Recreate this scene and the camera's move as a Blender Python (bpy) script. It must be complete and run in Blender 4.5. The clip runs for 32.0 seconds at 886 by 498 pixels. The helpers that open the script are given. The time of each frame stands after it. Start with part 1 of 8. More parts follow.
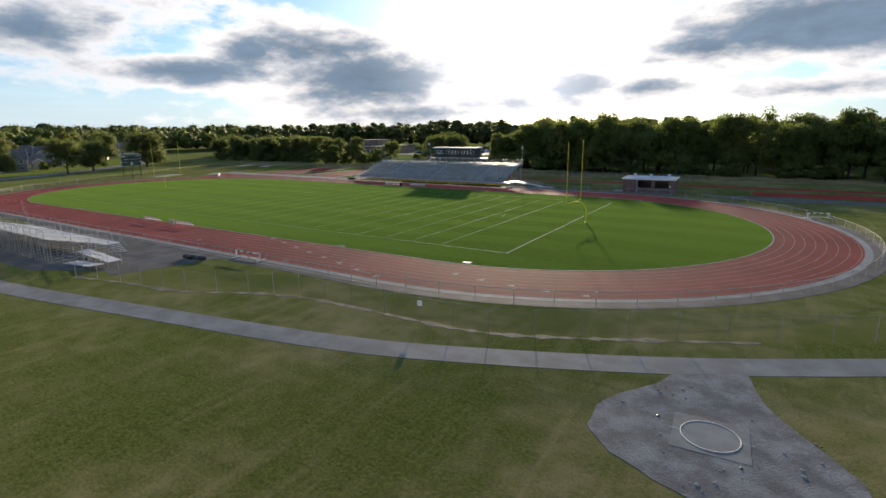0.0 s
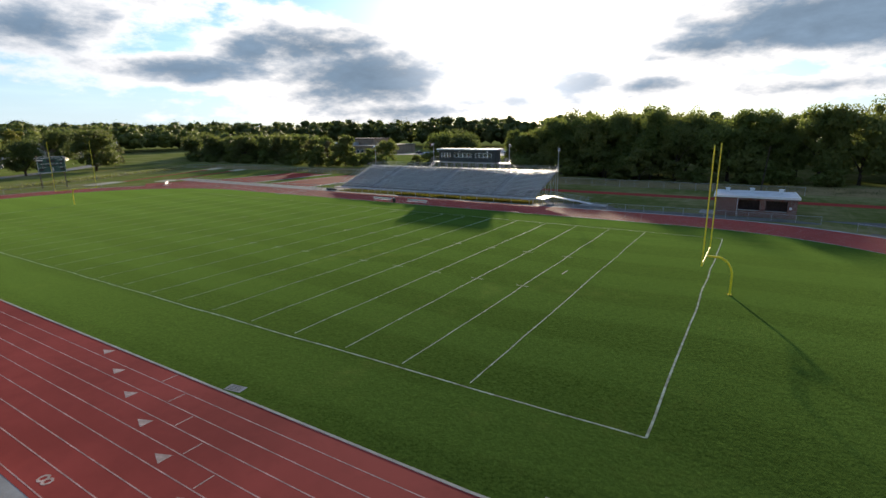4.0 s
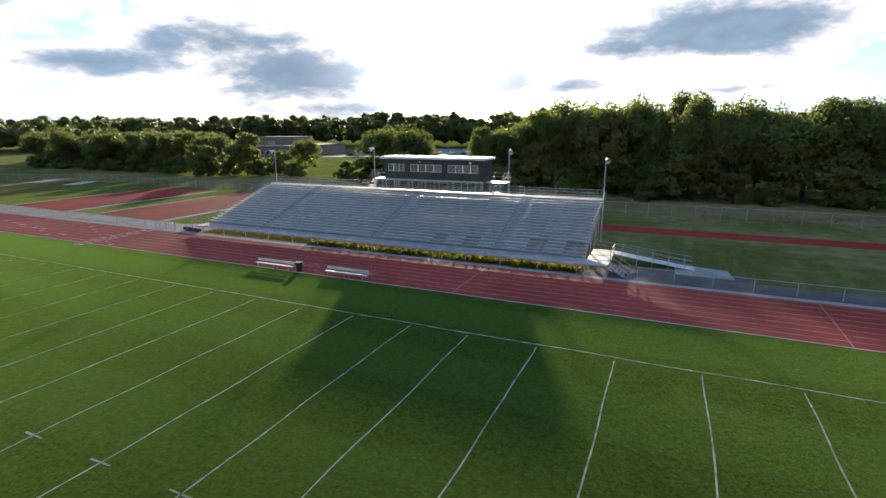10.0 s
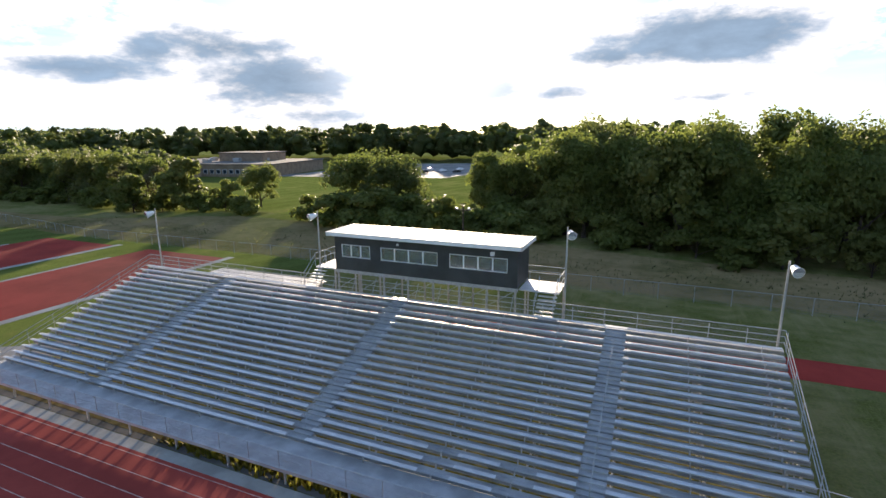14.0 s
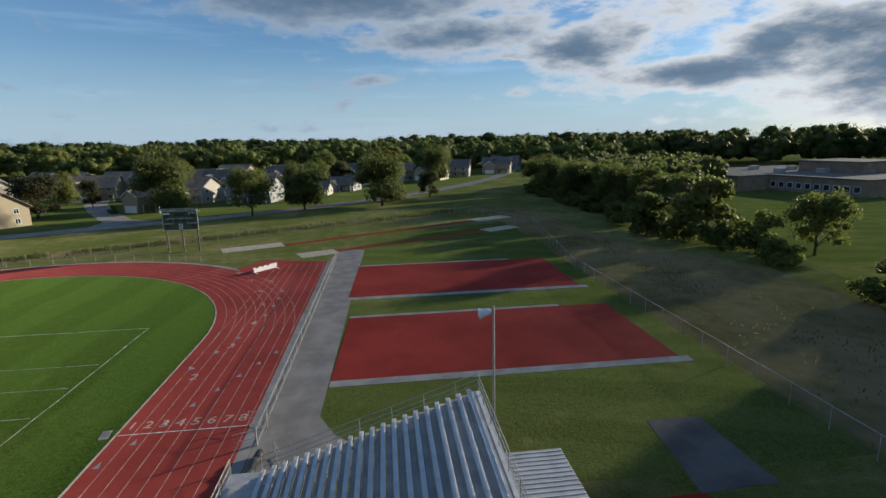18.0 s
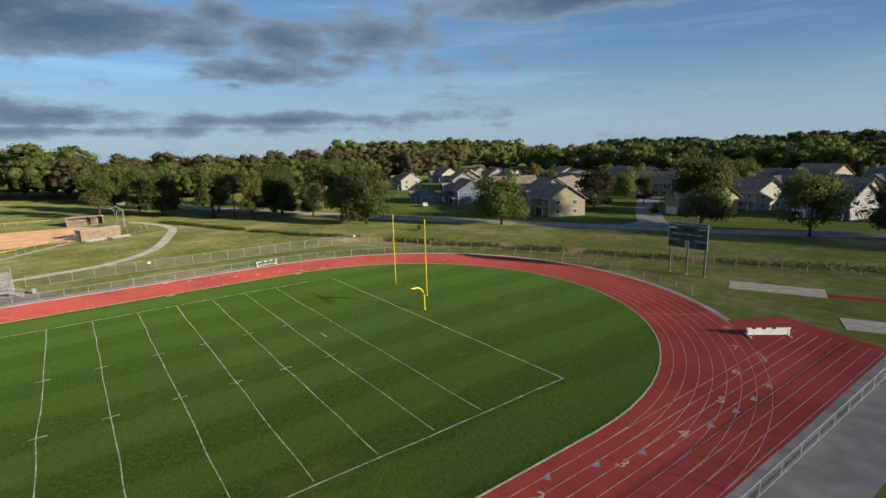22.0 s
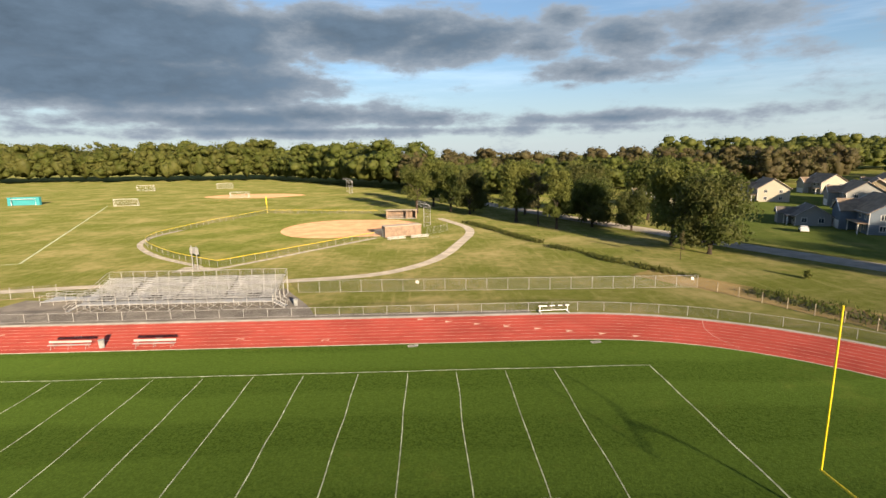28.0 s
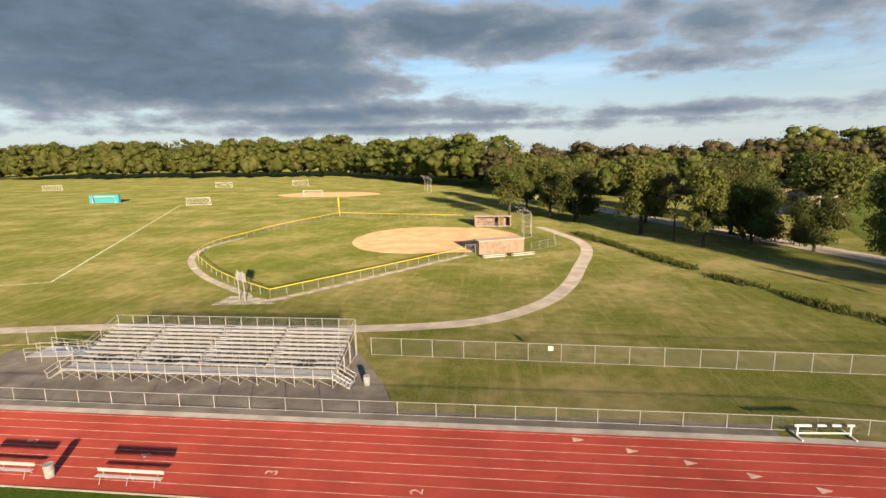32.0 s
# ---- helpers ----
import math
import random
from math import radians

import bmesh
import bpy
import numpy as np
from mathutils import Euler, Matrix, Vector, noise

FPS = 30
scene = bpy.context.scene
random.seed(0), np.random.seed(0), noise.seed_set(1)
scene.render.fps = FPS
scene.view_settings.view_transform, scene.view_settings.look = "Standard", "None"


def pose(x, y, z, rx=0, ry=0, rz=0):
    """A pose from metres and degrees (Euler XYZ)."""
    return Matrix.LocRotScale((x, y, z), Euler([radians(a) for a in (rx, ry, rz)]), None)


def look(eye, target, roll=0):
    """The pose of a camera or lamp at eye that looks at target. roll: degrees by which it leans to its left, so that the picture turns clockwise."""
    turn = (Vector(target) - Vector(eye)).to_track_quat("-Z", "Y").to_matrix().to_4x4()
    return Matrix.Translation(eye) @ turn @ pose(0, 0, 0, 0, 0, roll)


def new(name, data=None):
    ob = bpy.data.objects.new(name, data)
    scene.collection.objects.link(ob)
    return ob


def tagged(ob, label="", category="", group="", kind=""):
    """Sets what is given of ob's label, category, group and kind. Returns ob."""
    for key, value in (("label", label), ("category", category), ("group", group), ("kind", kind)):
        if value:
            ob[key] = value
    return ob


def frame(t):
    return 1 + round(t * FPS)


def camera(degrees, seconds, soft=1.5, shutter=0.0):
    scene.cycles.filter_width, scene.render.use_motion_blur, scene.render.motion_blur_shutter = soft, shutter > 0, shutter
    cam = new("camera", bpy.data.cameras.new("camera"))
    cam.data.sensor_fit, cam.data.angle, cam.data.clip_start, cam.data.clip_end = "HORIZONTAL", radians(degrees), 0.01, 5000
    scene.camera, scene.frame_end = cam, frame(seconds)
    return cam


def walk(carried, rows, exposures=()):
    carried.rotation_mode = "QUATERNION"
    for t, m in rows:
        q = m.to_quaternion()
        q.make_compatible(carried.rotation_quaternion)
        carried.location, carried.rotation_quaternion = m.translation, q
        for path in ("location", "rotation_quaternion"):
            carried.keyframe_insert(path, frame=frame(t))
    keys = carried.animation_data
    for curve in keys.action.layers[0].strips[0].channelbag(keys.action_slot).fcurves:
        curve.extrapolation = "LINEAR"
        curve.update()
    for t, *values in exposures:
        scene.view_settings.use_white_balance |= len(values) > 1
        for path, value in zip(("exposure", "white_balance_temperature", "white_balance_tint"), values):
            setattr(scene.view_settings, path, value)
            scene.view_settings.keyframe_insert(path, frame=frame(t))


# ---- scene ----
cam = camera(82.5, 32.0)
PATH = [
    (0, (78.675, -76.556, 13.675), (77.645, -74.901, 13.227), -0.6),
    (0.5, (76.063, -72.47, 13.69), (75.03, -70.818, 13.238), -0.6),
    (1, (73.404, -68.462, 13.702), (72.371, -66.81, 13.249), -0.7),
    (1.5, (70.851, -64.612, 13.693), (69.819, -62.959, 13.24), -0.7),
    (2, (68.424, -60.961, 13.673), (67.392, -59.309, 13.216), -0.8),
    (2.5, (65.885, -56.95, 13.694), (64.85, -55.301, 13.235), -0.9),
    (3, (63.178, -53.039, 13.656), (62.144, -51.389, 13.199), -0.9),
    (3.5, (60.478, -49.476, 13.539), (59.445, -47.825, 13.083), -0.7),
    (5.5, (50.072, -35.512, 13.109), (49.043, -33.858, 12.656), -0.5),
    (6, (47.422, -32.1, 13.14), (46.395, -30.445, 12.684), -0.4),
    (6.5, (44.86, -28.646, 13.126), (43.832, -26.993, 12.67), -0.5),
    (7, (42.292, -25.174, 13.096), (41.265, -23.519, 12.64), -0.6),
    (7.5, (39.939, -21.842, 13.059), (38.931, -20.175, 12.602), -0.7),
    (8, (37.685, -18.379, 13.086), (36.75, -16.671, 12.629), -0.6),
    (8.5, (35.445, -14.919, 13.118), (34.595, -13.168, 12.659), -0.3),
    (9, (33.272, -11.415, 13.103), (32.45, -9.652, 12.642), -0.2),
    (9.5, (31.377, -7.878, 13.054), (30.566, -6.109, 12.591), -0.2),
    (10, (29.56, -4.443, 13.033), (28.757, -2.671, 12.57), -0.3),
    (10.5, (27.695, -0.873, 13.023), (26.902, 0.903, 12.556), -0.3),
    (11, (25.832, 2.743, 13.126), (25.046, 4.52, 12.653), -0.4),
    (11.5, (23.992, 6.364, 13.442), (23.215, 8.144, 12.966), -0.4),
    (12, (22.286, 10.044, 13.967), (21.513, 11.828, 13.499), -0.5),
    (12.5, (20.568, 13.794, 14.594), (19.798, 15.582, 14.134), -0.5),
    (13, (18.847, 17.457, 15.092), (18.082, 19.248, 14.637), -0.6),
    (13.5, (17.247, 21.03, 15.682), (16.485, 22.825, 15.24), -0.4),
    (15.5, (11.708, 35.096, 18.668), (10.848, 36.852, 18.243), 0.2),
    (16, (10.012, 38.507, 18.858), (8.766, 40.011, 18.431), 0.2),
    (16.5, (7.806, 41.863, 18.935), (6.33, 43.144, 18.507), -0.2),
    (17, (5.486, 45.086, 19.022), (3.89, 46.213, 18.594), -0.5),
    (17.5, (3.074, 48.005, 19.068), (1.268, 48.752, 18.644), -0.8),
    (18, (0.22, 50.348, 19.082), (-1.724, 50.567, 18.666), -1.3),
    (18.5, (-2.794, 52.265, 19.138), (-4.75, 52.318, 18.724), -1.4),
    (19, (-5.977, 53.785, 19.238), (-7.88, 53.323, 18.833), -1.7),
    (19.5, (-8.92, 54.468, 19.401), (-10.622, 53.497, 19.004), -1.6),
    (20, (-11.718, 54.537, 19.497), (-13.399, 53.529, 19.101), -1.7),
    (20.5, (-14.563, 54.299, 19.611), (-16.207, 53.231, 19.218), -1.8),
    (21, (-17.253, 53.97, 19.805), (-18.586, 52.53, 19.417), -1.3),
    (21.5, (-19.778, 53.033, 19.954), (-20.955, 51.462, 19.572), -1.6),
    (22, (-22.102, 51.612, 20.055), (-23.264, 50.031, 19.67), -1.7),
    (22.5, (-24.298, 49.946, 20.142), (-25.337, 48.281, 19.758), -1.5),
    (23, (-26.185, 47.888, 20.219), (-27.071, 46.136, 19.837), -1.6),
    (23.5, (-27.867, 45.609, 20.211), (-28.709, 43.836, 19.83), -1.6),
    (24, (-29.573, 43.224, 20.135), (-30.28, 41.392, 19.754), -1.6),
    (24.5, (-31.1, 40.689, 20.054), (-31.73, 38.831, 19.663), -1.55),
    (25, (-32.336, 38.009, 19.975), (-32.912, 36.136, 19.579), -1.55),
    (25.5, (-33.165, 35.182, 19.907), (-33.625, 33.272, 19.533), -1.5),
    (27.5, (-34.392, 23.217, 19.868), (-34.492, 21.254, 19.503), -0.9),
    (28, (-34.323, 20.101, 19.892), (-34.374, 18.136, 19.526), -0.9),
    (28.5, (-33.943, 16.839, 19.922), (-33.81, 14.877, 19.558), -0.8),
    (29, (-33.359, 13.525, 19.92), (-33.171, 11.568, 19.555), -0.8),
    (29.5, (-32.628, 10.197, 19.941), (-32.418, 8.242, 19.574), -0.9),
    (30, (-31.675, 6.856, 19.965), (-31.456, 4.903, 19.596), -0.9),
    (30.5, (-30.677, 3.617, 19.981), (-30.452, 1.665, 19.611), -1.0),
    (31, (-29.731, 0.371, 19.962), (-29.503, -1.581, 19.591), -1.1),
    (31.5, (-28.633, -3.031, 20.021), (-28.406, -4.983, 19.647), -1.2),
    (32, (-27.595, -6.472, 20.085), (-27.366, -8.422, 19.705), -1.2),
]
EXPOSURES = [(0, 1.25, 6600, 15), (6, 1.45, 6500, 13), (9, 1.6, 6500, 13), (11, 1.9, 6700, 17), (14, 1.9, 6700, 17), (16, 1.5, 6650, 17), (18, 0.7, 6000, 10), (21, 0.45, 5900, 10), (25, 0.75, 6600, 14), (28, 1.05, 7250, 15), (32, 1.05, 7500, 16)]
walk(cam, [(t, look(eye, target, roll)) for t, eye, target, roll in PATH], EXPOSURES)

# ---- light and sky ----
SUN_AZ = radians(-23.8)      # from +y towards +x
SUN_EL = radians(11.6)
SUN_DIR = Vector((math.sin(SUN_AZ) * math.cos(SUN_EL), math.cos(SUN_AZ) * math.cos(SUN_EL), math.sin(SUN_EL)))
sun = new("sun", bpy.data.lights.new("sun", "SUN"))
sun.data.energy, sun.data.angle, sun.data.color = 5.0, radians(1.6), (1.0, 0.85, 0.62)
sun.matrix_world = look((0, 0, 60), Vector((0, 0, 60)) - SUN_DIR)

# clouds: azimuth from +y towards +x, elevation, half width, half height (degrees), thickness
CLOUDS = [
    # round the sun
    (-69.2, 8.8, 4.5, 1.8, 1.4), (-57.0, 10.4, 6.5, 2.0, 0.5), (-57.5, 6.1, 9.0, 1.1, 1.3), (-51.1, 8.0, 3.6, 1.8, 1.3), (-45.0, 8.5, 8.5, 1.9, 1.6), (-39.9, 5.6, 9.5, 3.0, 1.9), (-35.8, 2.2, 9.0, 1.1, 1.2),
    (-44.8, 11.0, 3.0, 0.8, 0.8), (-24.8, 3.1, 7.0, 1.1, 1.3), (-17.2, 5.0, 4.2, 1.3, 1.3), (-10.5, 4.2, 4.2, 0.9, 1.1), (-9.2, 6.8, 3.0, 0.6, 0.9), (3.5, 8.9, 9.5, 2.5, 2.1), (-5.3, 7.6, 4.5, 1.5, 1.5), (3.5, 3.5, 7.5, 0.8, 1.1),
    # west
    (-92.8, 14.4, 14.5, 2.3, 1.5), (-82.1, 11.1, 7.7, 1.5, 1.2), (-76.2, 8.6, 3.5, 0.4, 0.6), (-65.3, 9.3, 5.1, 1.6, 0.8), (-49.6, 7.7, 2.6, 1.3, 1.1), (-113.1, 14.6, 8.0, 0.9, 1.0), (-91.0, 6.6, 1.2, 0.35, 0.6), (-75.0, 5.0, 1.0, 0.35, 0.5),
    # south-west
    (-178.3, 11.7, 9.3, 1.8, 1.5), (-168.7, 10.8, 3.2, 1.3, 1.2), (-165.3, 13.7, 2.4, 1.0, 1.0), (-163.3, 8.4, 5.6, 1.1, 1.3), (-159.2, 11.0, 3.1, 1.7, 1.2), (-165.0, 7.0, 1.6, 0.5, 0.9), (-149.8, 12.1, 4.5, 1.4, 1.1), (-145.6, 13.1, 1.6, 1.5, 0.8), (-154.1, 9.6, 2.5, 0.4, 0.6),
    (-127.5, 14.4, 12.0, 1.2, 1.4), (-179.0, 4.0, 8.0, 0.7, 0.9), (-161.5, 3.6, 13.0, 0.45, 0.7),
    # the deck in the south
    (147.3, 7.4, 16.5, 2.4, 2.3), (145.4, 11.6, 18.5, 3.6, 2.7), (172.8, 12.6, 11.5, 2.1, 1.8), (157.6, 4.0, 14.0, 0.9, 1.0), (168.3, 4.4, 7.3, 0.9, 1.1), (168, 2.6, 24.0, 0.4, 0.6),
    (120, 14, 14, 4, 1.2), (85, 16, 16, 4, 1.0), (45, 14, 14, 3, 1.0),
]


def build_world():
    world = bpy.data.worlds.new("sky")
    scene.world = world
    world.use_nodes = True
    nt = world.node_tree
    nodes, links = nt.nodes, nt.links
    nodes.clear()

    def put(sock, x):
        if isinstance(x, (int, float)):
            sock.default_value = x
        elif isinstance(x, tuple):
            sock.default_value = x
        else:
            links.new(x, sock)

    def mth(op, a, b=None, c=None, clamp=False):
        n = nodes.new("ShaderNodeMath")
        n.operation, n.use_clamp = op, clamp
        put(n.inputs[0], a)
        if b is not None:
            put(n.inputs[1], b)
        if c is not None:
            put(n.inputs[2], c)
        return n.outputs[0]

    def mix(f, a, b):
        n = nodes.new("ShaderNodeMix")
        n.data_type = "RGBA"
        put(n.inputs[0], f)
        put(n.inputs[6], a)
        put(n.inputs[7], b)
        return n.outputs[2]

    def smooth(x, lo, hi):
        n = nodes.new("ShaderNodeMapRange")
        n.interpolation_type = "SMOOTHSTEP"
        put(n.inputs[0], x)
        put(n.inputs[1], lo)
        put(n.inputs[2], hi)
        return n.outputs[0]

    sky = nodes.new("ShaderNodeTexSky")
    sky.sky_type, sky.sun_disc = "NISHITA", False
    sky.sun_elevation, sky.sun_rotation = SUN_EL, SUN_AZ
    sky.air_density, sky.dust_density, sky.ozone_density = 1.0, 0.2, 3.0
    co = nodes.new("ShaderNodeTexCoord")
    sep = nodes.new("ShaderNodeSeparateXYZ")
    links.new(co.outputs["Generated"], sep.inputs[0])
    az = mth("MULTIPLY", mth("ARCTAN2", sep.outputs[0], sep.outputs[1]), 180 / math.pi)
    el = mth("MULTIPLY", mth("ARCSINE", sep.outputs[2]), 180 / math.pi)
    # ragged edges
    stretch = nodes.new("ShaderNodeVectorMath")
    stretch.operation = "MULTIPLY"
    links.new(co.outputs["Generated"], stretch.inputs[0])
    stretch.inputs[1].default_value = (1, 1, 2.6)

    drawn = nodes.new("ShaderNodeVectorMath")
    drawn.operation = "MULTIPLY"
    links.new(co.outputs["Generated"], drawn.inputs[0])
    drawn.inputs[1].default_value = (1, 1, 11)

    def fbm(scale, detail, rough=0.55, along=None):
        n = nodes.new("ShaderNodeTexNoise")
        n.inputs["Scale"].default_value, n.inputs["Detail"].default_value = scale, detail
        n.inputs["Roughness"].default_value = rough
        links.new((along or stretch).outputs[0], n.inputs["Vector"])
        return n.outputs["Fac"]

    big, fine = fbm(6.0, 8, 0.6), fbm(17.0, 8, 0.62)
    rag = mth("ADD", mth("MULTIPLY", mth("SUBTRACT", big, 0.5), 3.2), mth("MULTIPLY", mth("SUBTRACT", fine, 0.5), 1.7))
    # amount of each cloud
    total = None
    for caz, cel, hw, hh, thick in CLOUDS:
        d = mth("SUBTRACT", az, caz)
        d = mth("WRAP", d, 180.0, -180.0)
        u = mth("DIVIDE", d, hw * 1.25)
        v = mth("DIVIDE", mth("SUBTRACT", el, cel), hh * 1.3)
        r2 = mth("ADD", mth("MULTIPLY", u, u), mth("MULTIPLY", v, v))
        a = mth("MULTIPLY", mth("SUBTRACT", 1.2, mth("SQRT", r2)), thick)
        total = a if total is None else mth("MAXIMUM", total, a)
    total = mth("MAXIMUM", total, -0.42)
    dens = mth("ADD", total, mth("MULTIPLY", rag, 1.0))
    cover = smooth(dens, -0.3, 0.5)
    core = smooth(dens, -0.1, 1.6)
    # thin high veil
    veil = mth("MULTIPLY", smooth(fbm(2.6, 7, 0.6, drawn), 0.46, 0.78), 0.6)
    # closeness to the sun
    dot = nodes.new("ShaderNodeVectorMath")
    dot.operation = "DOT_PRODUCT"
    links.new(co.outputs["Generated"], dot.inputs[0])
    dot.inputs[1].default_value = SUN_DIR
    ang = mth("MULTIPLY", mth("ARCCOSINE", dot.outputs["Value"]), 180 / math.pi)
    glow = mth("POWER", mth("MAXIMUM", mth("SUBTRACT", 1.0, mth("DIVIDE", ang, 46.0)), 0.0), 3.0)
    disc = mth("POWER", mth("MAXIMUM", mth("SUBTRACT", 1.0, mth("DIVIDE", ang, 17.0)), 0.0), 1.2)
    # colours: clear sky with light scattered forward round the sun
    base = nodes.new("ShaderNodeMix")
    base.data_type, base.blend_type = "RGBA", "MULTIPLY"
    base.inputs[0].default_value = 1.0
    links.new(sky.outputs[0], base.inputs[6])
    base.inputs[7].default_value = SKY_GAIN

    def addc(a, colour, f):
        n = nodes.new("ShaderNodeVectorMath")
        n.operation = "MULTIPLY_ADD"
        put(n.inputs[0], colour)
        cmb = nodes.new("ShaderNodeCombineXYZ")
        for k in range(3):
            links.new(f, cmb.inputs[k])
        links.new(cmb.outputs[0], n.inputs[1])
        links.new(a, n.inputs[2])
        return n.outputs[0]

    clear = addc(base.outputs[2], GLOW, glow)
    clear = addc(clear, VEIL, veil)
    clear = addc(clear, AWAY, smooth(ang, 45.0, 115.0))
    # pale haze low over the horizon
    low = mth("MULTIPLY", smooth(mth("MULTIPLY", el, -1.0), -11.0, 0.5), 0.8)
    clear = mix(mth("MULTIPLY", low, smooth(ang, 8.0, 40.0)), clear, HAZE)
    # clouds: blue-grey undersides, thin bright edges, lit through near the sun
    lit = mix(smooth(ang, 22.0, 85.0), CLOUD_EDGE_SUN, CLOUD_EDGE_AWAY)
    dark = mix(smooth(ang, 10.0, 100.0), CLOUD_DARK_SUN, CLOUD_DARK_AWAY)
    grain = nodes.new("ShaderNodeMix")
    grain.data_type, grain.blend_type = "RGBA", "MULTIPLY"
    grain.inputs[0].default_value = 0.55
    links.new(dark, grain.inputs[6])
    tone = mth("ADD", mth("ADD", mth("MULTIPLY", fine, 1.3), mth("MULTIPLY", big, 1.1)), -0.15)
    cmb = nodes.new("ShaderNodeCombineColor")
    for k in range(3):
        links.new(tone, cmb.inputs[k])
    links.new(cmb.outputs[0], grain.inputs[7])
    cloud = mix(core, lit, grain.outputs[2])
    cloud = addc(cloud, (1.0, 0.97, 0.92), mth("MULTIPLY", disc, 2.0))
    out = mix(cover, clear, cloud)
    out = addc(out, (12.0, 11.6, 11.0), mth("POWER", disc, 2.0))
    bg = nodes.new("ShaderNodeBackground")
    links.new(out, bg.inputs[0])
    bg.inputs[1].default_value = 0.06
    end = nodes.new("ShaderNodeOutputWorld")
    links.new(bg.outputs[0], end.inputs[0])


AWAY = (0.75, 1.1, 1.35)
SKY_GAIN = (0.85, 1.0, 1.15, 1)
GLOW = (7.4, 7.0, 6.4)
HAZE = (4.5, 5.7, 6.7, 1)
VEIL = (2.2, 2.3, 2.4)
CLOUD_EDGE_SUN, CLOUD_EDGE_AWAY = (9.0, 8.8, 8.4, 1), (3.0, 3.8, 4.7, 1)
CLOUD_DARK_SUN, CLOUD_DARK_AWAY = (1.4, 2.0, 2.65, 1), (1.05, 1.70, 2.5, 1)
build_world()

# ---- materials ----
def material(name, build):
    m = bpy.data.materials.new(name)
    m.use_nodes = True
    nt = m.node_tree
    bsdf = nt.nodes["Principled BSDF"]
    build(nt, bsdf)
    return m


class Web:
    """A small helper round one node tree."""

    def __init__(self, nt):
        self.nt = nt

    def put(self, sock, x):
        if hasattr(x, "is_output"):
            self.nt.links.new(x, sock)
        else:
            sock.default_value = x

    def coord(self, kind="Object", scale=(1, 1, 1), turn=0.0):
        c = self.nt.nodes.new("ShaderNodeTexCoord")
        m = self.nt.nodes.new("ShaderNodeMapping")
        m.inputs["Scale"].default_value = scale
        m.inputs["Rotation"].default_value = (0, 0, turn)
        self.nt.links.new(c.outputs[kind], m.inputs[0])
        return m.outputs[0]

    def place(self, scale=(1, 1, 1), turn=0.0):
        g = self.nt.nodes.new("ShaderNodeNewGeometry")
        m = self.nt.nodes.new("ShaderNodeMapping")
        m.inputs["Scale"].default_value = scale
        m.inputs["Rotation"].default_value = (0, 0, turn)
        self.nt.links.new(g.outputs["Position"], m.inputs[0])
        return m.outputs[0]

    def noise(self, vec, scale, detail=4.0, rough=0.55):
        n = self.nt.nodes.new("ShaderNodeTexNoise")
        n.inputs["Scale"].default_value, n.inputs["Detail"].default_value, n.inputs["Roughness"].default_value = scale, detail, rough
        self.nt.links.new(vec, n.inputs["Vector"])
        return n.outputs["Fac"]

    def ramp(self, x, lo, hi, a=0.0, b=1.0):
        n = self.nt.nodes.new("ShaderNodeMapRange")
        n.interpolation_type = "SMOOTHSTEP"
        self.put(n.inputs[0], x)
        for k, v in enumerate((lo, hi, a, b)):
            n.inputs[k + 1].default_value = v
        return n.outputs[0]

    def mix(self, f, a, b, kind="MIX"):
        n = self.nt.nodes.new("ShaderNodeMix")
        n.data_type, n.blend_type = "RGBA", kind
        self.put(n.inputs[0], f)
        self.put(n.inputs[6], (*a, 1) if isinstance(a, tuple) else a)
        self.put(n.inputs[7], (*b, 1) if isinstance(b, tuple) else b)
        return n.outputs[2]

    def math(self, op, a, b=0.0):
        n = self.nt.nodes.new("ShaderNodeMath")
        n.operation = op
        self.put(n.inputs[0], a)
        self.put(n.inputs[1], b)
        return n.outputs[0]

    def bump(self, height, strength, distance, bsdf):
        n = self.nt.nodes.new("ShaderNodeBump")
        n.inputs["Strength"].default_value, n.inputs["Distance"].default_value = strength, distance
        self.nt.links.new(height, n.inputs["Height"])
        self.nt.links.new(n.outputs[0], bsdf.inputs["Normal"])

    def random(self):
        return self.nt.nodes.new("ShaderNodeObjectInfo").outputs["Random"]

    def island(self):
        return self.nt.nodes.new("ShaderNodeNewGeometry").outputs["Random Per Island"]


def plain(name, colour, rough=0.6, metal=0.0, vary=0.25, scale=3.0, grain=40.0, bump=0.15, dist=0.004, spec=0.5, pieces=False):
    """A painted, cast or metal surface with stains and grain at two scales."""
    def build(nt, bsdf):
        w = Web(nt)
        pos = w.place()
        dark = tuple(c * (1 - vary) for c in colour)
        light = tuple(min(1.0, c * (1 + vary * 0.5)) for c in colour)
        col = w.mix(w.ramp(w.noise(pos, scale, 5), 0.35, 0.68), dark, light)
        fine = w.noise(pos, grain, 3)
        col = w.mix(w.ramp(fine, 0.35, 0.7, 0.0, vary * 0.8), col, tuple(c * 0.6 for c in colour))
        if pieces:
            col = w.mix(w.math("MULTIPLY", w.random(), 0.35), col, tuple(c * 0.72 for c in colour))
        nt.links.new(col, bsdf.inputs["Base Color"])
        nt.links.new(w.ramp(fine, 0.2, 0.8, rough * 0.85, min(1.0, rough * 1.2)), bsdf.inputs["Roughness"])
        bsdf.inputs["Metallic"].default_value = metal
        bsdf.inputs["Specular IOR Level"].default_value = 0.06 if rough > 0.8 else spec
        bsdf.inputs["Diffuse Roughness"].default_value = 1.0 if rough > 0.8 else 0.3
        w.bump(fine, bump, dist, bsdf)
    return material(name, build)


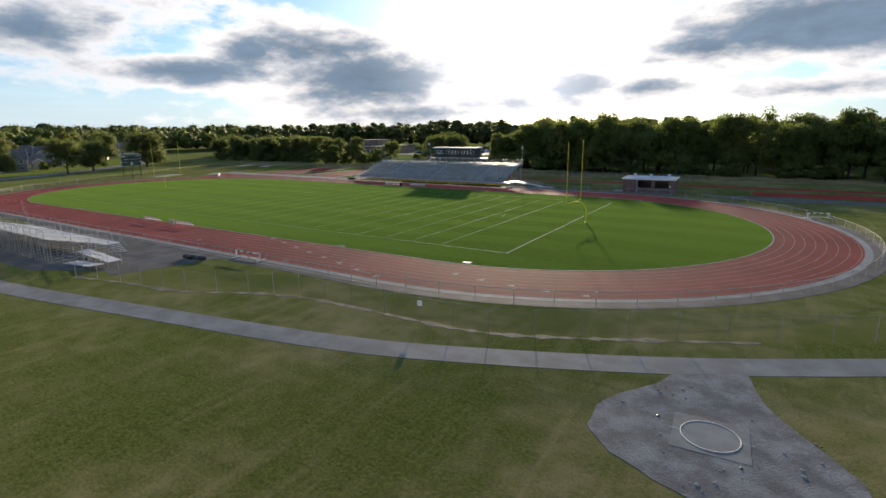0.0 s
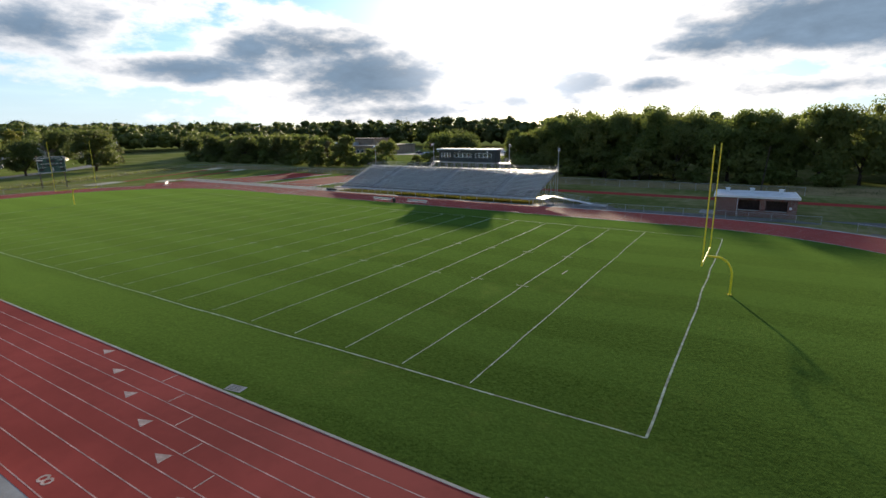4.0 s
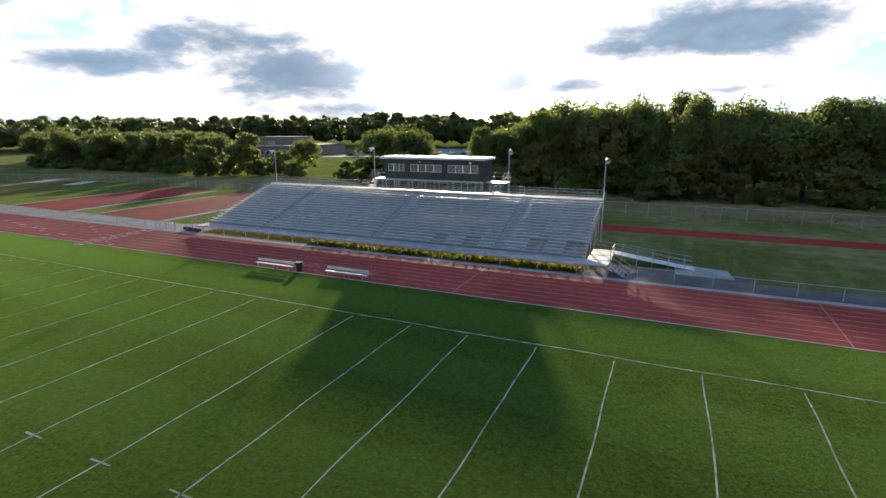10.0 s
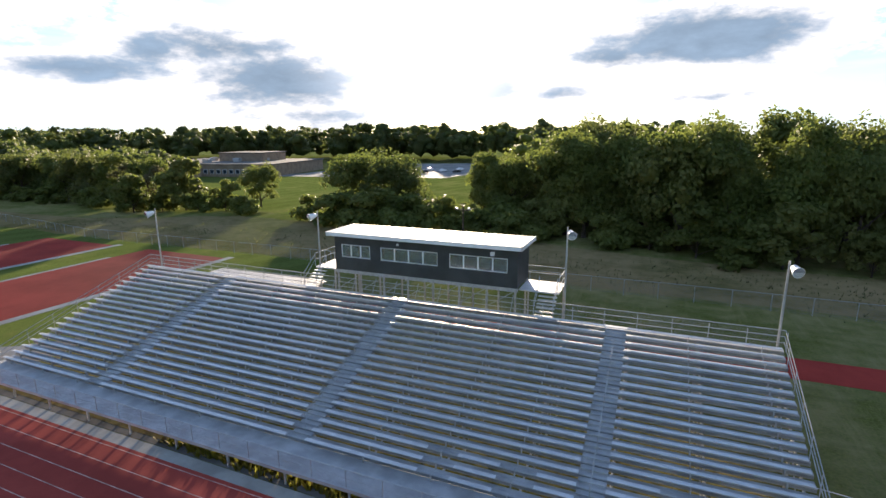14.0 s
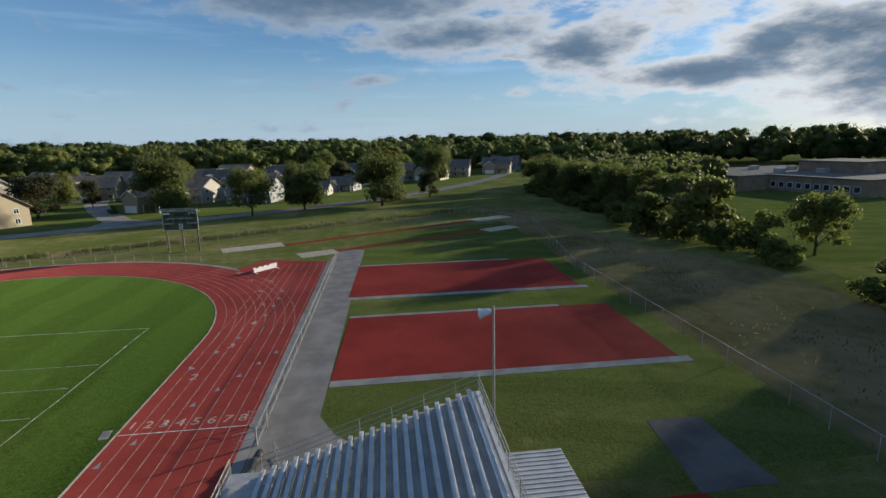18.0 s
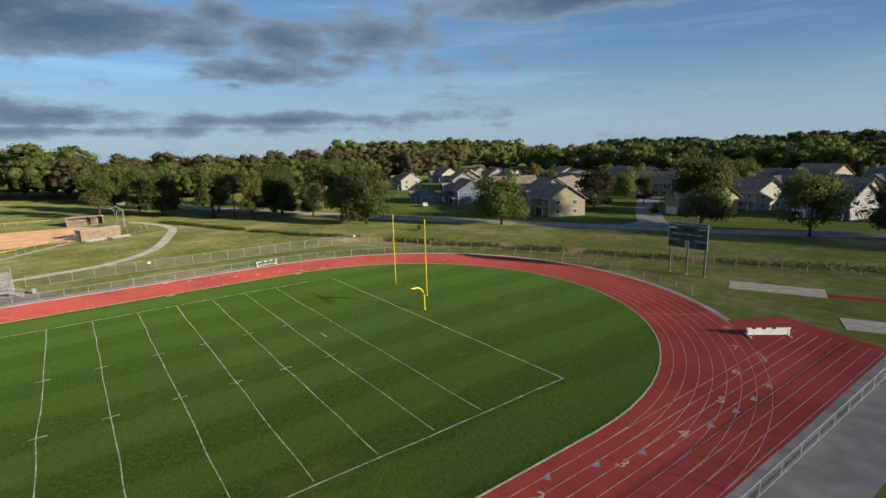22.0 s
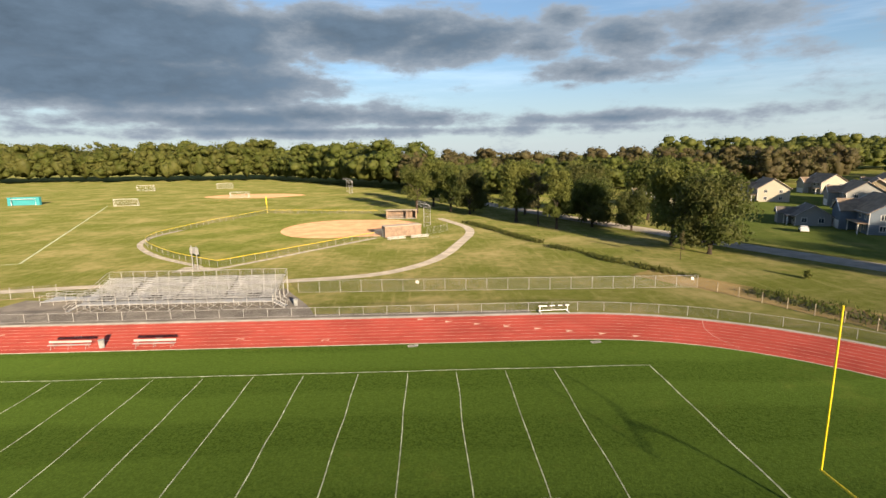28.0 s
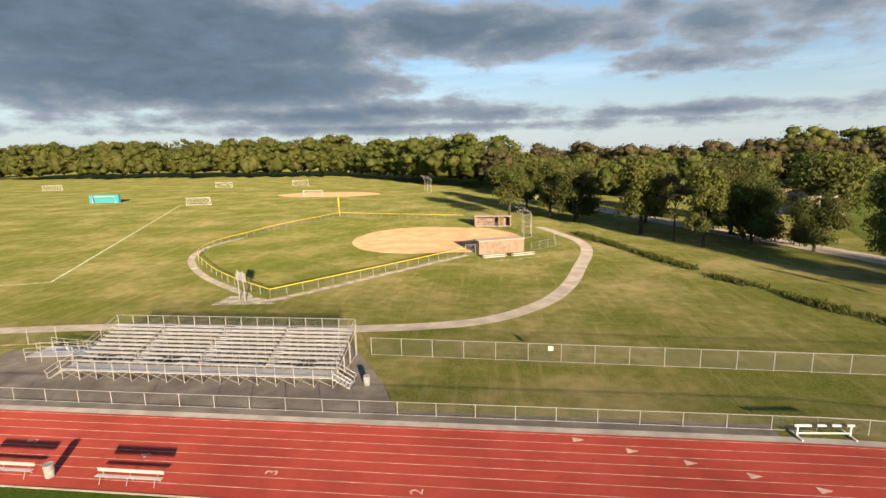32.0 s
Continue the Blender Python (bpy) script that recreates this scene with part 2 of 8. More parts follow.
def turf(name, dark, light, dry, dry_lo, dry_hi, band=0.0, band_turn=0.0, band_width=3.0, streak=0.0, nap=1.0, sheen=0.05):
    """Mown grass: tufts, patches, dry spots, the mower's bands or tracks."""
    def build(nt, bsdf):
        w = Web(nt)
        pos = w.place()
        tuft = w.noise(pos, 5.5, 5, 0.65)
        fine = w.noise(pos, 2.0, 8, 0.75)
        patch = w.noise(pos, 0.07, 5, 0.6)
        col = w.mix(w.ramp(tuft, 0.3, 0.7), dark, light)
        col = w.mix(w.ramp(fine, 0.42, 0.66, 0.0, 0.45), col, tuple(c * 0.55 for c in dark))
        if dry_hi > dry_lo:
            spots = w.math("ADD", w.math("MULTIPLY", patch, 0.7), w.math("MULTIPLY", w.noise(pos, 0.5, 6, 0.7), 0.45))
            col = w.mix(w.ramp(spots, dry_lo, dry_hi, 0.0, 0.85), col, dry)
        if band:
            u = w.place((1.0, 1.0, 1.0), band_turn)
            sx = nt.nodes.new("ShaderNodeSeparateXYZ")
            nt.links.new(u, sx.inputs[0])
            wob = w.math("ADD", sx.outputs[0], w.math("MULTIPLY", w.noise(pos, 0.05, 2), 5.0))
            s = w.math("SINE", w.math("MULTIPLY", wob, math.pi / band_width))
            amount = w.ramp(w.noise(pos, 0.03, 3), 0.3, 0.62, 0.4, 1.0)
            col = w.mix(w.math("MULTIPLY", w.ramp(s, -0.4, 0.4, 0.0, band), amount), col, tuple(c * 1.9 for c in light))
        if streak:
            long = w.place((0.35, 0.03, 1.0), 0.45)
            col = w.mix(w.ramp(w.noise(long, 2.2, 6, 0.65), 0.5, 0.72, 0.0, streak), col, dry)
            straw = w.place((5.0, 0.8, 1.0), 0.5)
            col = w.mix(w.ramp(w.noise(straw, 1.0, 5, 0.7), 0.52, 0.72, 0.0, streak * 0.6), col, dry)
            long2 = w.place((0.02, 0.45, 1.0), 0.1)
            col = w.mix(w.ramp(w.noise(long2, 2.0, 6, 0.65), 0.52, 0.75, 0.0, streak * 0.7), col, tuple(c * 0.7 for c in dark))
        nt.links.new(col, bsdf.inputs["Base Color"])
        bsdf.inputs["Roughness"].default_value = 0.85
        bsdf.inputs["Specular IOR Level"].default_value = 0.0
        bsdf.inputs["Diffuse Roughness"].default_value = nap
        bsdf.inputs["Sheen Weight"].default_value = sheen
        bsdf.inputs["Sheen Roughness"].default_value = 0.35
        bsdf.inputs["Sheen Tint"].default_value = (0.24, 0.42, 0.09, 1)
        w.bump(w.math("ADD", tuft, w.math("MULTIPLY", fine, 1.5)), 0.7, 0.04, bsdf)
    return material(name, build)


def leaves(name, dark, light, autumn=None):
    """Foliage: each clump its own tone, light passes through."""
    def build(nt, bsdf):
        w = Web(nt)
        pos = w.place()
        col = w.mix(w.island(), dark, light)
        tone = w.ramp(w.noise(w.place(), 0.075, 2), 0.38, 0.64)
        col = w.mix(w.math("MULTIPLY", w.math("ADD", w.random(), tone), 0.32), col, autumn or tuple(c * 1.5 for c in light))
        col = w.mix(w.ramp(w.noise(pos, 0.11, 1), 0.44, 0.60, 0.0, 0.45), col, autumn or light)
        col = w.mix(w.ramp(w.noise(pos, 0.14, 1), 0.50, 0.62, 0.0, 0.40), col, tuple(c * 0.8 for c in dark))
        col = w.mix(w.ramp(w.noise(pos, 0.5, 3), 0.4, 0.7, 0.0, 0.25), col, dark)
        nt.links.new(col, bsdf.inputs["Base Color"])
        bsdf.inputs["Roughness"].default_value = 0.6
        bsdf.inputs["Specular IOR Level"].default_value = 0.25
        tr = nt.nodes.new("ShaderNodeBsdfTranslucent")
        nt.links.new(w.mix(0.45, col, (0.15, 0.20, 0.04)), tr.inputs[0])
        ms = nt.nodes.new("ShaderNodeMixShader")
        ms.inputs[0].default_value = 0.5
        nt.links.new(bsdf.outputs[0], ms.inputs[1])
        nt.links.new(tr.outputs[0], ms.inputs[2])
        nt.links.new(ms.outputs[0], nt.nodes["Material Output"].inputs[0])
    return material(name, build)


def mesh_wire(name, colour, pitch, share):
    """Chain-link fabric: a diamond net of wires with air between."""
    def build(nt, bsdf):
        w = Web(nt)
        c = nt.nodes.new("ShaderNodeTexCoord")
        sx = nt.nodes.new("ShaderNodeSeparateXYZ")
        nt.links.new(c.outputs["Object"], sx.inputs[0])
        along = w.math("ADD", sx.outputs[0], sx.outputs[1])
        a = w.math("PINGPONG", w.math("ADD", along, sx.outputs[2]), pitch / 2)
        b = w.math("PINGPONG", w.math("SUBTRACT", along, sx.outputs[2]), pitch / 2)
        wire = w.math("LESS_THAN", w.math("MINIMUM", a, b), pitch * share)
        nt.links.new(w.mix(w.noise(c.outputs["Object"], 0.7, 3), colour, tuple(x * 0.6 for x in colour)), bsdf.inputs["Base Color"])
        bsdf.inputs["Metallic"].default_value, bsdf.inputs["Roughness"].default_value = 0.6, 0.5
        tp = nt.nodes.new("ShaderNodeBsdfTransparent")
        ms = nt.nodes.new("ShaderNodeMixShader")
        nt.links.new(wire, ms.inputs[0])
        nt.links.new(tp.outputs[0], ms.inputs[1])
        nt.links.new(bsdf.outputs[0], ms.inputs[2])
        nt.links.new(ms.outputs[0], nt.nodes["Material Output"].inputs[0])
    return material(name, build)


def clear_glass(name, tint=(0.6, 0.65, 0.68)):
    def build(nt, bsdf):
        bsdf.inputs["Base Color"].default_value = (*tint, 1)
        bsdf.inputs["Roughness"].default_value = 0.04
        bsdf.inputs["Transmission Weight"].default_value = 0.85
        bsdf.inputs["IOR"].default_value = 1.45
    return material(name, build)


def rubber(name, colour):
    """Sprayed rubber track surface: granules, fading, wheel and shoe wear."""
    def build(nt, bsdf):
        w = Web(nt)
        pos = w.place()
        wear = w.noise(pos, 0.12, 6, 0.65)
        col = w.mix(w.ramp(wear, 0.32, 0.68), tuple(c * 0.78 for c in colour), tuple(min(1, c * 1.15) for c in colour))
        col = w.mix(w.ramp(w.noise(pos, 1.3, 7, 0.7), 0.5, 0.75, 0.0, 0.28), col, tuple(c * 0.55 for c in colour))
        g = w.noise(pos, 60.0, 2)
        col = w.mix(w.ramp(g, 0.4, 0.7, 0.0, 0.3), col, tuple(c * 0.6 for c in colour))
        nt.links.new(col, bsdf.inputs["Base Color"])
        bsdf.inputs["Roughness"].default_value = 0.85
        bsdf.inputs["Diffuse Roughness"].default_value = 1.0
        bsdf.inputs["Specular IOR Level"].default_value = 0.02
        w.bump(g, 0.5, 0.004, bsdf)
    return material(name, build)


M_FIELD = turf("field_turf", (0.031, 0.058, 0.010), (0.063, 0.104, 0.018), (0.12, 0.13, 0.028), 0.62, 0.86, band=0.19, band_turn=1.5708, band_width=4.6, nap=0.8, sheen=0.2)
M_GRASS = turf("meadow_turf", (0.068, 0.086, 0.018), (0.150, 0.155, 0.044), (0.29, 0.235, 0.12), 0.47, 0.80, streak=0.36, nap=0.65)
M_ROUGH = turf("rough_grass", (0.088, 0.078, 0.028), (0.165, 0.135, 0.058), (0.27, 0.19, 0.10), 0.40, 0.68)
M_OUTFIELD = turf("outfield_turf", (0.074, 0.092, 0.020), (0.135, 0.148, 0.040), (0.25, 0.21, 0.095), 0.48, 0.76, band=0.06, band_turn=0.5, band_width=2.5, nap=0.65)
M_LAWN = turf("green_lawn", (0.064, 0.084, 0.021), (0.120, 0.140, 0.041), (0.20, 0.18, 0.07), 0.56, 0.82, band=0.12, band_turn=0.3, nap=0.3)
M_TRACK = rubber("track_rubber", (0.37, 0.068, 0.053))
M_PAD = rubber("court_rubber", (0.34, 0.050, 0.038))
M_WHITE = plain("line_paint", (0.66, 0.64, 0.60), 0.88, vary=0.35, scale=2.0, grain=12.0)
M_LANE = plain("worn_lane_paint", (0.56, 0.36, 0.31), 0.88, vary=0.4, scale=1.0, grain=9.0)
M_CHALK = plain("field_chalk", (0.36, 0.41, 0.29), 0.9, vary=0.5, scale=1.2, grain=7.0)
M_TAN = plain("number_paint", (0.60, 0.43, 0.35), 0.88, vary=0.35, scale=2.5, grain=12.0)
M_CONC = plain("concrete", (0.36, 0.345, 0.32), 0.85, vary=0.22, scale=0.5, grain=14.0, bump=0.3)
M_KERB = plain("pale_kerb", (0.46, 0.42, 0.35), 0.85, vary=0.22, scale=0.6, grain=12.0, bump=0.3)
M_ASPH = plain("old_asphalt", (0.15, 0.14, 0.132), 0.9, vary=0.3, scale=0.35, grain=25.0, bump=0.5)
M_PATH = plain("worn_path_asphalt", (0.31, 0.285, 0.255), 0.9, vary=0.22, scale=0.4, grain=20.0, bump=0.4)
M_GRAVEL = plain("gravel", (0.29, 0.27, 0.245), 0.95, vary=0.4, scale=0.8, grain=9.0, bump=1.0, dist=0.03)
M_CLAY = plain("infield_clay", (0.46, 0.27, 0.16), 0.95, vary=0.2, scale=0.25, grain=6.0, bump=0.3)
M_SAND = plain("sand", (0.55, 0.47, 0.35), 0.95, vary=0.2, scale=1.0, grain=9.0, bump=0.5)
M_ALU = plain("mill_aluminium", (0.66, 0.66, 0.65), 0.5, 0.5, vary=0.15, scale=1.2, grain=30.0, bump=0.05, pieces=True)
M_GALV = plain("galvanised_steel", (0.43, 0.43, 0.425), 0.5, 0.4, vary=0.2, scale=4.0, grain=25.0)
M_DULL = plain("weathered_steel", (0.24, 0.24, 0.235), 0.75, 0.1, vary=0.25, scale=4.0, grain=25.0)
M_YELLOW = plain("yellow_post_paint", (0.80, 0.62, 0.03), 0.4, vary=0.12)
M_BARK = plain("bark", (0.09, 0.07, 0.055), 0.95, vary=0.4, scale=2.0, grain=9.0, bump=1.0, dist=0.03)
M_LEAF = leaves("leaf_green", (0.072, 0.105, 0.022), (0.165, 0.205, 0.050), (0.21, 0.215, 0.06))
M_LEAF_B = leaves("leaf_bright", (0.074, 0.108, 0.022), (0.165, 0.195, 0.046), (0.19, 0.18, 0.058))
M_LEAF_D = leaves("leaf_dark", (0.055, 0.080, 0.020), (0.125, 0.158, 0.044), (0.13, 0.12, 0.042))
M_LEAF_R = leaves("leaf_ridge", (0.040, 0.064, 0.024), (0.072, 0.104, 0.036), (0.085, 0.10, 0.035))
M_LEAF_P = leaves("leaf_purple", (0.026, 0.018, 0.017), (0.06, 0.042, 0.03), (0.05, 0.05, 0.025))
M_LEAF_Y = leaves("leaf_yellow", (0.10, 0.09, 0.012), (0.24, 0.20, 0.02), (0.22, 0.15, 0.02))
M_LEAF_BR = leaves("leaf_bare_brown", (0.105, 0.080, 0.046), (0.205, 0.155, 0.088), (0.13, 0.13, 0.05))
M_DIRT = plain("bare_earth", (0.30, 0.235, 0.155), 0.95, vary=0.4, scale=0.7, grain=6.0, bump=0.8, dist=0.02)
M_LINK = mesh_wire("chain_link", (0.29, 0.29, 0.285), 0.09, 0.03)
M_GLASS = clear_glass("window_glass")

# ---- helpers for things ----
def part(name, bm, mat, parent=None, label=""):
    """Links a bmesh as one mesh object under a thing or a part."""
    me = bpy.data.meshes.new(name)
    bm.to_mesh(me)
    bm.free()
    me.materials.append(mat)
    ob = new(name, me)
    if parent is not None:
        ob.parent = parent
    if label:
        ob["label"] = label
    return ob


def piece(name, me, parent, m):
    """One more object on a shared mesh, posed in its parent."""
    ob = new(name, me)
    ob.parent = parent
    ob.matrix_basis = m
    return ob


def mesh_of(name, bm, mat):
    me = bpy.data.meshes.new(name)
    bm.to_mesh(me)
    bm.free()
    me.materials.append(mat)
    return me


def thing(name, label, category, x=0.0, y=0.0, z=0.0, turn=0.0, group="", kind=""):
    ob = new(name)
    ob.matrix_basis = pose(x, y, z, 0, 0, turn)
    return tagged(ob, label, category, group, kind)


def box(bm, x0, x1, y0, y1, z0, z1, bevel=0.0):
    """A box between these bounds, with softened edges where bevel is given."""
    vs = [bm.verts.new((x, y, z)) for z in (z0, z1) for y in (y0, y1) for x in (x0, x1)]
    fs = [bm.faces.new([vs[i] for i in f]) for f in ((0, 2, 3, 1), (4, 5, 7, 6), (0, 1, 5, 4), (2, 6, 7, 3), (0, 4, 6, 2), (1, 3, 7, 5))]
    if bevel:
        bmesh.ops.bevel(bm, geom=list({e for f in fs for e in f.edges}), offset=bevel, segments=1, affect="EDGES")
    return bm


def boxes(*args, bevel=0.0):
    bm = bmesh.new()
    for a in args:
        box(bm, *a, bevel=bevel)
    return bm


def tube(bm, points, radius, sides=6, ends=True):
    """A pipe through the points; radius may be a number or one for each point."""
    pts = [Vector(p) for p in points]
    rs = radius if isinstance(radius, (list, tuple)) else [radius] * len(pts)
    rings = []
    for i, p in enumerate(pts):
        d = (pts[min(i + 1, len(pts) - 1)] - pts[max(i - 1, 0)]).normalized()
        side = d.cross(Vector((0, 0, 1)) if abs(d.z) < 0.95 else Vector((1, 0, 0))).normalized()
        up = side.cross(d)
        rings.append([bm.verts.new(p + rs[i] * (math.cos(2 * math.pi * k / sides) * side + math.sin(2 * math.pi * k / sides) * up)) for k in range(sides)])
    for a, b in zip(rings, rings[1:]):
        for k in range(sides):
            bm.faces.new((a[k], a[(k + 1) % sides], b[(k + 1) % sides], b[k]))
    if ends:
        bm.faces.new(rings[0][::-1])
        bm.faces.new(rings[-1])
    return bm


def tubes(paths, radius, sides=6):
    bm = bmesh.new()
    for p in paths:
        tube(bm, p, radius, sides)
    bmesh.ops.recalc_face_normals(bm, faces=bm.faces)
    return bm


def slab(points, z0, z1, bm=None):
    """A flat plate with this outline, between two heights."""
    bm = bm or bmesh.new()
    low = [bm.verts.new((x, y, z0)) for x, y in points]
    top = [bm.verts.new((x, y, z1)) for x, y in points]
    n = len(points)
    for i in range(n):
        bm.faces.new((low[i], low[(i + 1) % n], top[(i + 1) % n], top[i]))
    bm.faces.new(top)
    bmesh.ops.recalc_face_normals(bm, faces=bm.faces)
    return bm


def ribbon(line, width, z0, z1, bm=None, closed=False):
    """A strip of even width along a line on the ground, raised from z0 to z1."""
    bm = bm or bmesh.new()
    n = len(line)
    left, right = [], []
    for i, (x, y) in enumerate(line):
        a = line[(i - 1) % n] if closed or i else line[0]
        b = line[(i + 1) % n] if closed or i < n - 1 else line[-1]
        dx, dy = b[0] - a[0], b[1] - a[1]
        d = math.hypot(dx, dy) or 1.0
        w = width(i / (n - 1)) if callable(width) else width
        nx, ny = -dy / d * w / 2, dx / d * w / 2
        left.append((x + nx, y + ny))
        right.append((x - nx, y - ny))
    vl, vr = [bm.verts.new((*p, z1)) for p in left], [bm.verts.new((*p, z1)) for p in right]
    ll, lr = [bm.verts.new((*p, z0)) for p in left], [bm.verts.new((*p, z0)) for p in right]
    for i in range(n if closed else n - 1):
        j = (i + 1) % n
        bm.faces.new((vr[i], vr[j], vl[j], vl[i]))
        bm.faces.new((vl[i], vl[j], ll[j], ll[i]))
        bm.faces.new((vr[j], vr[i], lr[i], lr[j]))
    return bm


def smooth_line(pts, steps=6):
    """A curve through the points (Catmull-Rom)."""
    out = []
    P = [Vector((*p, 0)) for p in pts]
    P = [2 * P[0] - P[1]] + P + [2 * P[-1] - P[-2]]
    for i in range(1, len(P) - 2):
        for k in range(steps):
            t = k / steps
            a, b, c, d = P[i - 1], P[i], P[i + 1], P[i + 2]
            q = 0.5 * ((2 * b) + (c - a) * t + (2 * a - 5 * b + 4 * c - d) * t * t + (3 * b - a - 3 * c + d) * t ** 3)
            out.append((q.x, q.y))
    out.append((P[-2].x, P[-2].y))
    return out


def wavy(points, amount, step=1.5, seed=1.0):
    """An outline cut into short steps with an uneven edge."""
    out = []
    n = len(points)
    for i in range(n):
        a, b = Vector((*points[i], 0)), Vector((*points[(i + 1) % n], 0))
        d = (b - a).length
        k = max(1, int(d / step))
        nrm = Vector((-(b - a).y, (b - a).x, 0)) / (d or 1)
        for j in range(k):
            p = a + (b - a) * j / k
            p = p + nrm * (noise.noise(p * 0.35 + Vector((seed, 0, 0))) * amount)
            out.append((p.x, p.y))
    return out


# ---- ground, field and track ----
YD = 0.9144
HALF_L, HALF_W = 60 * YD, 24.384
TRACK_A, TRACK_R, LANE = 49.8, 31.5, 1.07


def oval(r, n=40):
    """The track's outline at this distance from its middle line."""
    pts = [(TRACK_A + r * math.sin(math.pi * k / n), -r * math.cos(math.pi * k / n)) for k in range(n + 1)]
    return pts + [(-TRACK_A - r * math.sin(math.pi * k / n), r * math.cos(math.pi * k / n)) for k in range(n + 1)]


def ground_sheet():
    bm = bmesh.new()
    rings = [0, 60, 120, 200, 300, 450, 700, 1100, 1800, 2800, 4400]
    prev = [bm.verts.new((0, 0, 0))]
    n = 64
    for r in rings[1:]:
        cur = [bm.verts.new((r * math.cos(2 * math.pi * k / n), r * math.sin(2 * math.pi * k / n), 0)) for k in range(n)]
        for k in range(n):
            if len(prev) == 1:
                bm.faces.new((prev[0], cur[k], cur[(k + 1) % n]))
            else:
                bm.faces.new((prev[k], cur[k], cur[(k + 1) % n], prev[(k + 1) % n]))
        prev = cur
    return tagged(part("ground", bm, M_GRASS), "patchy mown grass ground with dry streaks", "ground", kind="structure")


ground_sheet()


def strip(name, bm, mat, label, category="pavement"):
    return tagged(part(name, bm, mat), label, category, kind="structure")


def between(r0, r1, z0, z1):
    """The ring between two ovals."""
    bm = bmesh.new()
    a, b = oval(r0), oval(r1)
    va, vb, lb, la = ([bm.verts.new((*p, z)) for p in o] for o, z in ((a, z1), (b, z1), (b, z0), (a, z0)))
    n = len(a)
    for i in range(n):
        j = (i + 1) % n
        bm.faces.new((va[i], vb[i], vb[j], va[j]))
        bm.faces.new((vb[i], lb[i], lb[j], vb[j]))
        bm.faces.new((va[j], la[j], la[i], va[i]))
    return bm


OUT_R = TRACK_R + 8 * LANE + 0.25
strip("field", slab(oval(TRACK_R - 0.14), 0.0, 0.035), M_FIELD, "dark green mown football turf inside the track", "field")
strip("kerb", between(TRACK_R - 0.14, TRACK_R, 0.0, 0.055), M_KERB, "pale concrete kerb round the infield", "kerb")
track = strip("track", between(TRACK_R, OUT_R, 0.0, 0.03), M_TRACK, "red rubber running track with painted lanes", "running track")
strip("apron", between(OUT_R, OUT_R + 0.75, 0.0, 0.022), M_CONC, "pale concrete drain edge round the track", "kerb")
# start chutes of the home straight
strip("chute_west", slab([(-50.5, 33.2), (-50.5, OUT_R), (-83.0, OUT_R), (-84.5, 36.0), (-86.5, 30.0), (-80.5, 26.5), (-72, 34)], 0.0, 0.027), M_TRACK, "red rubber start chute with lane lines", "running track")


def outer_strip():
    pts = [(-47.0, -41.82), (TRACK_A, -41.82)] + [(TRACK_A + 41.82 * math.cos(a), 41.82 * math.sin(a)) for a in [math.radians(-90 + 5 * k) for k in range(1, 31)]]
    strip("fence_asphalt", ribbon(pts, 1.55, 0.0, 0.017), M_ASPH, "dark asphalt strip under the track fence")
    strip("worn_line", ribbon(smooth_line([(21.5, -54.7), (27.2, -53.4), (35.6, -52.0), (41.1, -49.4), (46.0, -47.9), (51.6, -47.45), (57.0, -47.4), (61.5, -47.2), (65.2, -46.4), (69.4, -44.6), (73.3, -42.7), (80, -39.4)], 14), lambda t: max(0.08, 0.42 + 0.3 * math.sin(t * 29) * math.sin(t * 71) + 0.22 * math.sin(t * 173)), 0.0, 0.012), M_DIRT, "bare earth along the foot of the fence", "earth")


outer_strip()


def lane_lines():
    lines = tagged(new("lane_markings"), "white painted lane lines on the red track", "markings", kind="structure")
    for k in range(1, 9):
        part("lane_line", between(TRACK_R + k * LANE - 0.025, TRACK_R + k * LANE + 0.025, 0.026, 0.034), M_LANE, lines)
    for k in range(1, 9):
        y = TRACK_R + k * LANE
        part("chute_line", boxes((-82.5, -50.5, y - 0.025, y + 0.025, 0.026, 0.0355)), M_LANE, lines)


lane_lines()


def field_lines():
    lines = tagged(new("field_markings"), "white chalk football field lines on the turf", "markings", kind="structure")
    z0, z1 = 0.03, 0.042

    def line(x0, y0, x1, y1, width=0.12, seed=0.0):
        n = max(2, int(math.hypot(x1 - x0, y1 - y0) / 0.8))
        pts = []
        for i in range(n + 1):
            t = i / n
            p = Vector((x0 + (x1 - x0) * t, y0 + (y1 - y0) * t, 0))
            w = noise.noise(Vector((p.x * 0.22 + seed, p.y * 0.22, seed * 0.7))) * 0.12
            d = Vector((-(y1 - y0), x1 - x0, 0)).normalized() * w
            pts.append((p.x + d.x, p.y + d.y))
        part("line", ribbon(pts, width, z0, z1), M_CHALK, lines)

    for s in (-1, 1):
        line(-HALF_L, s * HALF_W, HALF_L, s * HALF_W, 0.10, 3.0 * s)
        line(s * HALF_L, -HALF_W, s * HALF_L, HALF_W, 0.12, 5.0 * s)
        line(s * 47 * YD, -0.8, s * 47 * YD, 0.8, 0.12, 1.0)
    for k in range(-10, 11):
        x = k * 5 * YD + (0.45 if -5 <= k < 4 else 0.05)
        line(x, -HALF_W + 0.45, x, HALF_W - 0.45, 0.075, k * 1.37)
        if abs(k) < 10:
            for y in (-6.1, 6.1):
                line(x - 0.6, y, x + 0.6, y, 0.10, k + y)


field_lines()


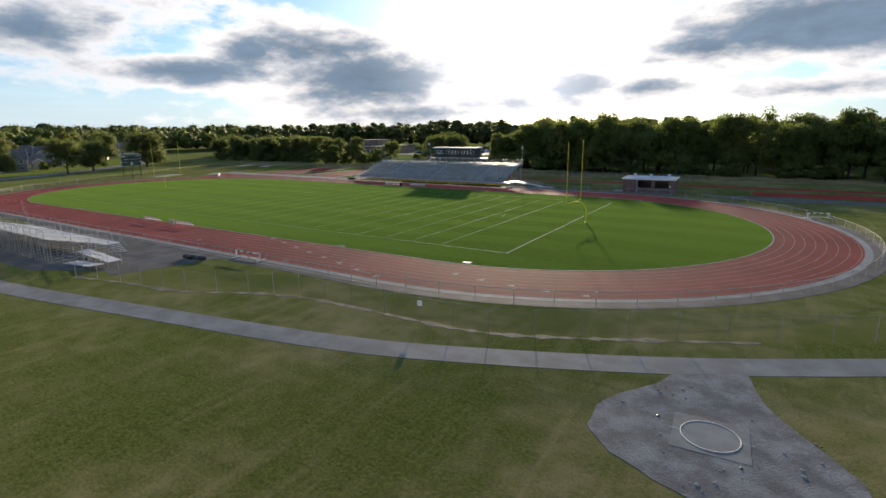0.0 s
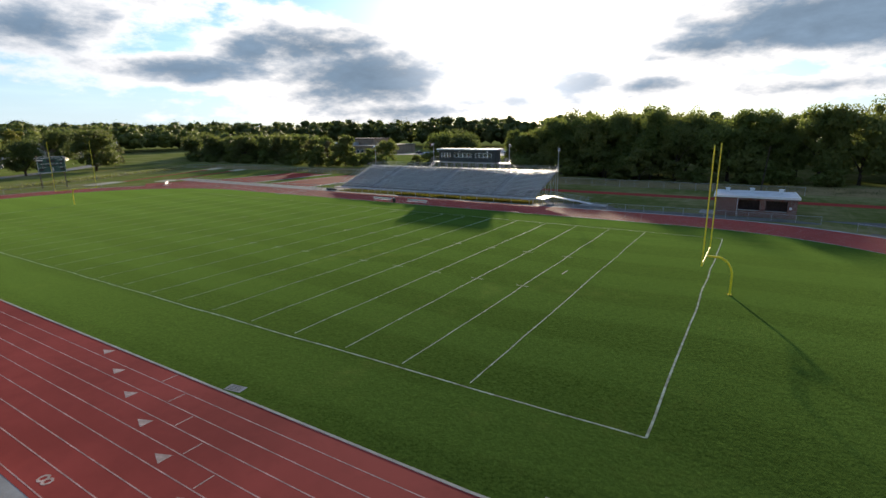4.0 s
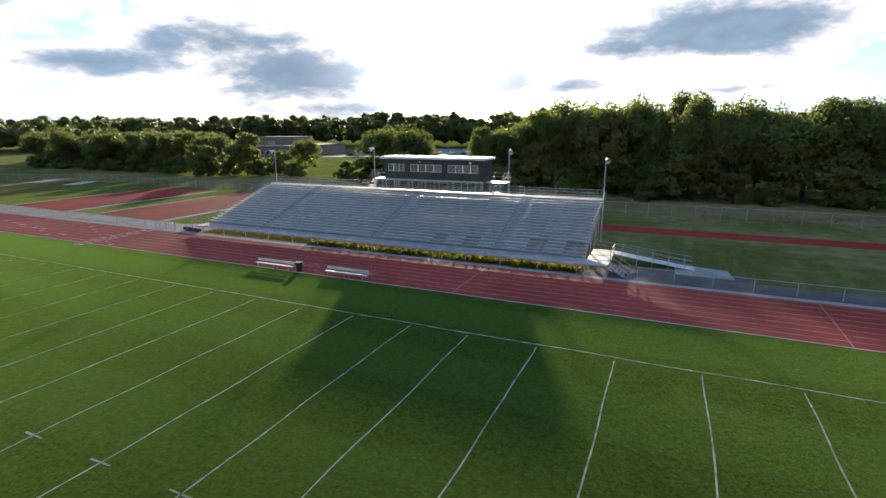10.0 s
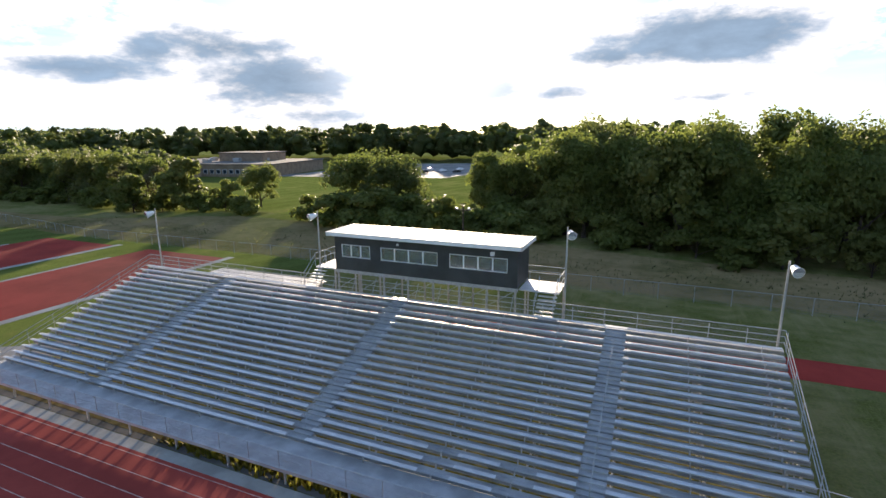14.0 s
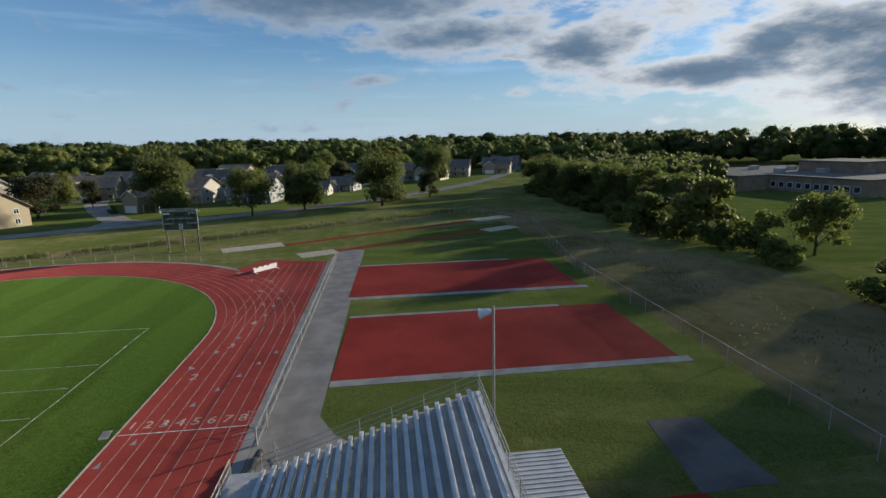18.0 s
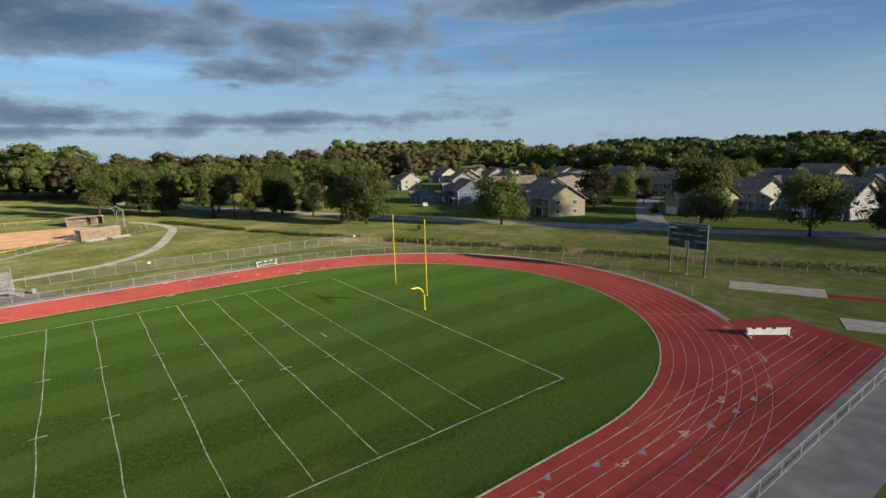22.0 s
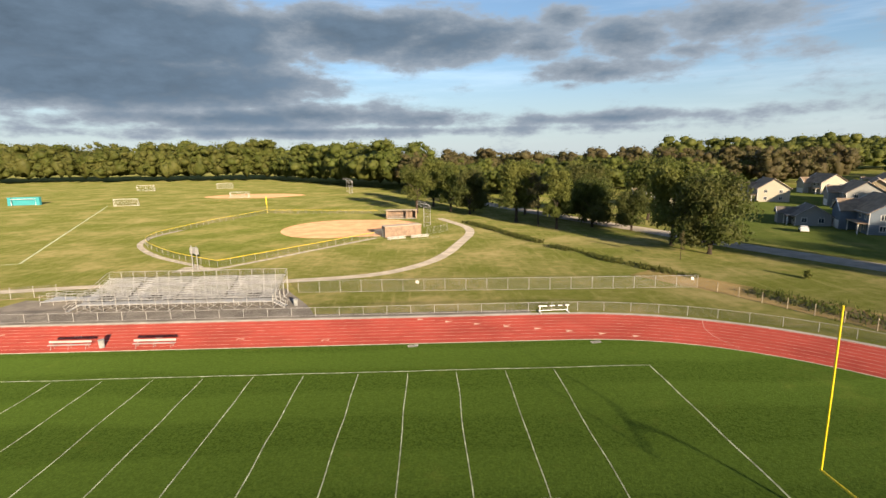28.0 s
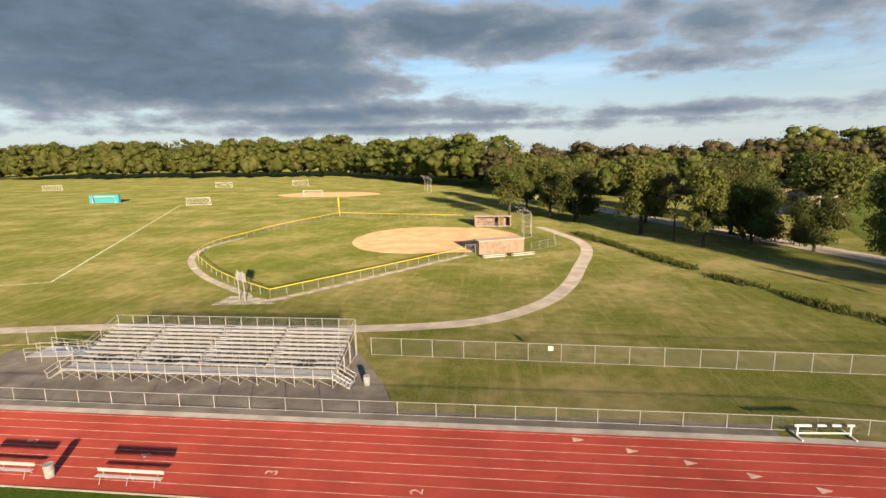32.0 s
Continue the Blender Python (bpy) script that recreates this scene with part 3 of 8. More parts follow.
def jump_pads():
    for name, x0, x1 in (("jump_pad_far", -78.4, -62.1), ("jump_pad_near", -54.2, -39.0)):
        strip(name, slab([(x0, 45.8), (x1, 45.2), (x1, 75.6), (x0, 75.6)], 0.0, 0.03), M_PAD, "red rubber pole vault and jump apron", "sports surface")
        strip(name + "_edge", slab([(x1, 45.2), (x1 + 1.1, 45.2), (x1 + 1.1, 76.4), (x1, 76.4)], 0.0, 0.022), M_CONC, "concrete edge strip beside the red apron", "kerb")
        strip(name + "_back", slab([(x0 - 0.7, 45.8), (x0, 45.8), (x0, 70.0), (x0 - 0.7, 70.0)], 0.0, 0.022), M_CONC, "concrete edge strip beside the red apron", "kerb")


jump_pads()
strip("walkway", slab(wavy([(-92.5, 42.4), (-91.3, 46.2), (-79, 45.9), (-37.9, 45.1), (-33.6, 45.0), (-31.0, 46.3), (-27.5, 50.0), (-26.2, 47.0), (-26.2, 41.1), (-50.5, 41.1), (-50.6, 40.36), (-83.5, 40.36)], 0.04, 2.0), 0.0, 0.018), M_PATH, "worn grey asphalt walkway along the track fence")
strip("stand_apron", slab([(-26.2, 41.12), (-26.2, 43.0), (23.5, 43.0), (25, 46), (36, 46.2), (37, 44.0), (62, 44.2), (66, 42.5), (66, 41.3), (60, 41.12)], 0.0, 0.016), M_ASPH, "dark asphalt apron in front of the grandstand")
strip("ramp_pad", slab([(30.5, 44.6), (35.4, 44.6), (35.0, 47.6), (30.5, 48.6)], 0.0, 0.024), M_CONC, "pale concrete pad at the foot of the ramp")
strip("weed_strip", slab(wavy([(-26, 41.6), (-26, 43.2), (22.8, 43.2), (22.8, 41.6)], 0.1, 1.0), 0.0, 0.028), M_ROUGH, "weedy grass strip under the grandstand deck", "grass")
strip("pad_lawn", slab(wavy([(-88, 45.0), (-26.4, 44.4), (-24, 60), (-24, 79.2), (-60, 78.6), (-92, 79.0), (-118, 78), (-94, 44)], 0.4, 3.0), 0.0, 0.006), M_LAWN, "green mown grass round the red aprons", "grass")
# long runway behind the stand with its asphalt start
strip("runway_javelin", slab([(-22.2, 63.2), (-22.2, 67.0), (104, 67.6), (104, 63.6)], 0.0, 0.025), M_PAD, "red rubber javelin runway in the grass", "runway")
strip("runway_end", slab(wavy([(-29.7, 67.5), (-29.4, 71.3), (-22.3, 71.6), (-22.2, 66.8)], 0.2, 1.0), 0.0, 0.02), M_ASPH, "dark asphalt end of the javelin runway")
strip("red_pad_east", slab([(78, 49.0), (78, 56.5), (108, 57.5), (108, 50.0)], 0.0, 0.028), M_PAD, "red rubber high jump apron", "sports surface")
strip("grey_pad_east", slab([(66, 45.2), (76, 47.0), (108, 47.6), (108, 43.4), (84, 40.0), (76, 41.5)], 0.0, 0.02), M_ASPH, "dark asphalt strip beside the red apron")


def run_in(name, a, b, width, pit0, pit1, pit_w):
    """A long jump lane from its sand pit outwards."""
    strip(name, ribbon([a, b], width, 0.0, 0.026), M_PAD, "red rubber long jump runway in the grass", "runway")
    strip(name + "_pit_edge", ribbon([pit0, pit1], pit_w + 0.5, 0.0, 0.024), M_CONC, "pale concrete frame of a long jump pit", "kerb")
    strip(name + "_pit", ribbon([pit0, pit1], pit_w, 0.0, 0.034), M_SAND, "raked pale sand in a jump pit", "sand pit")


run_in("runway_long_far", (-99.2, 30.2), (-120.5, 71.5), 1.6, (-96.2, 19.6), (-100.3, 30.0), 4.2)
run_in("runway_long_near", (-91.0, 40.6), (-106.0, 71.5), 1.5, (-88.6, 35.0), (-91.4, 41.2), 4.0)
strip("pit_far_end", ribbon([(-120.5, 71.5), (-125.5, 81.0)], 4.2, 0.0, 0.03), M_SAND, "raked pale sand in a jump pit", "sand pit")
strip("pit_near_end", ribbon([(-106.0, 71.5), (-110.0, 79.0)], 4.0, 0.0, 0.03), M_SAND, "raked pale sand in a jump pit", "sand pit")
# the asphalt path round the fields
PATH_LINE = smooth_line([(-37.5, -140), (-41.5, -129), (-44.6, -119), (-44.6, -108), (-41.2, -94), (-37.5, -81), (-32.8, -71.6), (-24.8, -64.2), (-11.5, -61.0), (3, -60.4), (18, -60.0), (40, -56.4), (55.8, -53.4), (65.2, -50.3), (75.5, -45.8), (84.8, -40.6), (97, -33), (112, -20), (118, 0)])
strip("path", ribbon(PATH_LINE, 2.3, 0.0, 0.016), M_PATH, "worn grey asphalt path curving through the grass")
strip("bleacher_asphalt", slab(wavy([(-19.3, -42.3), (27.5, -42.3), (24.5, -52.5), (21.5, -52.0), (14, -56), (-12, -56), (-14.9, -51), (-17.3, -47)], 0.15, 1.5), 0.0, 0.015), M_ASPH, "dark asphalt pad under the small bleachers")
# gravel apron with a throwing circle
strip("gravel_apron", slab(wavy([(75.6, -46.9), (75.2, -48.6), (73.8, -50.6), (72.9, -52.6), (73.0, -54.6), (74.4, -56.2), (76.4, -57.2), (79.5, -57.8), (82.5, -57.6), (84.2, -55.6), (83.6, -53.2), (81.8, -50.8), (80.2, -48.2), (79.4, -44.9)], 0.25, 0.6), 0.0, 0.02), M_GRAVEL, "grey stony gravel apron round a throwing circle", "gravel")
# softball field
strip("outfield", slab(smooth_line([(5.2, -72.6), (-8, -88.5), (-21.3, -104.6), (-30, -116), (-33, -126), (-29, -140), (-16.5, -156.5), (5, -163.5), (24.3, -164.5), (31, -150), (34.9, -124), (36.6, -112), (33, -100), (22, -86), (5.2, -72.6)], 5)[:-1], 0.0, 0.012), M_OUTFIELD, "mown green softball outfield", "field")
strip("infield_clay", slab(wavy([(-8.5 + 15.5 * math.cos(a), -122.6 + 18.2 * math.sin(a)) if math.cos(a) > -0.35 else (-8.5 - 23.5 * (0.25 + 0.75 * -math.cos(a)), -122.6 + 18.2 * math.sin(a)) for a in [2 * math.pi * k / 40 for k in range(40)]], 0.3, 1.5), 0.0, 0.02), M_CLAY, "orange clay softball infield", "field")
strip("far_infield_clay", slab(wavy([(58 + 26 * math.cos(a), -252 + 14 * math.sin(a)) for a in [2 * math.pi * k / 24 for k in range(24)]], 1.5, 4.0), 0.0, 0.02), M_CLAY, "worn clay infield of a far diamond", "field")
strip("warning_track", ribbon(smooth_line([(-21, -103.4), (-8, -87.2), (5.4, -70.9), (10, -74.6), (23, -85.2), (34, -99), (37.8, -112), (36, -124)], 5), 1.3, 0.0, 0.017), M_GRAVEL, "grey gravel edge along the softball fence", "gravel")
strip("scoreboard_pad", slab([(3, -70), (12, -69), (11.5, -73.5), (6, -72.5)], 0.0, 0.021), M_GRAVEL, "grey gravel pad under the softball scoreboard", "gravel")
# road with a side street
ROAD_LINE = smooth_line([(-40, -230), (-62, -175), (-80, -130), (-92, -103), (-99, -85), (-118, -47), (-133, -18), (-147, 9), (-175, 47), (-226, 87), (-290, 120), (-380, 150)])
strip("road", ribbon(ROAD_LINE, 6.8, 0.0, 0.03), M_PATH, "pale grey asphalt road past the houses", "road")
strip("side_street", ribbon(smooth_line([(-138, -17), (-152, -27), (-175, -42), (-200, -55), (-250, -70)]), lambda t: 7.0 + 9 * max(0, 1 - t * 8), 0.0, 0.026), M_PATH, "pale grey asphalt side street between houses", "road")
strip("rough_strip", slab(wavy([(-140, 76), (-90, 79.5), (-60, 79), (-20, 80), (40, 80), (120, 80), (120, 100), (60, 98), (30, 95), (0, 101), (-26, 104), (-66, 106), (-93, 92), (-140, 90)], 1.5, 4.0), 0.0, 0.01), M_ROUGH, "tall dry rough grass along the wood", "grass")
strip("rough_ditch", ribbon([(-70, -62), (-79, -49), (-100.5, -9), (-115, 20), (-140, 71)], 7.0, 0.0, 0.011), M_ROUGH, "tall rough grass along the boundary fence", "grass")
strip("school_field", slab(wavy([(-52, 108), (-92, 122), (-152, 160), (-190, 184), (-137, 196), (-126, 300), (-52, 330), (40, 300), (0, 140), (-20, 118)], 2, 6.0), 0.0, 0.013), M_LAWN, "sunlit mown school lawn beyond the trees", "field")
strip("house_lawn", slab(wavy([(-96, -104), (-122, -52), (-137, -22), (-150, 5), (-180, 45), (-230, 82), (-330, 130), (-380, 60), (-380, -260), (-150, -230)], 1.5, 8.0), 0.0, 0.012), M_LAWN, "green lawns between the houses", "field")
M_LOT = plain("wet_lot_asphalt", (0.26, 0.25, 0.24), 0.85, vary=0.2, scale=0.1, grain=4.0)
strip("school_lot", slab([(-137, 196), (-126, 300), (-52, 330), (-62, 210)], 0.0, 0.024), M_LOT, "pale shining school car park")

# ---- trees ----
def leaf_cloud(rng, lobes, count, size, dark_core=True, fill=(0.22, 0.46)):
    """Leaf clumps over a set of lobes (centre, radii): bent quads on the shells, and an inner core of lumps."""
    cs, rs = np.array([c for c, _ in lobes], float), np.array([r for _, r in lobes], float)
    vol = rs[:, 0] * rs[:, 1] + rs[:, 1] * rs[:, 2]
    pick = rng.choice(len(lobes), count, p=vol / vol.sum())

    def unit(v):
        return v / np.linalg.norm(v, axis=1, keepdims=True)

    d = unit(rng.normal(size=(count, 3)))
    low = d[:, 2] < -0.45
    d[low, 2] *= -0.4
    k = np.where(rng.random(count) < 0.8, rng.uniform(0.70, 1.05, count), rng.uniform(0.3, 0.8, count))
    p = cs[pick] + d * rs[pick] * k[:, None]
    n = unit(d + rng.normal(size=(count, 3)) * 0.55)
    a = unit(np.cross(n, rng.normal(size=(count, 3))))
    b = np.cross(n, a)
    s = (size * rng.uniform(0.55, 1.35, count))[:, None]
    verts = np.stack([p - a * s, p - b * s * 0.7 + n * s * 0.25, p + a * s, p + b * s * 0.7 + n * s * 0.25], 1).reshape(-1, 3)
    q = 4 * np.arange(count)[:, None]
    faces = np.concatenate([q + np.array([[0, 1, 2]]), q + np.array([[0, 2, 3]])])
    if dark_core:
        m, L = 7, len(lobes)
        th, ph = np.meshgrid(math.pi * np.arange(1, 4) / 4, 2 * math.pi * np.arange(m) / m, indexing="ij")
        shell = np.stack([np.sin(th) * np.cos(ph), np.sin(th) * np.sin(ph), np.cos(th)], -1).reshape(-1, 3)
        shell = np.concatenate([shell, [[0, 0, 1.0], [0, 0, -1.0]]])
        w = rng.uniform(*fill, (L, len(shell), 1))
        core = (cs[:, None] + shell[None] * rs[:, None] * w).reshape(-1, 3)
        tri = []
        for i in range(m):
            j = (i + 1) % m
            tri += [(3 * m, i, j), (3 * m + 1, 2 * m + j, 2 * m + i)]
            for r in range(2):
                u, v = r * m, (r + 1) * m
                tri += [(u + i, v + i, v + j), (u + i, v + j, u + j)]
        tri = np.array(tri)
        more = (tri[None] + (len(verts) + len(shell) * np.arange(L))[:, None, None]).reshape(-1, 3)
        verts, faces = np.concatenate([verts, core]), np.concatenate([faces, more])
    return verts, faces


def tri_mesh(name, verts, faces, mat):
    """A mesh of triangles from two arrays."""
    me = bpy.data.meshes.new(name)
    me.vertices.add(len(verts))
    me.vertices.foreach_set("co", np.ascontiguousarray(verts, dtype=np.float32).ravel())
    me.loops.add(3 * len(faces))
    me.loops.foreach_set("vertex_index", np.ascontiguousarray(faces, dtype=np.int32).ravel())
    me.polygons.add(len(faces))
    me.polygons.foreach_set("loop_start", np.arange(0, 3 * len(faces), 3, dtype=np.int32))
    me.update(calc_edges=True)
    me.materials.append(mat)
    return me


def crown_lobes(rng, height, width, base, n, upright=1.0):
    """Lobes that fill a crown of this height and width above the trunk."""
    top = height - base
    out = []
    for i in range(n):
        t = rng.uniform(0.12, 0.95)
        spread = math.sqrt(max(0.05, math.sin(math.pi * (0.12 + 0.80 * t)))) * width * 0.36
        a = rng.uniform(0, 2 * math.pi)
        r = rng.uniform(0.55, 1.0) * spread
        s = width * rng.uniform(0.11, 0.24)
        out.append(((math.cos(a) * r, math.sin(a) * r, base + top * t * 0.9), (s, s * rng.uniform(0.85, 1.15), s * rng.uniform(0.75, 1.1) * upright)))
    out.append(((0, 0, base + top * 0.5), (width * 0.2, width * 0.2, top * 0.34)))
    return out


def trunk_mesh(rng, height, girth, base, width):
    bm = bmesh.new()
    lean = rng.normal(size=2) * 0.02 * height
    pts = [(0, 0, -0.1), (lean[0] * 0.2, lean[1] * 0.2, base * 0.6), (lean[0] * 0.6, lean[1] * 0.6, base + (height - base) * 0.35), (lean[0], lean[1], base + (height - base) * 0.7)]
    tube(bm, pts, [girth * 1.35, girth, girth * 0.6, girth * 0.2], 8)
    for k in range(6):
        a = 2 * math.pi * k / 6 + rng.uniform(-0.4, 0.4)
        z = base * rng.uniform(0.75, 1.1) + (height - base) * rng.uniform(0.0, 0.3)
        r = width * rng.uniform(0.25, 0.38)
        rise = (height - base) * rng.uniform(0.18, 0.34)
        tube(bm, [(0, 0, z), (math.cos(a) * r * 0.5, math.sin(a) * r * 0.5, z + rise * 0.6), (math.cos(a) * r, math.sin(a) * r, z + rise)], [girth * 0.45, girth * 0.28, girth * 0.08], 5)
    bmesh.ops.recalc_face_normals(bm, faces=bm.faces)
    return mesh_of("trunk", bm, M_BARK)


TREES = {}


def tree_kind(key, seed, height, width, base, girth, lobes, count, size, mat, upright=1.0, core=True):
    rng = np.random.default_rng(seed)
    ls = crown_lobes(rng, height, width, base, lobes, upright)
    TREES[key] = (trunk_mesh(rng, height, girth, base, width), tri_mesh("crown", *leaf_cloud(rng, ls, count, size, core), mat), height)


tree_kind("maple", 11, 10.5, 12.0, 0.8, 0.26, 34, 9000, 0.21, M_LEAF)
tree_kind("oak", 12, 12.5, 14.5, 0.7, 0.36, 40, 12000, 0.23, M_LEAF_D)
tree_kind("ash", 13, 11.0, 11.0, 0.9, 0.24, 28, 7600, 0.21, M_LEAF_B)
tree_kind("plum", 14, 8.5, 9.2, 1.0, 0.22, 18, 6000, 0.22, M_LEAF_P)
tree_kind("willow", 15, 15.5, 12.5, 3.0, 0.38, 20, 6500, 0.25, M_LEAF_B, core=False)
tree_kind("poplar", 16, 17.0, 9.0, 2.5, 0.3, 30, 9000, 0.25, M_LEAF, 1.3)
tree_kind("tall_oak", 17, 18.0, 13.0, 3.0, 0.42, 40, 13000, 0.27, M_LEAF)
tree_kind("yellow_maple", 18, 11.0, 7.5, 2.0, 0.24, 12, 3000, 0.34, M_LEAF_Y)
tree_kind("bare_ash", 19, 15.0, 7.0, 3.5, 0.2, 14, 2600, 0.2, M_LEAF_BR, core=False)
tree_kind("bush", 20, 4.2, 5.0, -0.4, 0.08, 12, 2800, 0.2, M_LEAF)
tree_kind("bright_bush", 21, 6.5, 6.0, -0.3, 0.1, 12, 3400, 0.22, M_LEAF_B)
tree_kind("yard", 23, 10.0, 9.5, 1.2, 0.2, 20, 3200, 0.3, M_LEAF)
tree_kind("spruce", 22, 4.6, 2.3, 0.2, 0.09, 5, 900, 0.22, M_LEAF_D, 1.6)

TREE_WORDS = {
    "maple": "full green maple tree standing on mown grass", "oak": "broad dark green oak tree standing on grass",
    "ash": "light green ash tree standing on mown grass", "plum": "dark purple-leaved ornamental tree on a lawn",
    "willow": "tall pale green willow tree with airy crown", "poplar": "tall narrow green tree at the wood's edge",
    "tall_oak": "tall spreading green tree at the wood's edge", "yellow_maple": "yellow-green maple tree among the houses",
    "yard": "leafy green garden tree between the houses",
    "bare_ash": "half-bare brown ash tree in the woodland", "bush": "round green bush in rough grass",
    "bright_bush": "bright green leafy shrub by the fence", "spruce": "small dark conical spruce tree beside a house",
}


def plant(key, x, y, scale=1.0, turn=None, wide=1.0, group="", z=0.0):
    """One tree of a kind: trunk and crown share their meshes with its sisters."""
    trunk, crown, h = TREES[key]
    turn = (x * 37.0 + y * 61.0) % 360 if turn is None else turn
    t = new("bush" if "bush" in key else "tree")
    t.matrix_basis = pose(x, y, z, 0, 0, turn) @ Matrix.Diagonal((scale * wide, scale * wide, scale, 1))
    tagged(t, TREE_WORDS[key], "bush" if "bush" in key else "tree", group)
    piece("trunk", trunk, t, Matrix.Identity(4))
    piece("crown", crown, t, Matrix.Identity(4))
    return t


def wood(name, label, spots, mat, seed, count=150, size=0.9):
    """A stretch of woodland as one body of many crowns: spots give x, y, height and width."""
    rng = np.random.default_rng(seed)
    verts, faces, total = [], [], 0
    for x, y, h, w in spots:
        lobes = []
        lean = rng.uniform(0.8, 1.25)
        for i in range(12):
            a, up = rng.uniform(0, 2 * math.pi), rng.uniform(-0.8, 0.95)
            r = w * 0.42 * math.sqrt(1 - up * up) * rng.uniform(0.7, 1.15) * (lean if math.cos(a) > 0 else 1.0)
            s = w * rng.choice((0.16, 0.22, 0.29)) * rng.uniform(0.85, 1.15)
            lobes.append(((x + math.cos(a) * r, y + math.sin(a) * r, h * 0.56 + h * 0.31 * up), (s, s * rng.uniform(0.8, 1.1), s * rng.uniform(0.55, 0.85))))
        lobes.append(((x, y, h * 0.46), (w * 0.42, w * 0.42, h * 0.44)))
        v, f = leaf_cloud(rng, lobes, count, size, fill=(0.45, 0.8))
        faces.append(f + total)
        verts.append(v)
        total += len(v)
    ob = new(name, tri_mesh(name, np.concatenate(verts), np.concatenate(faces), mat))
    return tagged(ob, label, "woodland", kind="stuff")

# ---- grandstand ----
ST_X0, ST_X1 = -25.9, 22.7
ROW_N, TREAD, RISE, ROW_Y, DECK_Z = 20, 0.61, 0.204, 42.85, 1.05
AISLES = [(-16.6, -15.4), (-0.9, 0.3), (13.6, 14.8)]
M_DARK = plain("shadowed_steel", (0.20, 0.20, 0.20), 0.6, 0.5)
M_FOOT = plain("weathered_footboard", (0.46, 0.46, 0.46), 0.6, 0.4, vary=0.22, scale=0.9, grain=25.0, bump=0.05, spec=0.3, pieces=True)
# riser colour is darkened to stand for the shade beneath each seat
M_SHADED_RISER = plain("shaded_riser_aluminium", (0.26, 0.265, 0.27), 0.6, 0.5, vary=0.25, scale=0.8, grain=20.0)
M_PBOX = plain("black_press_box_siding", (0.035, 0.04, 0.042), 0.55, vary=0.3, scale=1.0)
M_ROOFW = plain("white_membrane_roof", (0.36, 0.34, 0.31), 0.62, vary=0.18, scale=0.35, grain=5.0)
M_TRIM = plain("white_trim", (0.75, 0.75, 0.74), 0.5, vary=0.1)
M_ROOM = plain("press_box_interior", (0.10, 0.06, 0.055), 0.8, vary=0.3)


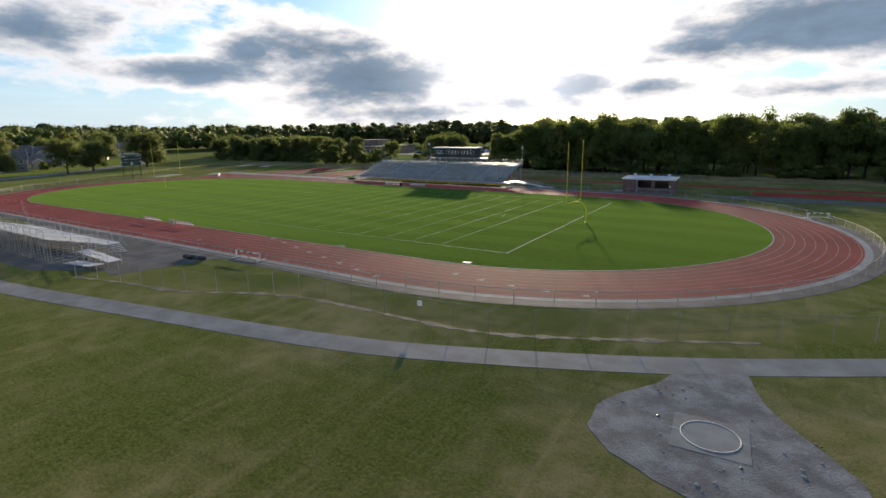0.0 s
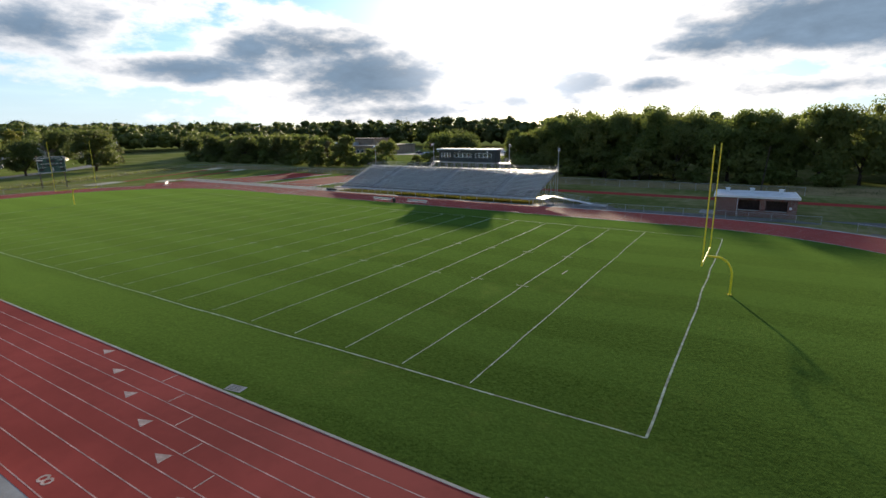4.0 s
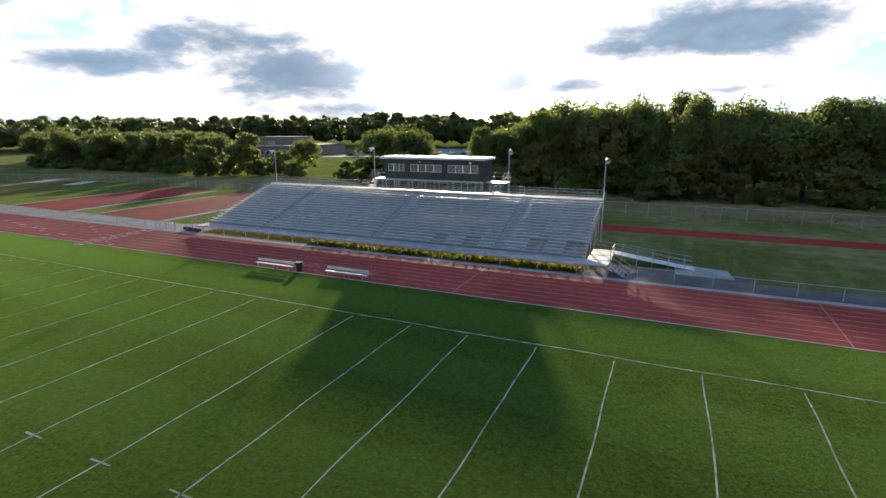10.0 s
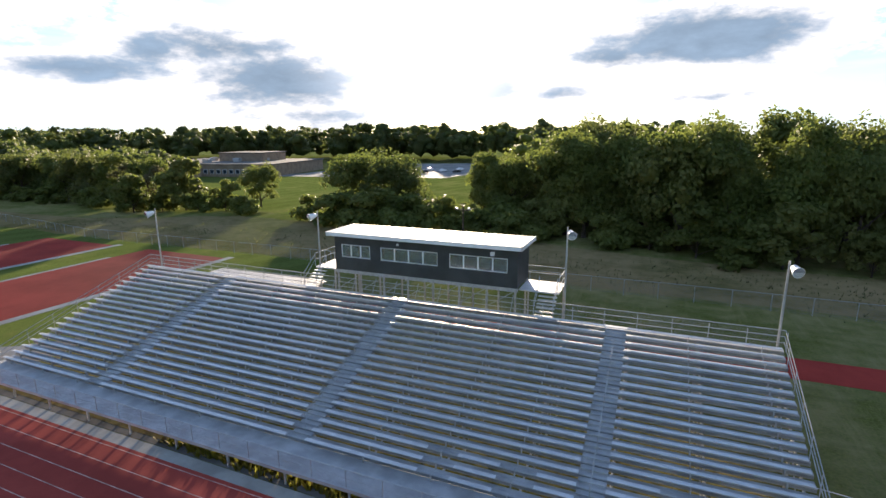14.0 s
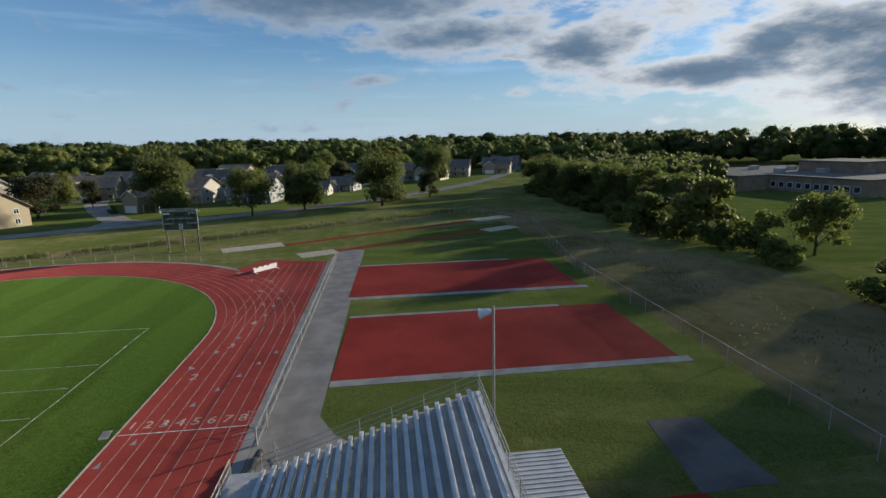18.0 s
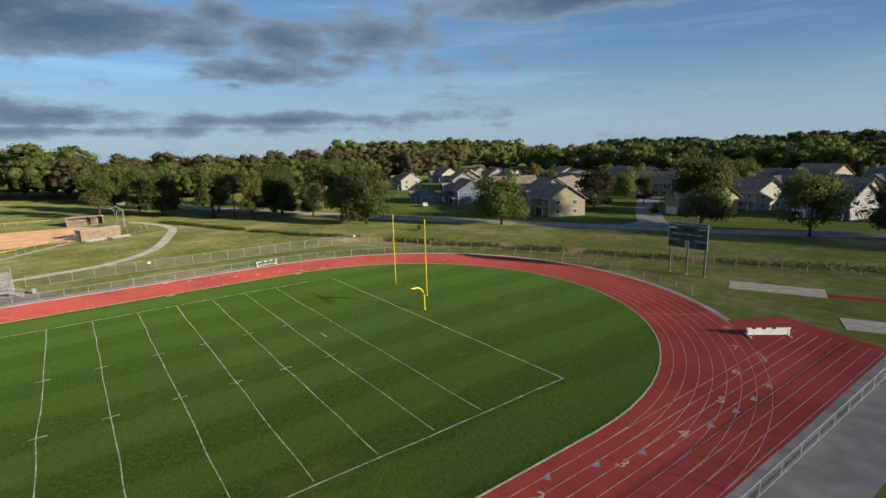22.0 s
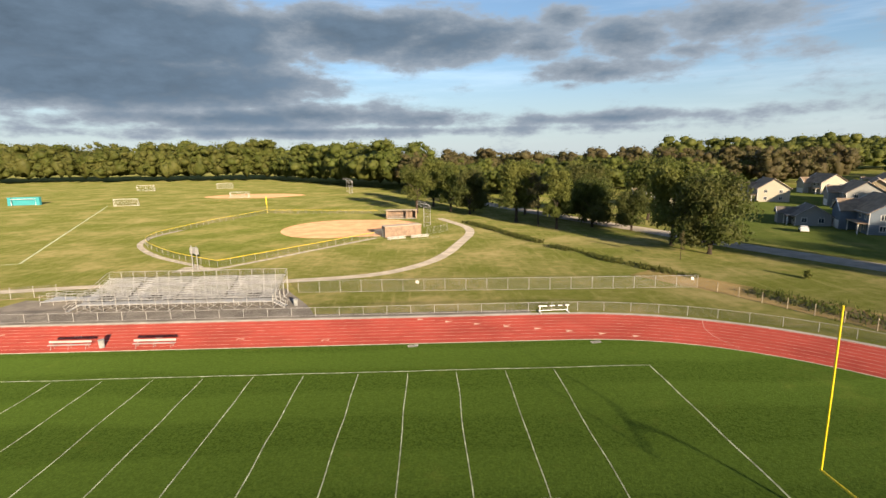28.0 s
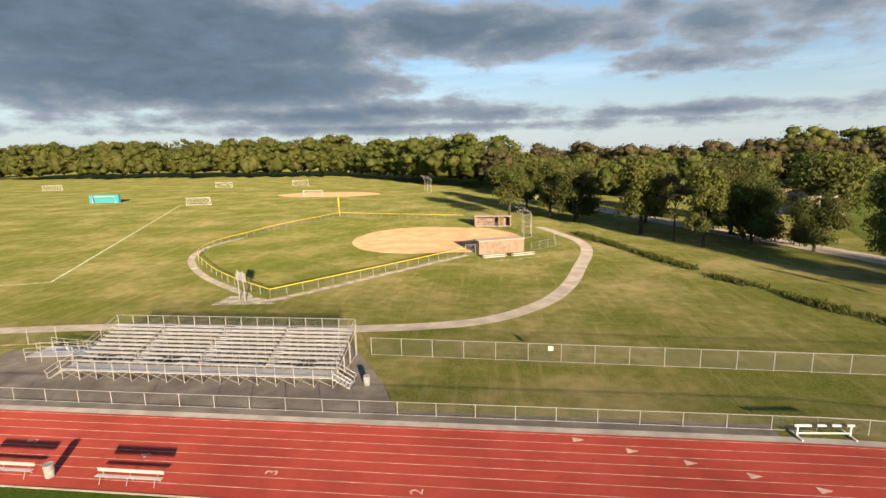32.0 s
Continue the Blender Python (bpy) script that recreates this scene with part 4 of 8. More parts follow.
def grandstand():
    st = thing("grandstand", "large bare aluminium grandstand with twenty bench rows and three aisles", "grandstand")
    spans, x = [], ST_X0 + 0.15
    for a, b in AISLES:
        spans.append((x, a))
        x = b
    spans.append((x, ST_X1 - 0.15))
    seat_for, foot = {}, mesh_of("footboard", boxes((ST_X0, ST_X1, 0, 0.235, -0.05, 0.0), (ST_X0, ST_X1, 0.0, 0.02, -0.13, -0.05), bevel=0.006), M_FOOT)
    inner = mesh_of("footboard", boxes((ST_X0, ST_X1, 0.25, 0.485, -0.05, 0.0), bevel=0.006), M_FOOT)
    # plates added to close the rows, so no sun comes through from behind
    riser = mesh_of("riser", boxes((ST_X0, ST_X1, -0.006, 0.0, 0.004, RISE - 0.052)), M_SHADED_RISER)
    # bays without seats in the lowest rows
    bays = {2: [(6.6, 8.2), (10.2, 11.9)], 3: [(16.9, 18.7), (20.6, 22.4)]}
    for k in range(ROW_N):
        y, z = ROW_Y + TREAD * k, DECK_Z + RISE * (k + 1)
        piece("footboard", foot, st, pose(0, y + 0.27, z))
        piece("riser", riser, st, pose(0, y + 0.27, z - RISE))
        if k < ROW_N - 1:
            piece("footboard", inner, st, pose(0, y + 0.27, z))
        for i, (a, b) in enumerate(spans):
            runs = [(a, b)]
            if i in bays and k < i + 1:
                runs, s = [], a
                for u, v in bays[i]:
                    runs.append((s, u))
                    s = v
                runs.append((s, b))
            for u, v in runs:
                if v - u < 0.4:
                    continue
                key = round(v - u, 2)
                if key not in seat_for:
                    seat_for[key] = mesh_of("seat_plank", boxes((0, v - u, 0, 0.245, -0.045, 0.0), bevel=0.008), M_ALU)
                piece("seat_plank", seat_for[key], st, pose(u, y - 0.02, z - RISE + 0.43))
    # seat brackets
    bracket = mesh_of("seat_bracket", boxes((-0.03, 0.03, 0.03, 0.09, 0, 0.385), (-0.03, 0.03, 0.0, 0.22, 0.36, 0.385)), M_GALV)
    for k in range(0, ROW_N):
        for j in range(14):
            xx = ST_X0 + 1.0 + j * 3.58
            if not any(a - 0.1 < xx < b + 0.1 for a, b in AISLES):
                piece("seat_bracket", bracket, st, pose(xx, ROW_Y + TREAD * k, DECK_Z + RISE * k))
    # front deck and its skirt
    part("deck", boxes((ST_X0 - 0.3, ST_X1 + 0.2, 41.05, ROW_Y + 0.27, DECK_Z - 0.06, DECK_Z), bevel=0.01), M_FOOT, st, "aluminium walkway along the front")
    part("deck_edge", boxes((ST_X0 - 0.3, ST_X1 + 0.2, 41.0, 41.05, DECK_Z - 0.17, DECK_Z + 0.01)), M_FOOT, st)
    # aisle half-steps
    step = mesh_of("aisle_step", boxes((0, 1.2, 0, 0.29, 0, 0.1), bevel=0.006), M_FOOT)
    for a, b in AISLES:
        for k in range(1, ROW_N):
            piece("aisle_step", step, st, pose(a, ROW_Y + TREAD * k - 0.03, DECK_Z + RISE * k))
    # aisle handrails in short lengths
    for a, b in AISLES:
        for k in range(1, ROW_N - 3, 4):
            y0, z0 = ROW_Y + TREAD * k + 0.3, DECK_Z + RISE * (k + 1)
            y1, z1 = y0 + TREAD * 2.6, z0 + RISE * 2.6
            xm = (a + b) / 2
            part("aisle_rail", tubes([[(xm, y0, z0), (xm, y0, z0 + 0.86), (xm, y1, z1 + 0.86), (xm, y1, z1)], [(xm, y0, z0 + 0.45), (xm, y1, z1 + 0.45)]], 0.02, 5), M_GALV, st)
    # understructure: posts and braces
    for j in range(14):
        xx = ST_X0 + 0.6 + j * 3.66
        for yy in (41.3, 43.4, 46.4, 49.4, 52.4, 55.2):
            zz = DECK_Z + max(0.0, (yy - ROW_Y) / TREAD * RISE) - 0.12
            part("post", boxes((xx - 0.05, xx + 0.05, yy - 0.05, yy + 0.05, -0.02, zz)), M_GALV, st)
        bm = tube(bmesh.new(), [(xx, 41.1, DECK_Z - 0.16), (xx, 42.9, DECK_Z - 0.12), (xx, 55.3, DECK_Z + (55.3 - ROW_Y) / TREAD * RISE - 0.18)], 0.06, 5)
        part("stringer", bm, M_GALV, st)
        part("brace", tubes([[(xx, 46.4, 0.2), (xx, 49.4, 2.8)], [(xx, 49.4, 0.2), (xx, 52.4, 3.7)], [(xx, 52.4, 0.3), (xx, 55.2, 4.6)]], 0.03, 4), M_GALV, st)
    # guard rails: front, sides, back
    zt = DECK_Z + RISE * ROW_N
    yb = ROW_Y + TREAD * ROW_N + 0.05
    n = 26
    xs = [ST_X0 - 0.25 + (ST_X1 - ST_X0 + 0.4) * i / n for i in range(n + 1)]
    post = mesh_of("rail_post", tubes([[(0, 0, -0.15), (0, 0, 0.95)]], 0.024, 6), M_GALV)
    for xx in xs:
        piece("rail_post", post, st, pose(xx, 41.06, DECK_Z))
        if xx > ST_X0 + 0.5 and not -7.5 < xx < 8.4:
            piece("rail_post", post, st, pose(xx, yb, zt))
    part("front_rail", tubes([[(xs[0], 41.06, DECK_Z + h), (xs[-1], 41.06, DECK_Z + h)] for h in (0.95, 0.5)], 0.02, 6), M_GALV, st)
    part("back_rail", tubes([[(ST_X0, yb, zt + h), (ST_X1, yb, zt + h)] for h in (1.05, 0.7, 0.35)], 0.022, 6), M_GALV, st)
    for xe, nm in ((ST_X0 - 0.02, "side_rail"), (ST_X1 + 0.02, "side_rail")):
        part(nm, tubes([[(xe, ROW_Y, DECK_Z + h + 0.1), (xe, yb, zt + h)] for h in (1.05, 0.7, 0.4)] + [[(xe, ROW_Y + TREAD * k, DECK_Z + RISE * k - 0.1), (xe, ROW_Y + TREAD * k, DECK_Z + RISE * k + 1.08)] for k in range(0, ROW_N + 1, 3)], 0.022, 5), M_GALV, st)
    part("front_mesh", boxes((xs[0], xs[-1], 41.058, 41.062, DECK_Z + 0.05, DECK_Z + 0.93)), M_LINK, st, "chain-link infill of the front rail")
    part("back_mesh", boxes((ST_X0, ST_X1, yb - 0.002, yb + 0.002, zt + 0.05, zt + 1.03)), M_LINK, st, "chain-link infill of the back rail")
    # rear walkway behind the top row
    part("back_plank", boxes((ST_X0, ST_X1, yb - 0.16, yb + 0.12, zt - 0.03, zt + 0.02), bevel=0.008), M_ALU, st, "bright top plank along the back")
    part("rear_deck", boxes((-20.6, -9.0, yb + 0.25, yb + 3.0, zt - 0.52, zt - 0.45), bevel=0.01), M_FOOT, st, "pale ribbed metal rear walkway")
    rib = mesh_of("deck_rib", boxes((-0.03, 0.03, 0.25, 3.0, 0, 0.03)), M_ALU)
    for i in range(38):
        piece("deck_rib", rib, st, pose(-20.4 + i * 0.3, yb, zt - 0.45))
    # open frame of posts and braces under the press box
    for i in range(9):
        xx = -6.5 + i * 1.75
        part("back_strut", tubes([[(xx, yb + 0.15, zt - 0.2), (xx, yb + 0.9, zt + 0.95)]], 0.022, 5), M_GALV, st)
    for i in range(12):
        xx = -20.4 + i * 3.6
        if xx < -9:
            part("rear_post", boxes((xx - 0.06, xx + 0.06, yb + 2.8, yb + 2.92, -0.02, zt - 0.5)), M_GALV, st)
        part("rear_brace", tubes([[(xx, yb + 1.4, 0.2), (xx, yb + 0.2, zt - 0.7)]], 0.03, 4), M_GALV, st)
    # end platform with stairs and ramp
    px0, px1 = ST_X1 + 0.2, 25.0
    part("platform", boxes((px0, px1, 41.05, 47.6, DECK_Z - 0.06, DECK_Z), bevel=0.01), M_FOOT, st, "aluminium end landing")
    for xx, yy in ((px0 + 0.1, 41.2), (px1 - 0.1, 41.2), (px0 + 0.1, 44.4), (px1 - 0.1, 44.4), (px0 + 0.1, 47.4), (px1 - 0.1, 47.4)):
        part("platform_post", boxes((xx - 0.05, xx + 0.05, yy - 0.05, yy + 0.05, -0.02, DECK_Z - 0.06)), M_GALV, st)
    part("platform_brace", tubes([[(px0 + 0.1, 41.2, 0.1), (px1 - 0.1, 41.2, 0.9)], [(px1 - 0.1, 41.2, 0.1), (px0 + 0.1, 41.2, 0.9)], [(px1, 41.2, 0.1), (px1, 44.4, 0.9)]], 0.025, 4), M_GALV, st)
    for i in range(6):
        z = DECK_Z - 0.175 * (i + 1)
        part("stair_tread", boxes((px1 + 0.28 * i, px1 + 0.28 * i + 0.25, 41.35, 42.7, z - 0.04, z), bevel=0.005), M_FOOT, st)
    for yy in (41.33, 42.72):
        part("stair_stringer", tubes([[(px1, yy, DECK_Z - 0.1), (px1 + 1.75, yy, 0.0)]], 0.04, 4), M_GALV, st)
        part("stair_rail", tubes([[(px1, yy, DECK_Z), (px1, yy, DECK_Z + 0.95), (px1 + 1.75, yy, 0.95), (px1 + 1.75, yy, 0.0)], [(px1, yy, DECK_Z + 0.5), (px1 + 1.75, yy, 0.5)], [(px1 + 0.9, yy, 0.5), (px1 + 0.9, yy, 1.45)]], 0.022, 6), M_GALV, st)
    part("platform_rail", tubes([[(px0, 41.1, DECK_Z + h), (px1, 41.1, DECK_Z + h)] for h in (0.95, 0.5)], 0.022, 5), M_GALV, st)
    part("platform_rail", tubes([[(px1, 42.9, DECK_Z + h), (px1, 46.2, DECK_Z + h)] for h in (0.95, 0.5)] + [[(px1, y, DECK_Z), (px1, y, DECK_Z + 0.95)] for y in (43.0, 44.5, 46.2)], 0.022, 5), M_GALV, st)
    part("ramp_rail", tubes([[(px0, 47.6, DECK_Z + h), (32.0, 47.8, h + 0.1)] for h in (0.95, 0.5)], 0.022, 5), M_GALV, st)
    bm = bmesh.new()
    vs = [bm.verts.new(v) for v in ((px1, 46.2, DECK_Z - 0.08), (32.2, 46.4, 0.0), (32.2, 47.8, 0.0), (px1, 47.6, DECK_Z - 0.08), (px1, 46.2, DECK_Z), (32.2, 46.4, 0.05), (32.2, 47.8, 0.05), (px1, 47.6, DECK_Z))]
    for f in ((0, 3, 2, 1), (4, 5, 6, 7), (0, 1, 5, 4), (1, 2, 6, 5), (2, 3, 7, 6), (3, 0, 4, 7)):
        bm.faces.new([vs[i] for i in f])
    part("ramp", bm, M_ALU, st, "long aluminium access ramp")
    part("ramp_rail", tubes([[(px1, 46.2, DECK_Z + h), (32.0, 46.4, h + 0.05)] for h in (0.9, 0.5)], 0.022, 5), M_GALV, st)
    for i in range(5):
        t = (i + 0.5) / 5
        xx, zz = px1 + (32.0 - px1) * t, DECK_Z * (1 - t)
        for yy in (46.3, 47.7):
            part("ramp_post", tubes([[(xx, yy, 0.0), (xx, yy, zz + 0.92)]], 0.024, 5), M_GALV, st)


grandstand()


def press_box():
    zf, zr, x0, x1, y0, y1 = 6.45, 9.2, -6.7, 7.7, 56.25, 59.3
    pb = thing("press_box", "black press box with sliding windows under a flat pale roof", "press box")
    # shell with a real strip of window openings
    wins = [(-6.1, -3.6), (-2.7, 1.9), (2.8, 7.0)]
    zs, zt = 7.45, 8.45
    t = 0.12
    walls = [(x0, x1, y0, y0 + t, zf, zs), (x0, x1, y0, y0 + t, zt, zr), (x0, x0 + t, y0 + t, y1 - t, zf, zr), (x1 - t, x1, y0 + t, y1 - t, zf, zr), (x0, x1, y1 - t, y1, zf, zr)]
    edges = [x0] + [v for w in wins for v in w] + [x1]
    walls += [(edges[i], edges[i + 1], y0, y0 + t, zs, zt) for i in range(0, len(edges), 2)]
    part("wall", boxes(*walls), M_PBOX, pb)
    part("floor", boxes((x0 + t, x1 - t, y0 + t, y1 - t, zf, zf + 0.08)), M_ROOM, pb)
    part("counter", boxes((x0 + t, x1 - t, y0 + t, y0 + 0.7, zs - 0.12, zs - 0.07)), M_TRIM, pb)
    part("inner_lining", boxes((x0 + t, x1 - t, y1 - t - 0.03, y1 - t - 0.004, zf + 0.08, zr - 0.02)), M_ROOM, pb)
    for a, b in wins:
        n = 4 if b - a > 3 else 3
        for i in range(n):
            u, v = a + (b - a) * i / n, a + (b - a) * (i + 1) / n
            w = part("window", boxes((u, u + 0.05, y0 + 0.02, y0 + 0.07, zs, zt), (v - 0.05, v, y0 + 0.02, y0 + 0.07, zs, zt), (u, v, y0 + 0.02, y0 + 0.07, zs, zs + 0.05), (u, v, y0 + 0.02, y0 + 0.07, zt - 0.05, zt)), M_TRIM, pb, "white sliding window frame")
            part("pane", boxes((u + 0.05, v - 0.05, y0 + 0.04, y0 + 0.05, zs + 0.05, zt - 0.05)), M_GLASS, w)
    part("roof", boxes((-7.05, 8.05, 55.7, 59.65, zr, zr + 0.22), bevel=0.03), M_ROOFW, pb, "pale membrane roof with ponding stains")
    part("fascia", boxes((-7.09, 8.09, 55.66, 55.72, zr - 0.05, zr + 0.24), (-7.09, -7.03, 55.66, 59.7, zr - 0.05, zr + 0.24), (8.03, 8.09, 55.66, 59.7, zr - 0.05, zr + 0.24)), M_TRIM, pb, "white roof edge")
    part("base_beam", boxes((x0, x1, y0 - 0.02, y0 + 0.2, zf - 0.25, zf), (x0, x1, y1 - 0.2, y1, zf - 0.25, zf)), M_GALV, pb)
    for i in range(8):
        xx = x0 + 0.15 + (x1 - x0 - 0.3) * i / 7
        for yy in (y0 + 0.08, y1 - 0.1):
            part("leg", boxes((xx - 0.06, xx + 0.06, yy - 0.06, yy + 0.06, -0.02, zf - 0.25)), M_GALV, pb)
    for i in range(7):
        part("leg_brace", tubes([[(x0 + 0.15 + 2.0 * i, y0 + 0.08, 4.9), (x0 + 0.15 + 2.0 * (i + 1), y0 + 0.08, 6.2)]], 0.025, 4), M_GALV, pb)
    # seams and patches on the roof
    rng = random.Random(4)
    for i in range(9):
        xx, yy = rng.uniform(-6, 6.5), rng.uniform(56.6, 58.8)
        part("roof_patch", boxes((xx, xx + rng.uniform(0.3, 1.1), yy, yy + 0.05, zr + 0.215, zr + 0.226)), M_DARK, pb)
    # side landings with stairs down to the top row
    for s, xa, xb in ((-1, -8.9, -6.7), (1, 7.7, 10.4)):
        part("landing", boxes((xa, xb, 56.6, 59.2, zf - 0.2, zf - 0.12), bevel=0.01), M_ALU, pb, "aluminium side landing")
        xo = xa if s < 0 else xb
        part("landing_rail", tubes([[(xo, 56.6, zf - 0.1), (xo, 56.6, zf + 0.95), (xo, 59.2, zf + 0.95), (xo, 59.2, zf - 0.1)], [(xo, 59.2, zf + 0.95), (x0 if s < 0 else x1, 59.2, zf + 0.95)], [(xo, 56.6, zf + 0.45), (xo, 59.2, zf + 0.45)], [(xo, 57.9, zf - 0.1), (xo, 57.9, zf + 0.95)], [(xo, 59.2, zf + 0.45), (x0 if s < 0 else x1, 59.2, zf + 0.45)]], 0.025, 6), M_GALV, pb)
        for xx in (xa + 0.1, xb - 0.1):
            part("landing_leg", boxes((xx - 0.05, xx + 0.05, 59.0, 59.1, -0.02, zf - 0.2)), M_GALV, pb)
        sa, sb = (xa, xa + 1.1) if s < 0 else (xb - 1.3, xb - 0.1)
        for i in range(6):
            z = zf - 0.16 - 0.19 * (i + 1)
            part("stair_tread", boxes((sa, sb, 56.6 - 0.24 * (i + 1), 56.6 - 0.24 * i, z - 0.04, z)), M_ALU, pb)
        for xx in (sa, sb):
            part("stair_rail", tubes([[(xx, 56.6, zf - 0.1), (xx, 56.6, zf + 0.9), (xx, 55.1, zf - 0.3), (xx, 55.1, zf - 1.3)], [(xx, 56.6, zf + 0.45), (xx, 55.1, zf - 0.75)]], 0.025, 6), M_GALV, pb)
    part("camera_box", boxes((5.85, 6.1, 56.0, 56.25, 8.6, 8.85), (5.9, 6.05, 56.22, 56.28, 8.7, 8.8), bevel=0.02), M_TRIM, pb)
    part("wall_lamp", boxes((-1.3, -1.15, 56.1, 56.25, 8.7, 8.85), bevel=0.02), M_TRIM, pb)


press_box()


def light_pole(x, y, top, turn, base):
    """A slim galvanised pole with one floodlight head."""
    lp = thing("light_pole", "slim galvanised pole with a white floodlight head behind the stand", "light pole", x, y, 0, turn, "stand floodlights")
    part("pole", tube(bmesh.new(), [(0, 0, 0), (0, 0, base), (0, 0, top)], [0.09, 0.075, 0.055], 8), M_GALV, lp)
    bm = bmesh.new()
    tube(bm, [(0.1, -0.12, top - 0.30), (0.1, -0.25, top - 0.30), (0.1, -0.6, top - 0.42), (0.1, -0.78, top - 0.46)], [0.10, 0.17, 0.25, 0.31], 12)
    bmesh.ops.recalc_face_normals(bm, faces=bm.faces)
    head = part("floodlight", bm, M_TRIM, lp, "white bell-shaped floodlight")
    part("glass", tube(bmesh.new(), [(0.1, -0.781, top - 0.4605), (0.1, -0.80, top - 0.466)], [0.29, 0.28], 12), M_GLASS, head)
    part("arm", tubes([[(0, 0, top - 0.25), (0.1, -0.16, top - 0.30)]], 0.035, 6), M_GALV, lp)


light_pole(-25.75, 56.0, 10.2, -20, 5)
light_pole(22.55, 55.6, 9.9, 15, 5)
light_pole(-8.95, 57.3, 10.7, -30, 6)
light_pole(10.6, 57.7, 10.6, 25, 6)


# ---- small bleachers ----
def bleachers():
    bl = thing("bleachers", "small aluminium bleachers with railed front deck on asphalt", "bleachers")
    x0, x1, n, tread, rise, dz = -12.9, 12.7, 10, 0.62, 0.175, 0.95
    y0 = -47.3
    foot = mesh_of("footboard", boxes((x0, x1, -0.30, 0, -0.045, 0), bevel=0.006), M_ALU)
    ais = [(-7.2, -6.1), (-0.6, 0.5), (6.0, 7.1)]
    spans, x = [], x0
    for a, b in ais:
        spans.append((x, a))
        x = b
    spans.append((x, x1))
    for k in range(n):
        y, z = y0 - tread * k, dz + rise * (k + 1)
        piece("footboard", foot, bl, pose(0, y - 0.27, z))
        for i, (a, b) in enumerate(spans):
            runs = [(a, b)]
            if k < 2 and i in (0, 2, 3):
                m = (a + b) / 2
                runs = [(a, m - 0.9), (m + 0.9, b)]
            for u, v in runs:
                part("seat_plank", boxes((u + 0.02, v - 0.02, y - 0.22, y + 0.02, z - rise + 0.38, z - rise + 0.42), bevel=0.006), M_ALU, bl)
    for a, b in ais:
        for k in range(1, n):
            part("aisle_step", boxes((a, b, y0 - tread * k - 0.24, y0 - tread * k + 0.04, dz + rise * k, dz + rise * k + 0.08)), M_FOOT, bl)
        for k in (0, 4):
            xm = (a + b) / 2
            ya, za = y0 - tread * k - 0.3, dz + rise * (k + 1)
            yb, zb = ya - tread * 2.8, za + rise * 2.8
            part("aisle_rail", tubes([[(xm, ya, za), (xm, ya, za + 0.85), (xm, yb, zb + 0.85), (xm, yb, zb)], [(xm, ya, za + 0.45), (xm, yb, zb + 0.45)]], 0.024, 5), M_GALV, bl)
    part("deck", boxes((x0 - 0.2, x1 + 0.2, y0 - 0.27, y0 + 1.35, dz - 0.06, dz), bevel=0.01), M_ALU, bl, "aluminium front walkway")
    yf = y0 + 1.35
    N = 15
    for i in range(N + 1):
        xx = x0 - 0.15 + (x1 - x0 + 0.3) * i / N
        part("front_post", tubes([[(xx, yf, 0.0), (xx, yf, dz + 0.95)]], 0.032, 6), M_GALV, bl)
        if i < N:
            xm = xx + (x1 - x0 + 0.3) / N
            part("front_brace", tubes([[(xx, yf - 0.1, 0.1), (xm, yf - 0.1, dz - 0.1)]], 0.022, 4), M_GALV, bl)
        for k in (0, 3, 6, 9):
            yy, zz = y0 - tread * k - 0.3, dz + rise * (k + 1) - 0.06
            part("leg", boxes((xx - 0.035, xx + 0.035, yy - 0.035, yy + 0.035, 0.0, zz)), M_GALV, bl)
        yb = y0 - tread * n - 0.02
        part("back_post", tubes([[(xx, yb, 0.0), (xx, yb, dz + rise * n + 1.05)]], 0.03, 6), M_GALV, bl)
        part("sleeper", boxes((xx - 0.06, xx + 0.06, y0 - tread * n, yf, 0.0, 0.05)), M_GALV, bl)
        part("stringer", tubes([[(xx, y0, dz - 0.08), (xx, y0 - tread * n, dz + rise * n - 0.1)]], 0.045, 4), M_GALV, bl)
    part("front_rail", tubes([[(x0 - 0.15, yf, dz + h), (x1 + 0.15, yf, dz + h)] for h in (0.95, 0.12)], 0.026, 6), M_GALV, bl)
    part("front_mesh", boxes((x0 - 0.15, x1 + 0.15, yf - 0.003, yf + 0.001, dz + 0.1, dz + 0.93)), M_LINK, bl, "chain-link infill of the front rail")
    yb, zt = y0 - tread * n - 0.02, dz + rise * n
    part("back_rail", tubes([[(x0, yb, zt + h), (x1, yb, zt + h)] for h in (1.05, 0.1)], 0.026, 6), M_GALV, bl)
    part("back_mesh", boxes((x0, x1, yb - 0.002, yb + 0.002, zt + 0.08, zt + 1.03)), M_LINK, bl, "chain-link infill of the back rail")
    for xe in (x0 - 0.15, x1 + 0.15):
        part("side_rail", tubes([[(xe, y0, dz + h), (xe, yb, zt + h)] for h in (1.05, 0.55)] + [[(xe, y0 - tread * k, 0.2), (xe, y0 - tread * k, dz + rise * k + 1.05)] for k in (0, 3, 6)], 0.026, 5), M_GALV, bl)
        bm = bmesh.new()
        v = [bm.verts.new(p) for p in ((xe, y0, dz + 0.1), (xe, yb, zt + 0.1), (xe, yb, zt + 1.03), (xe, y0, dz + 1.03))]
        bm.faces.new(v)
        part("side_mesh", bm, M_LINK, bl, "chain-link infill of the side rail")
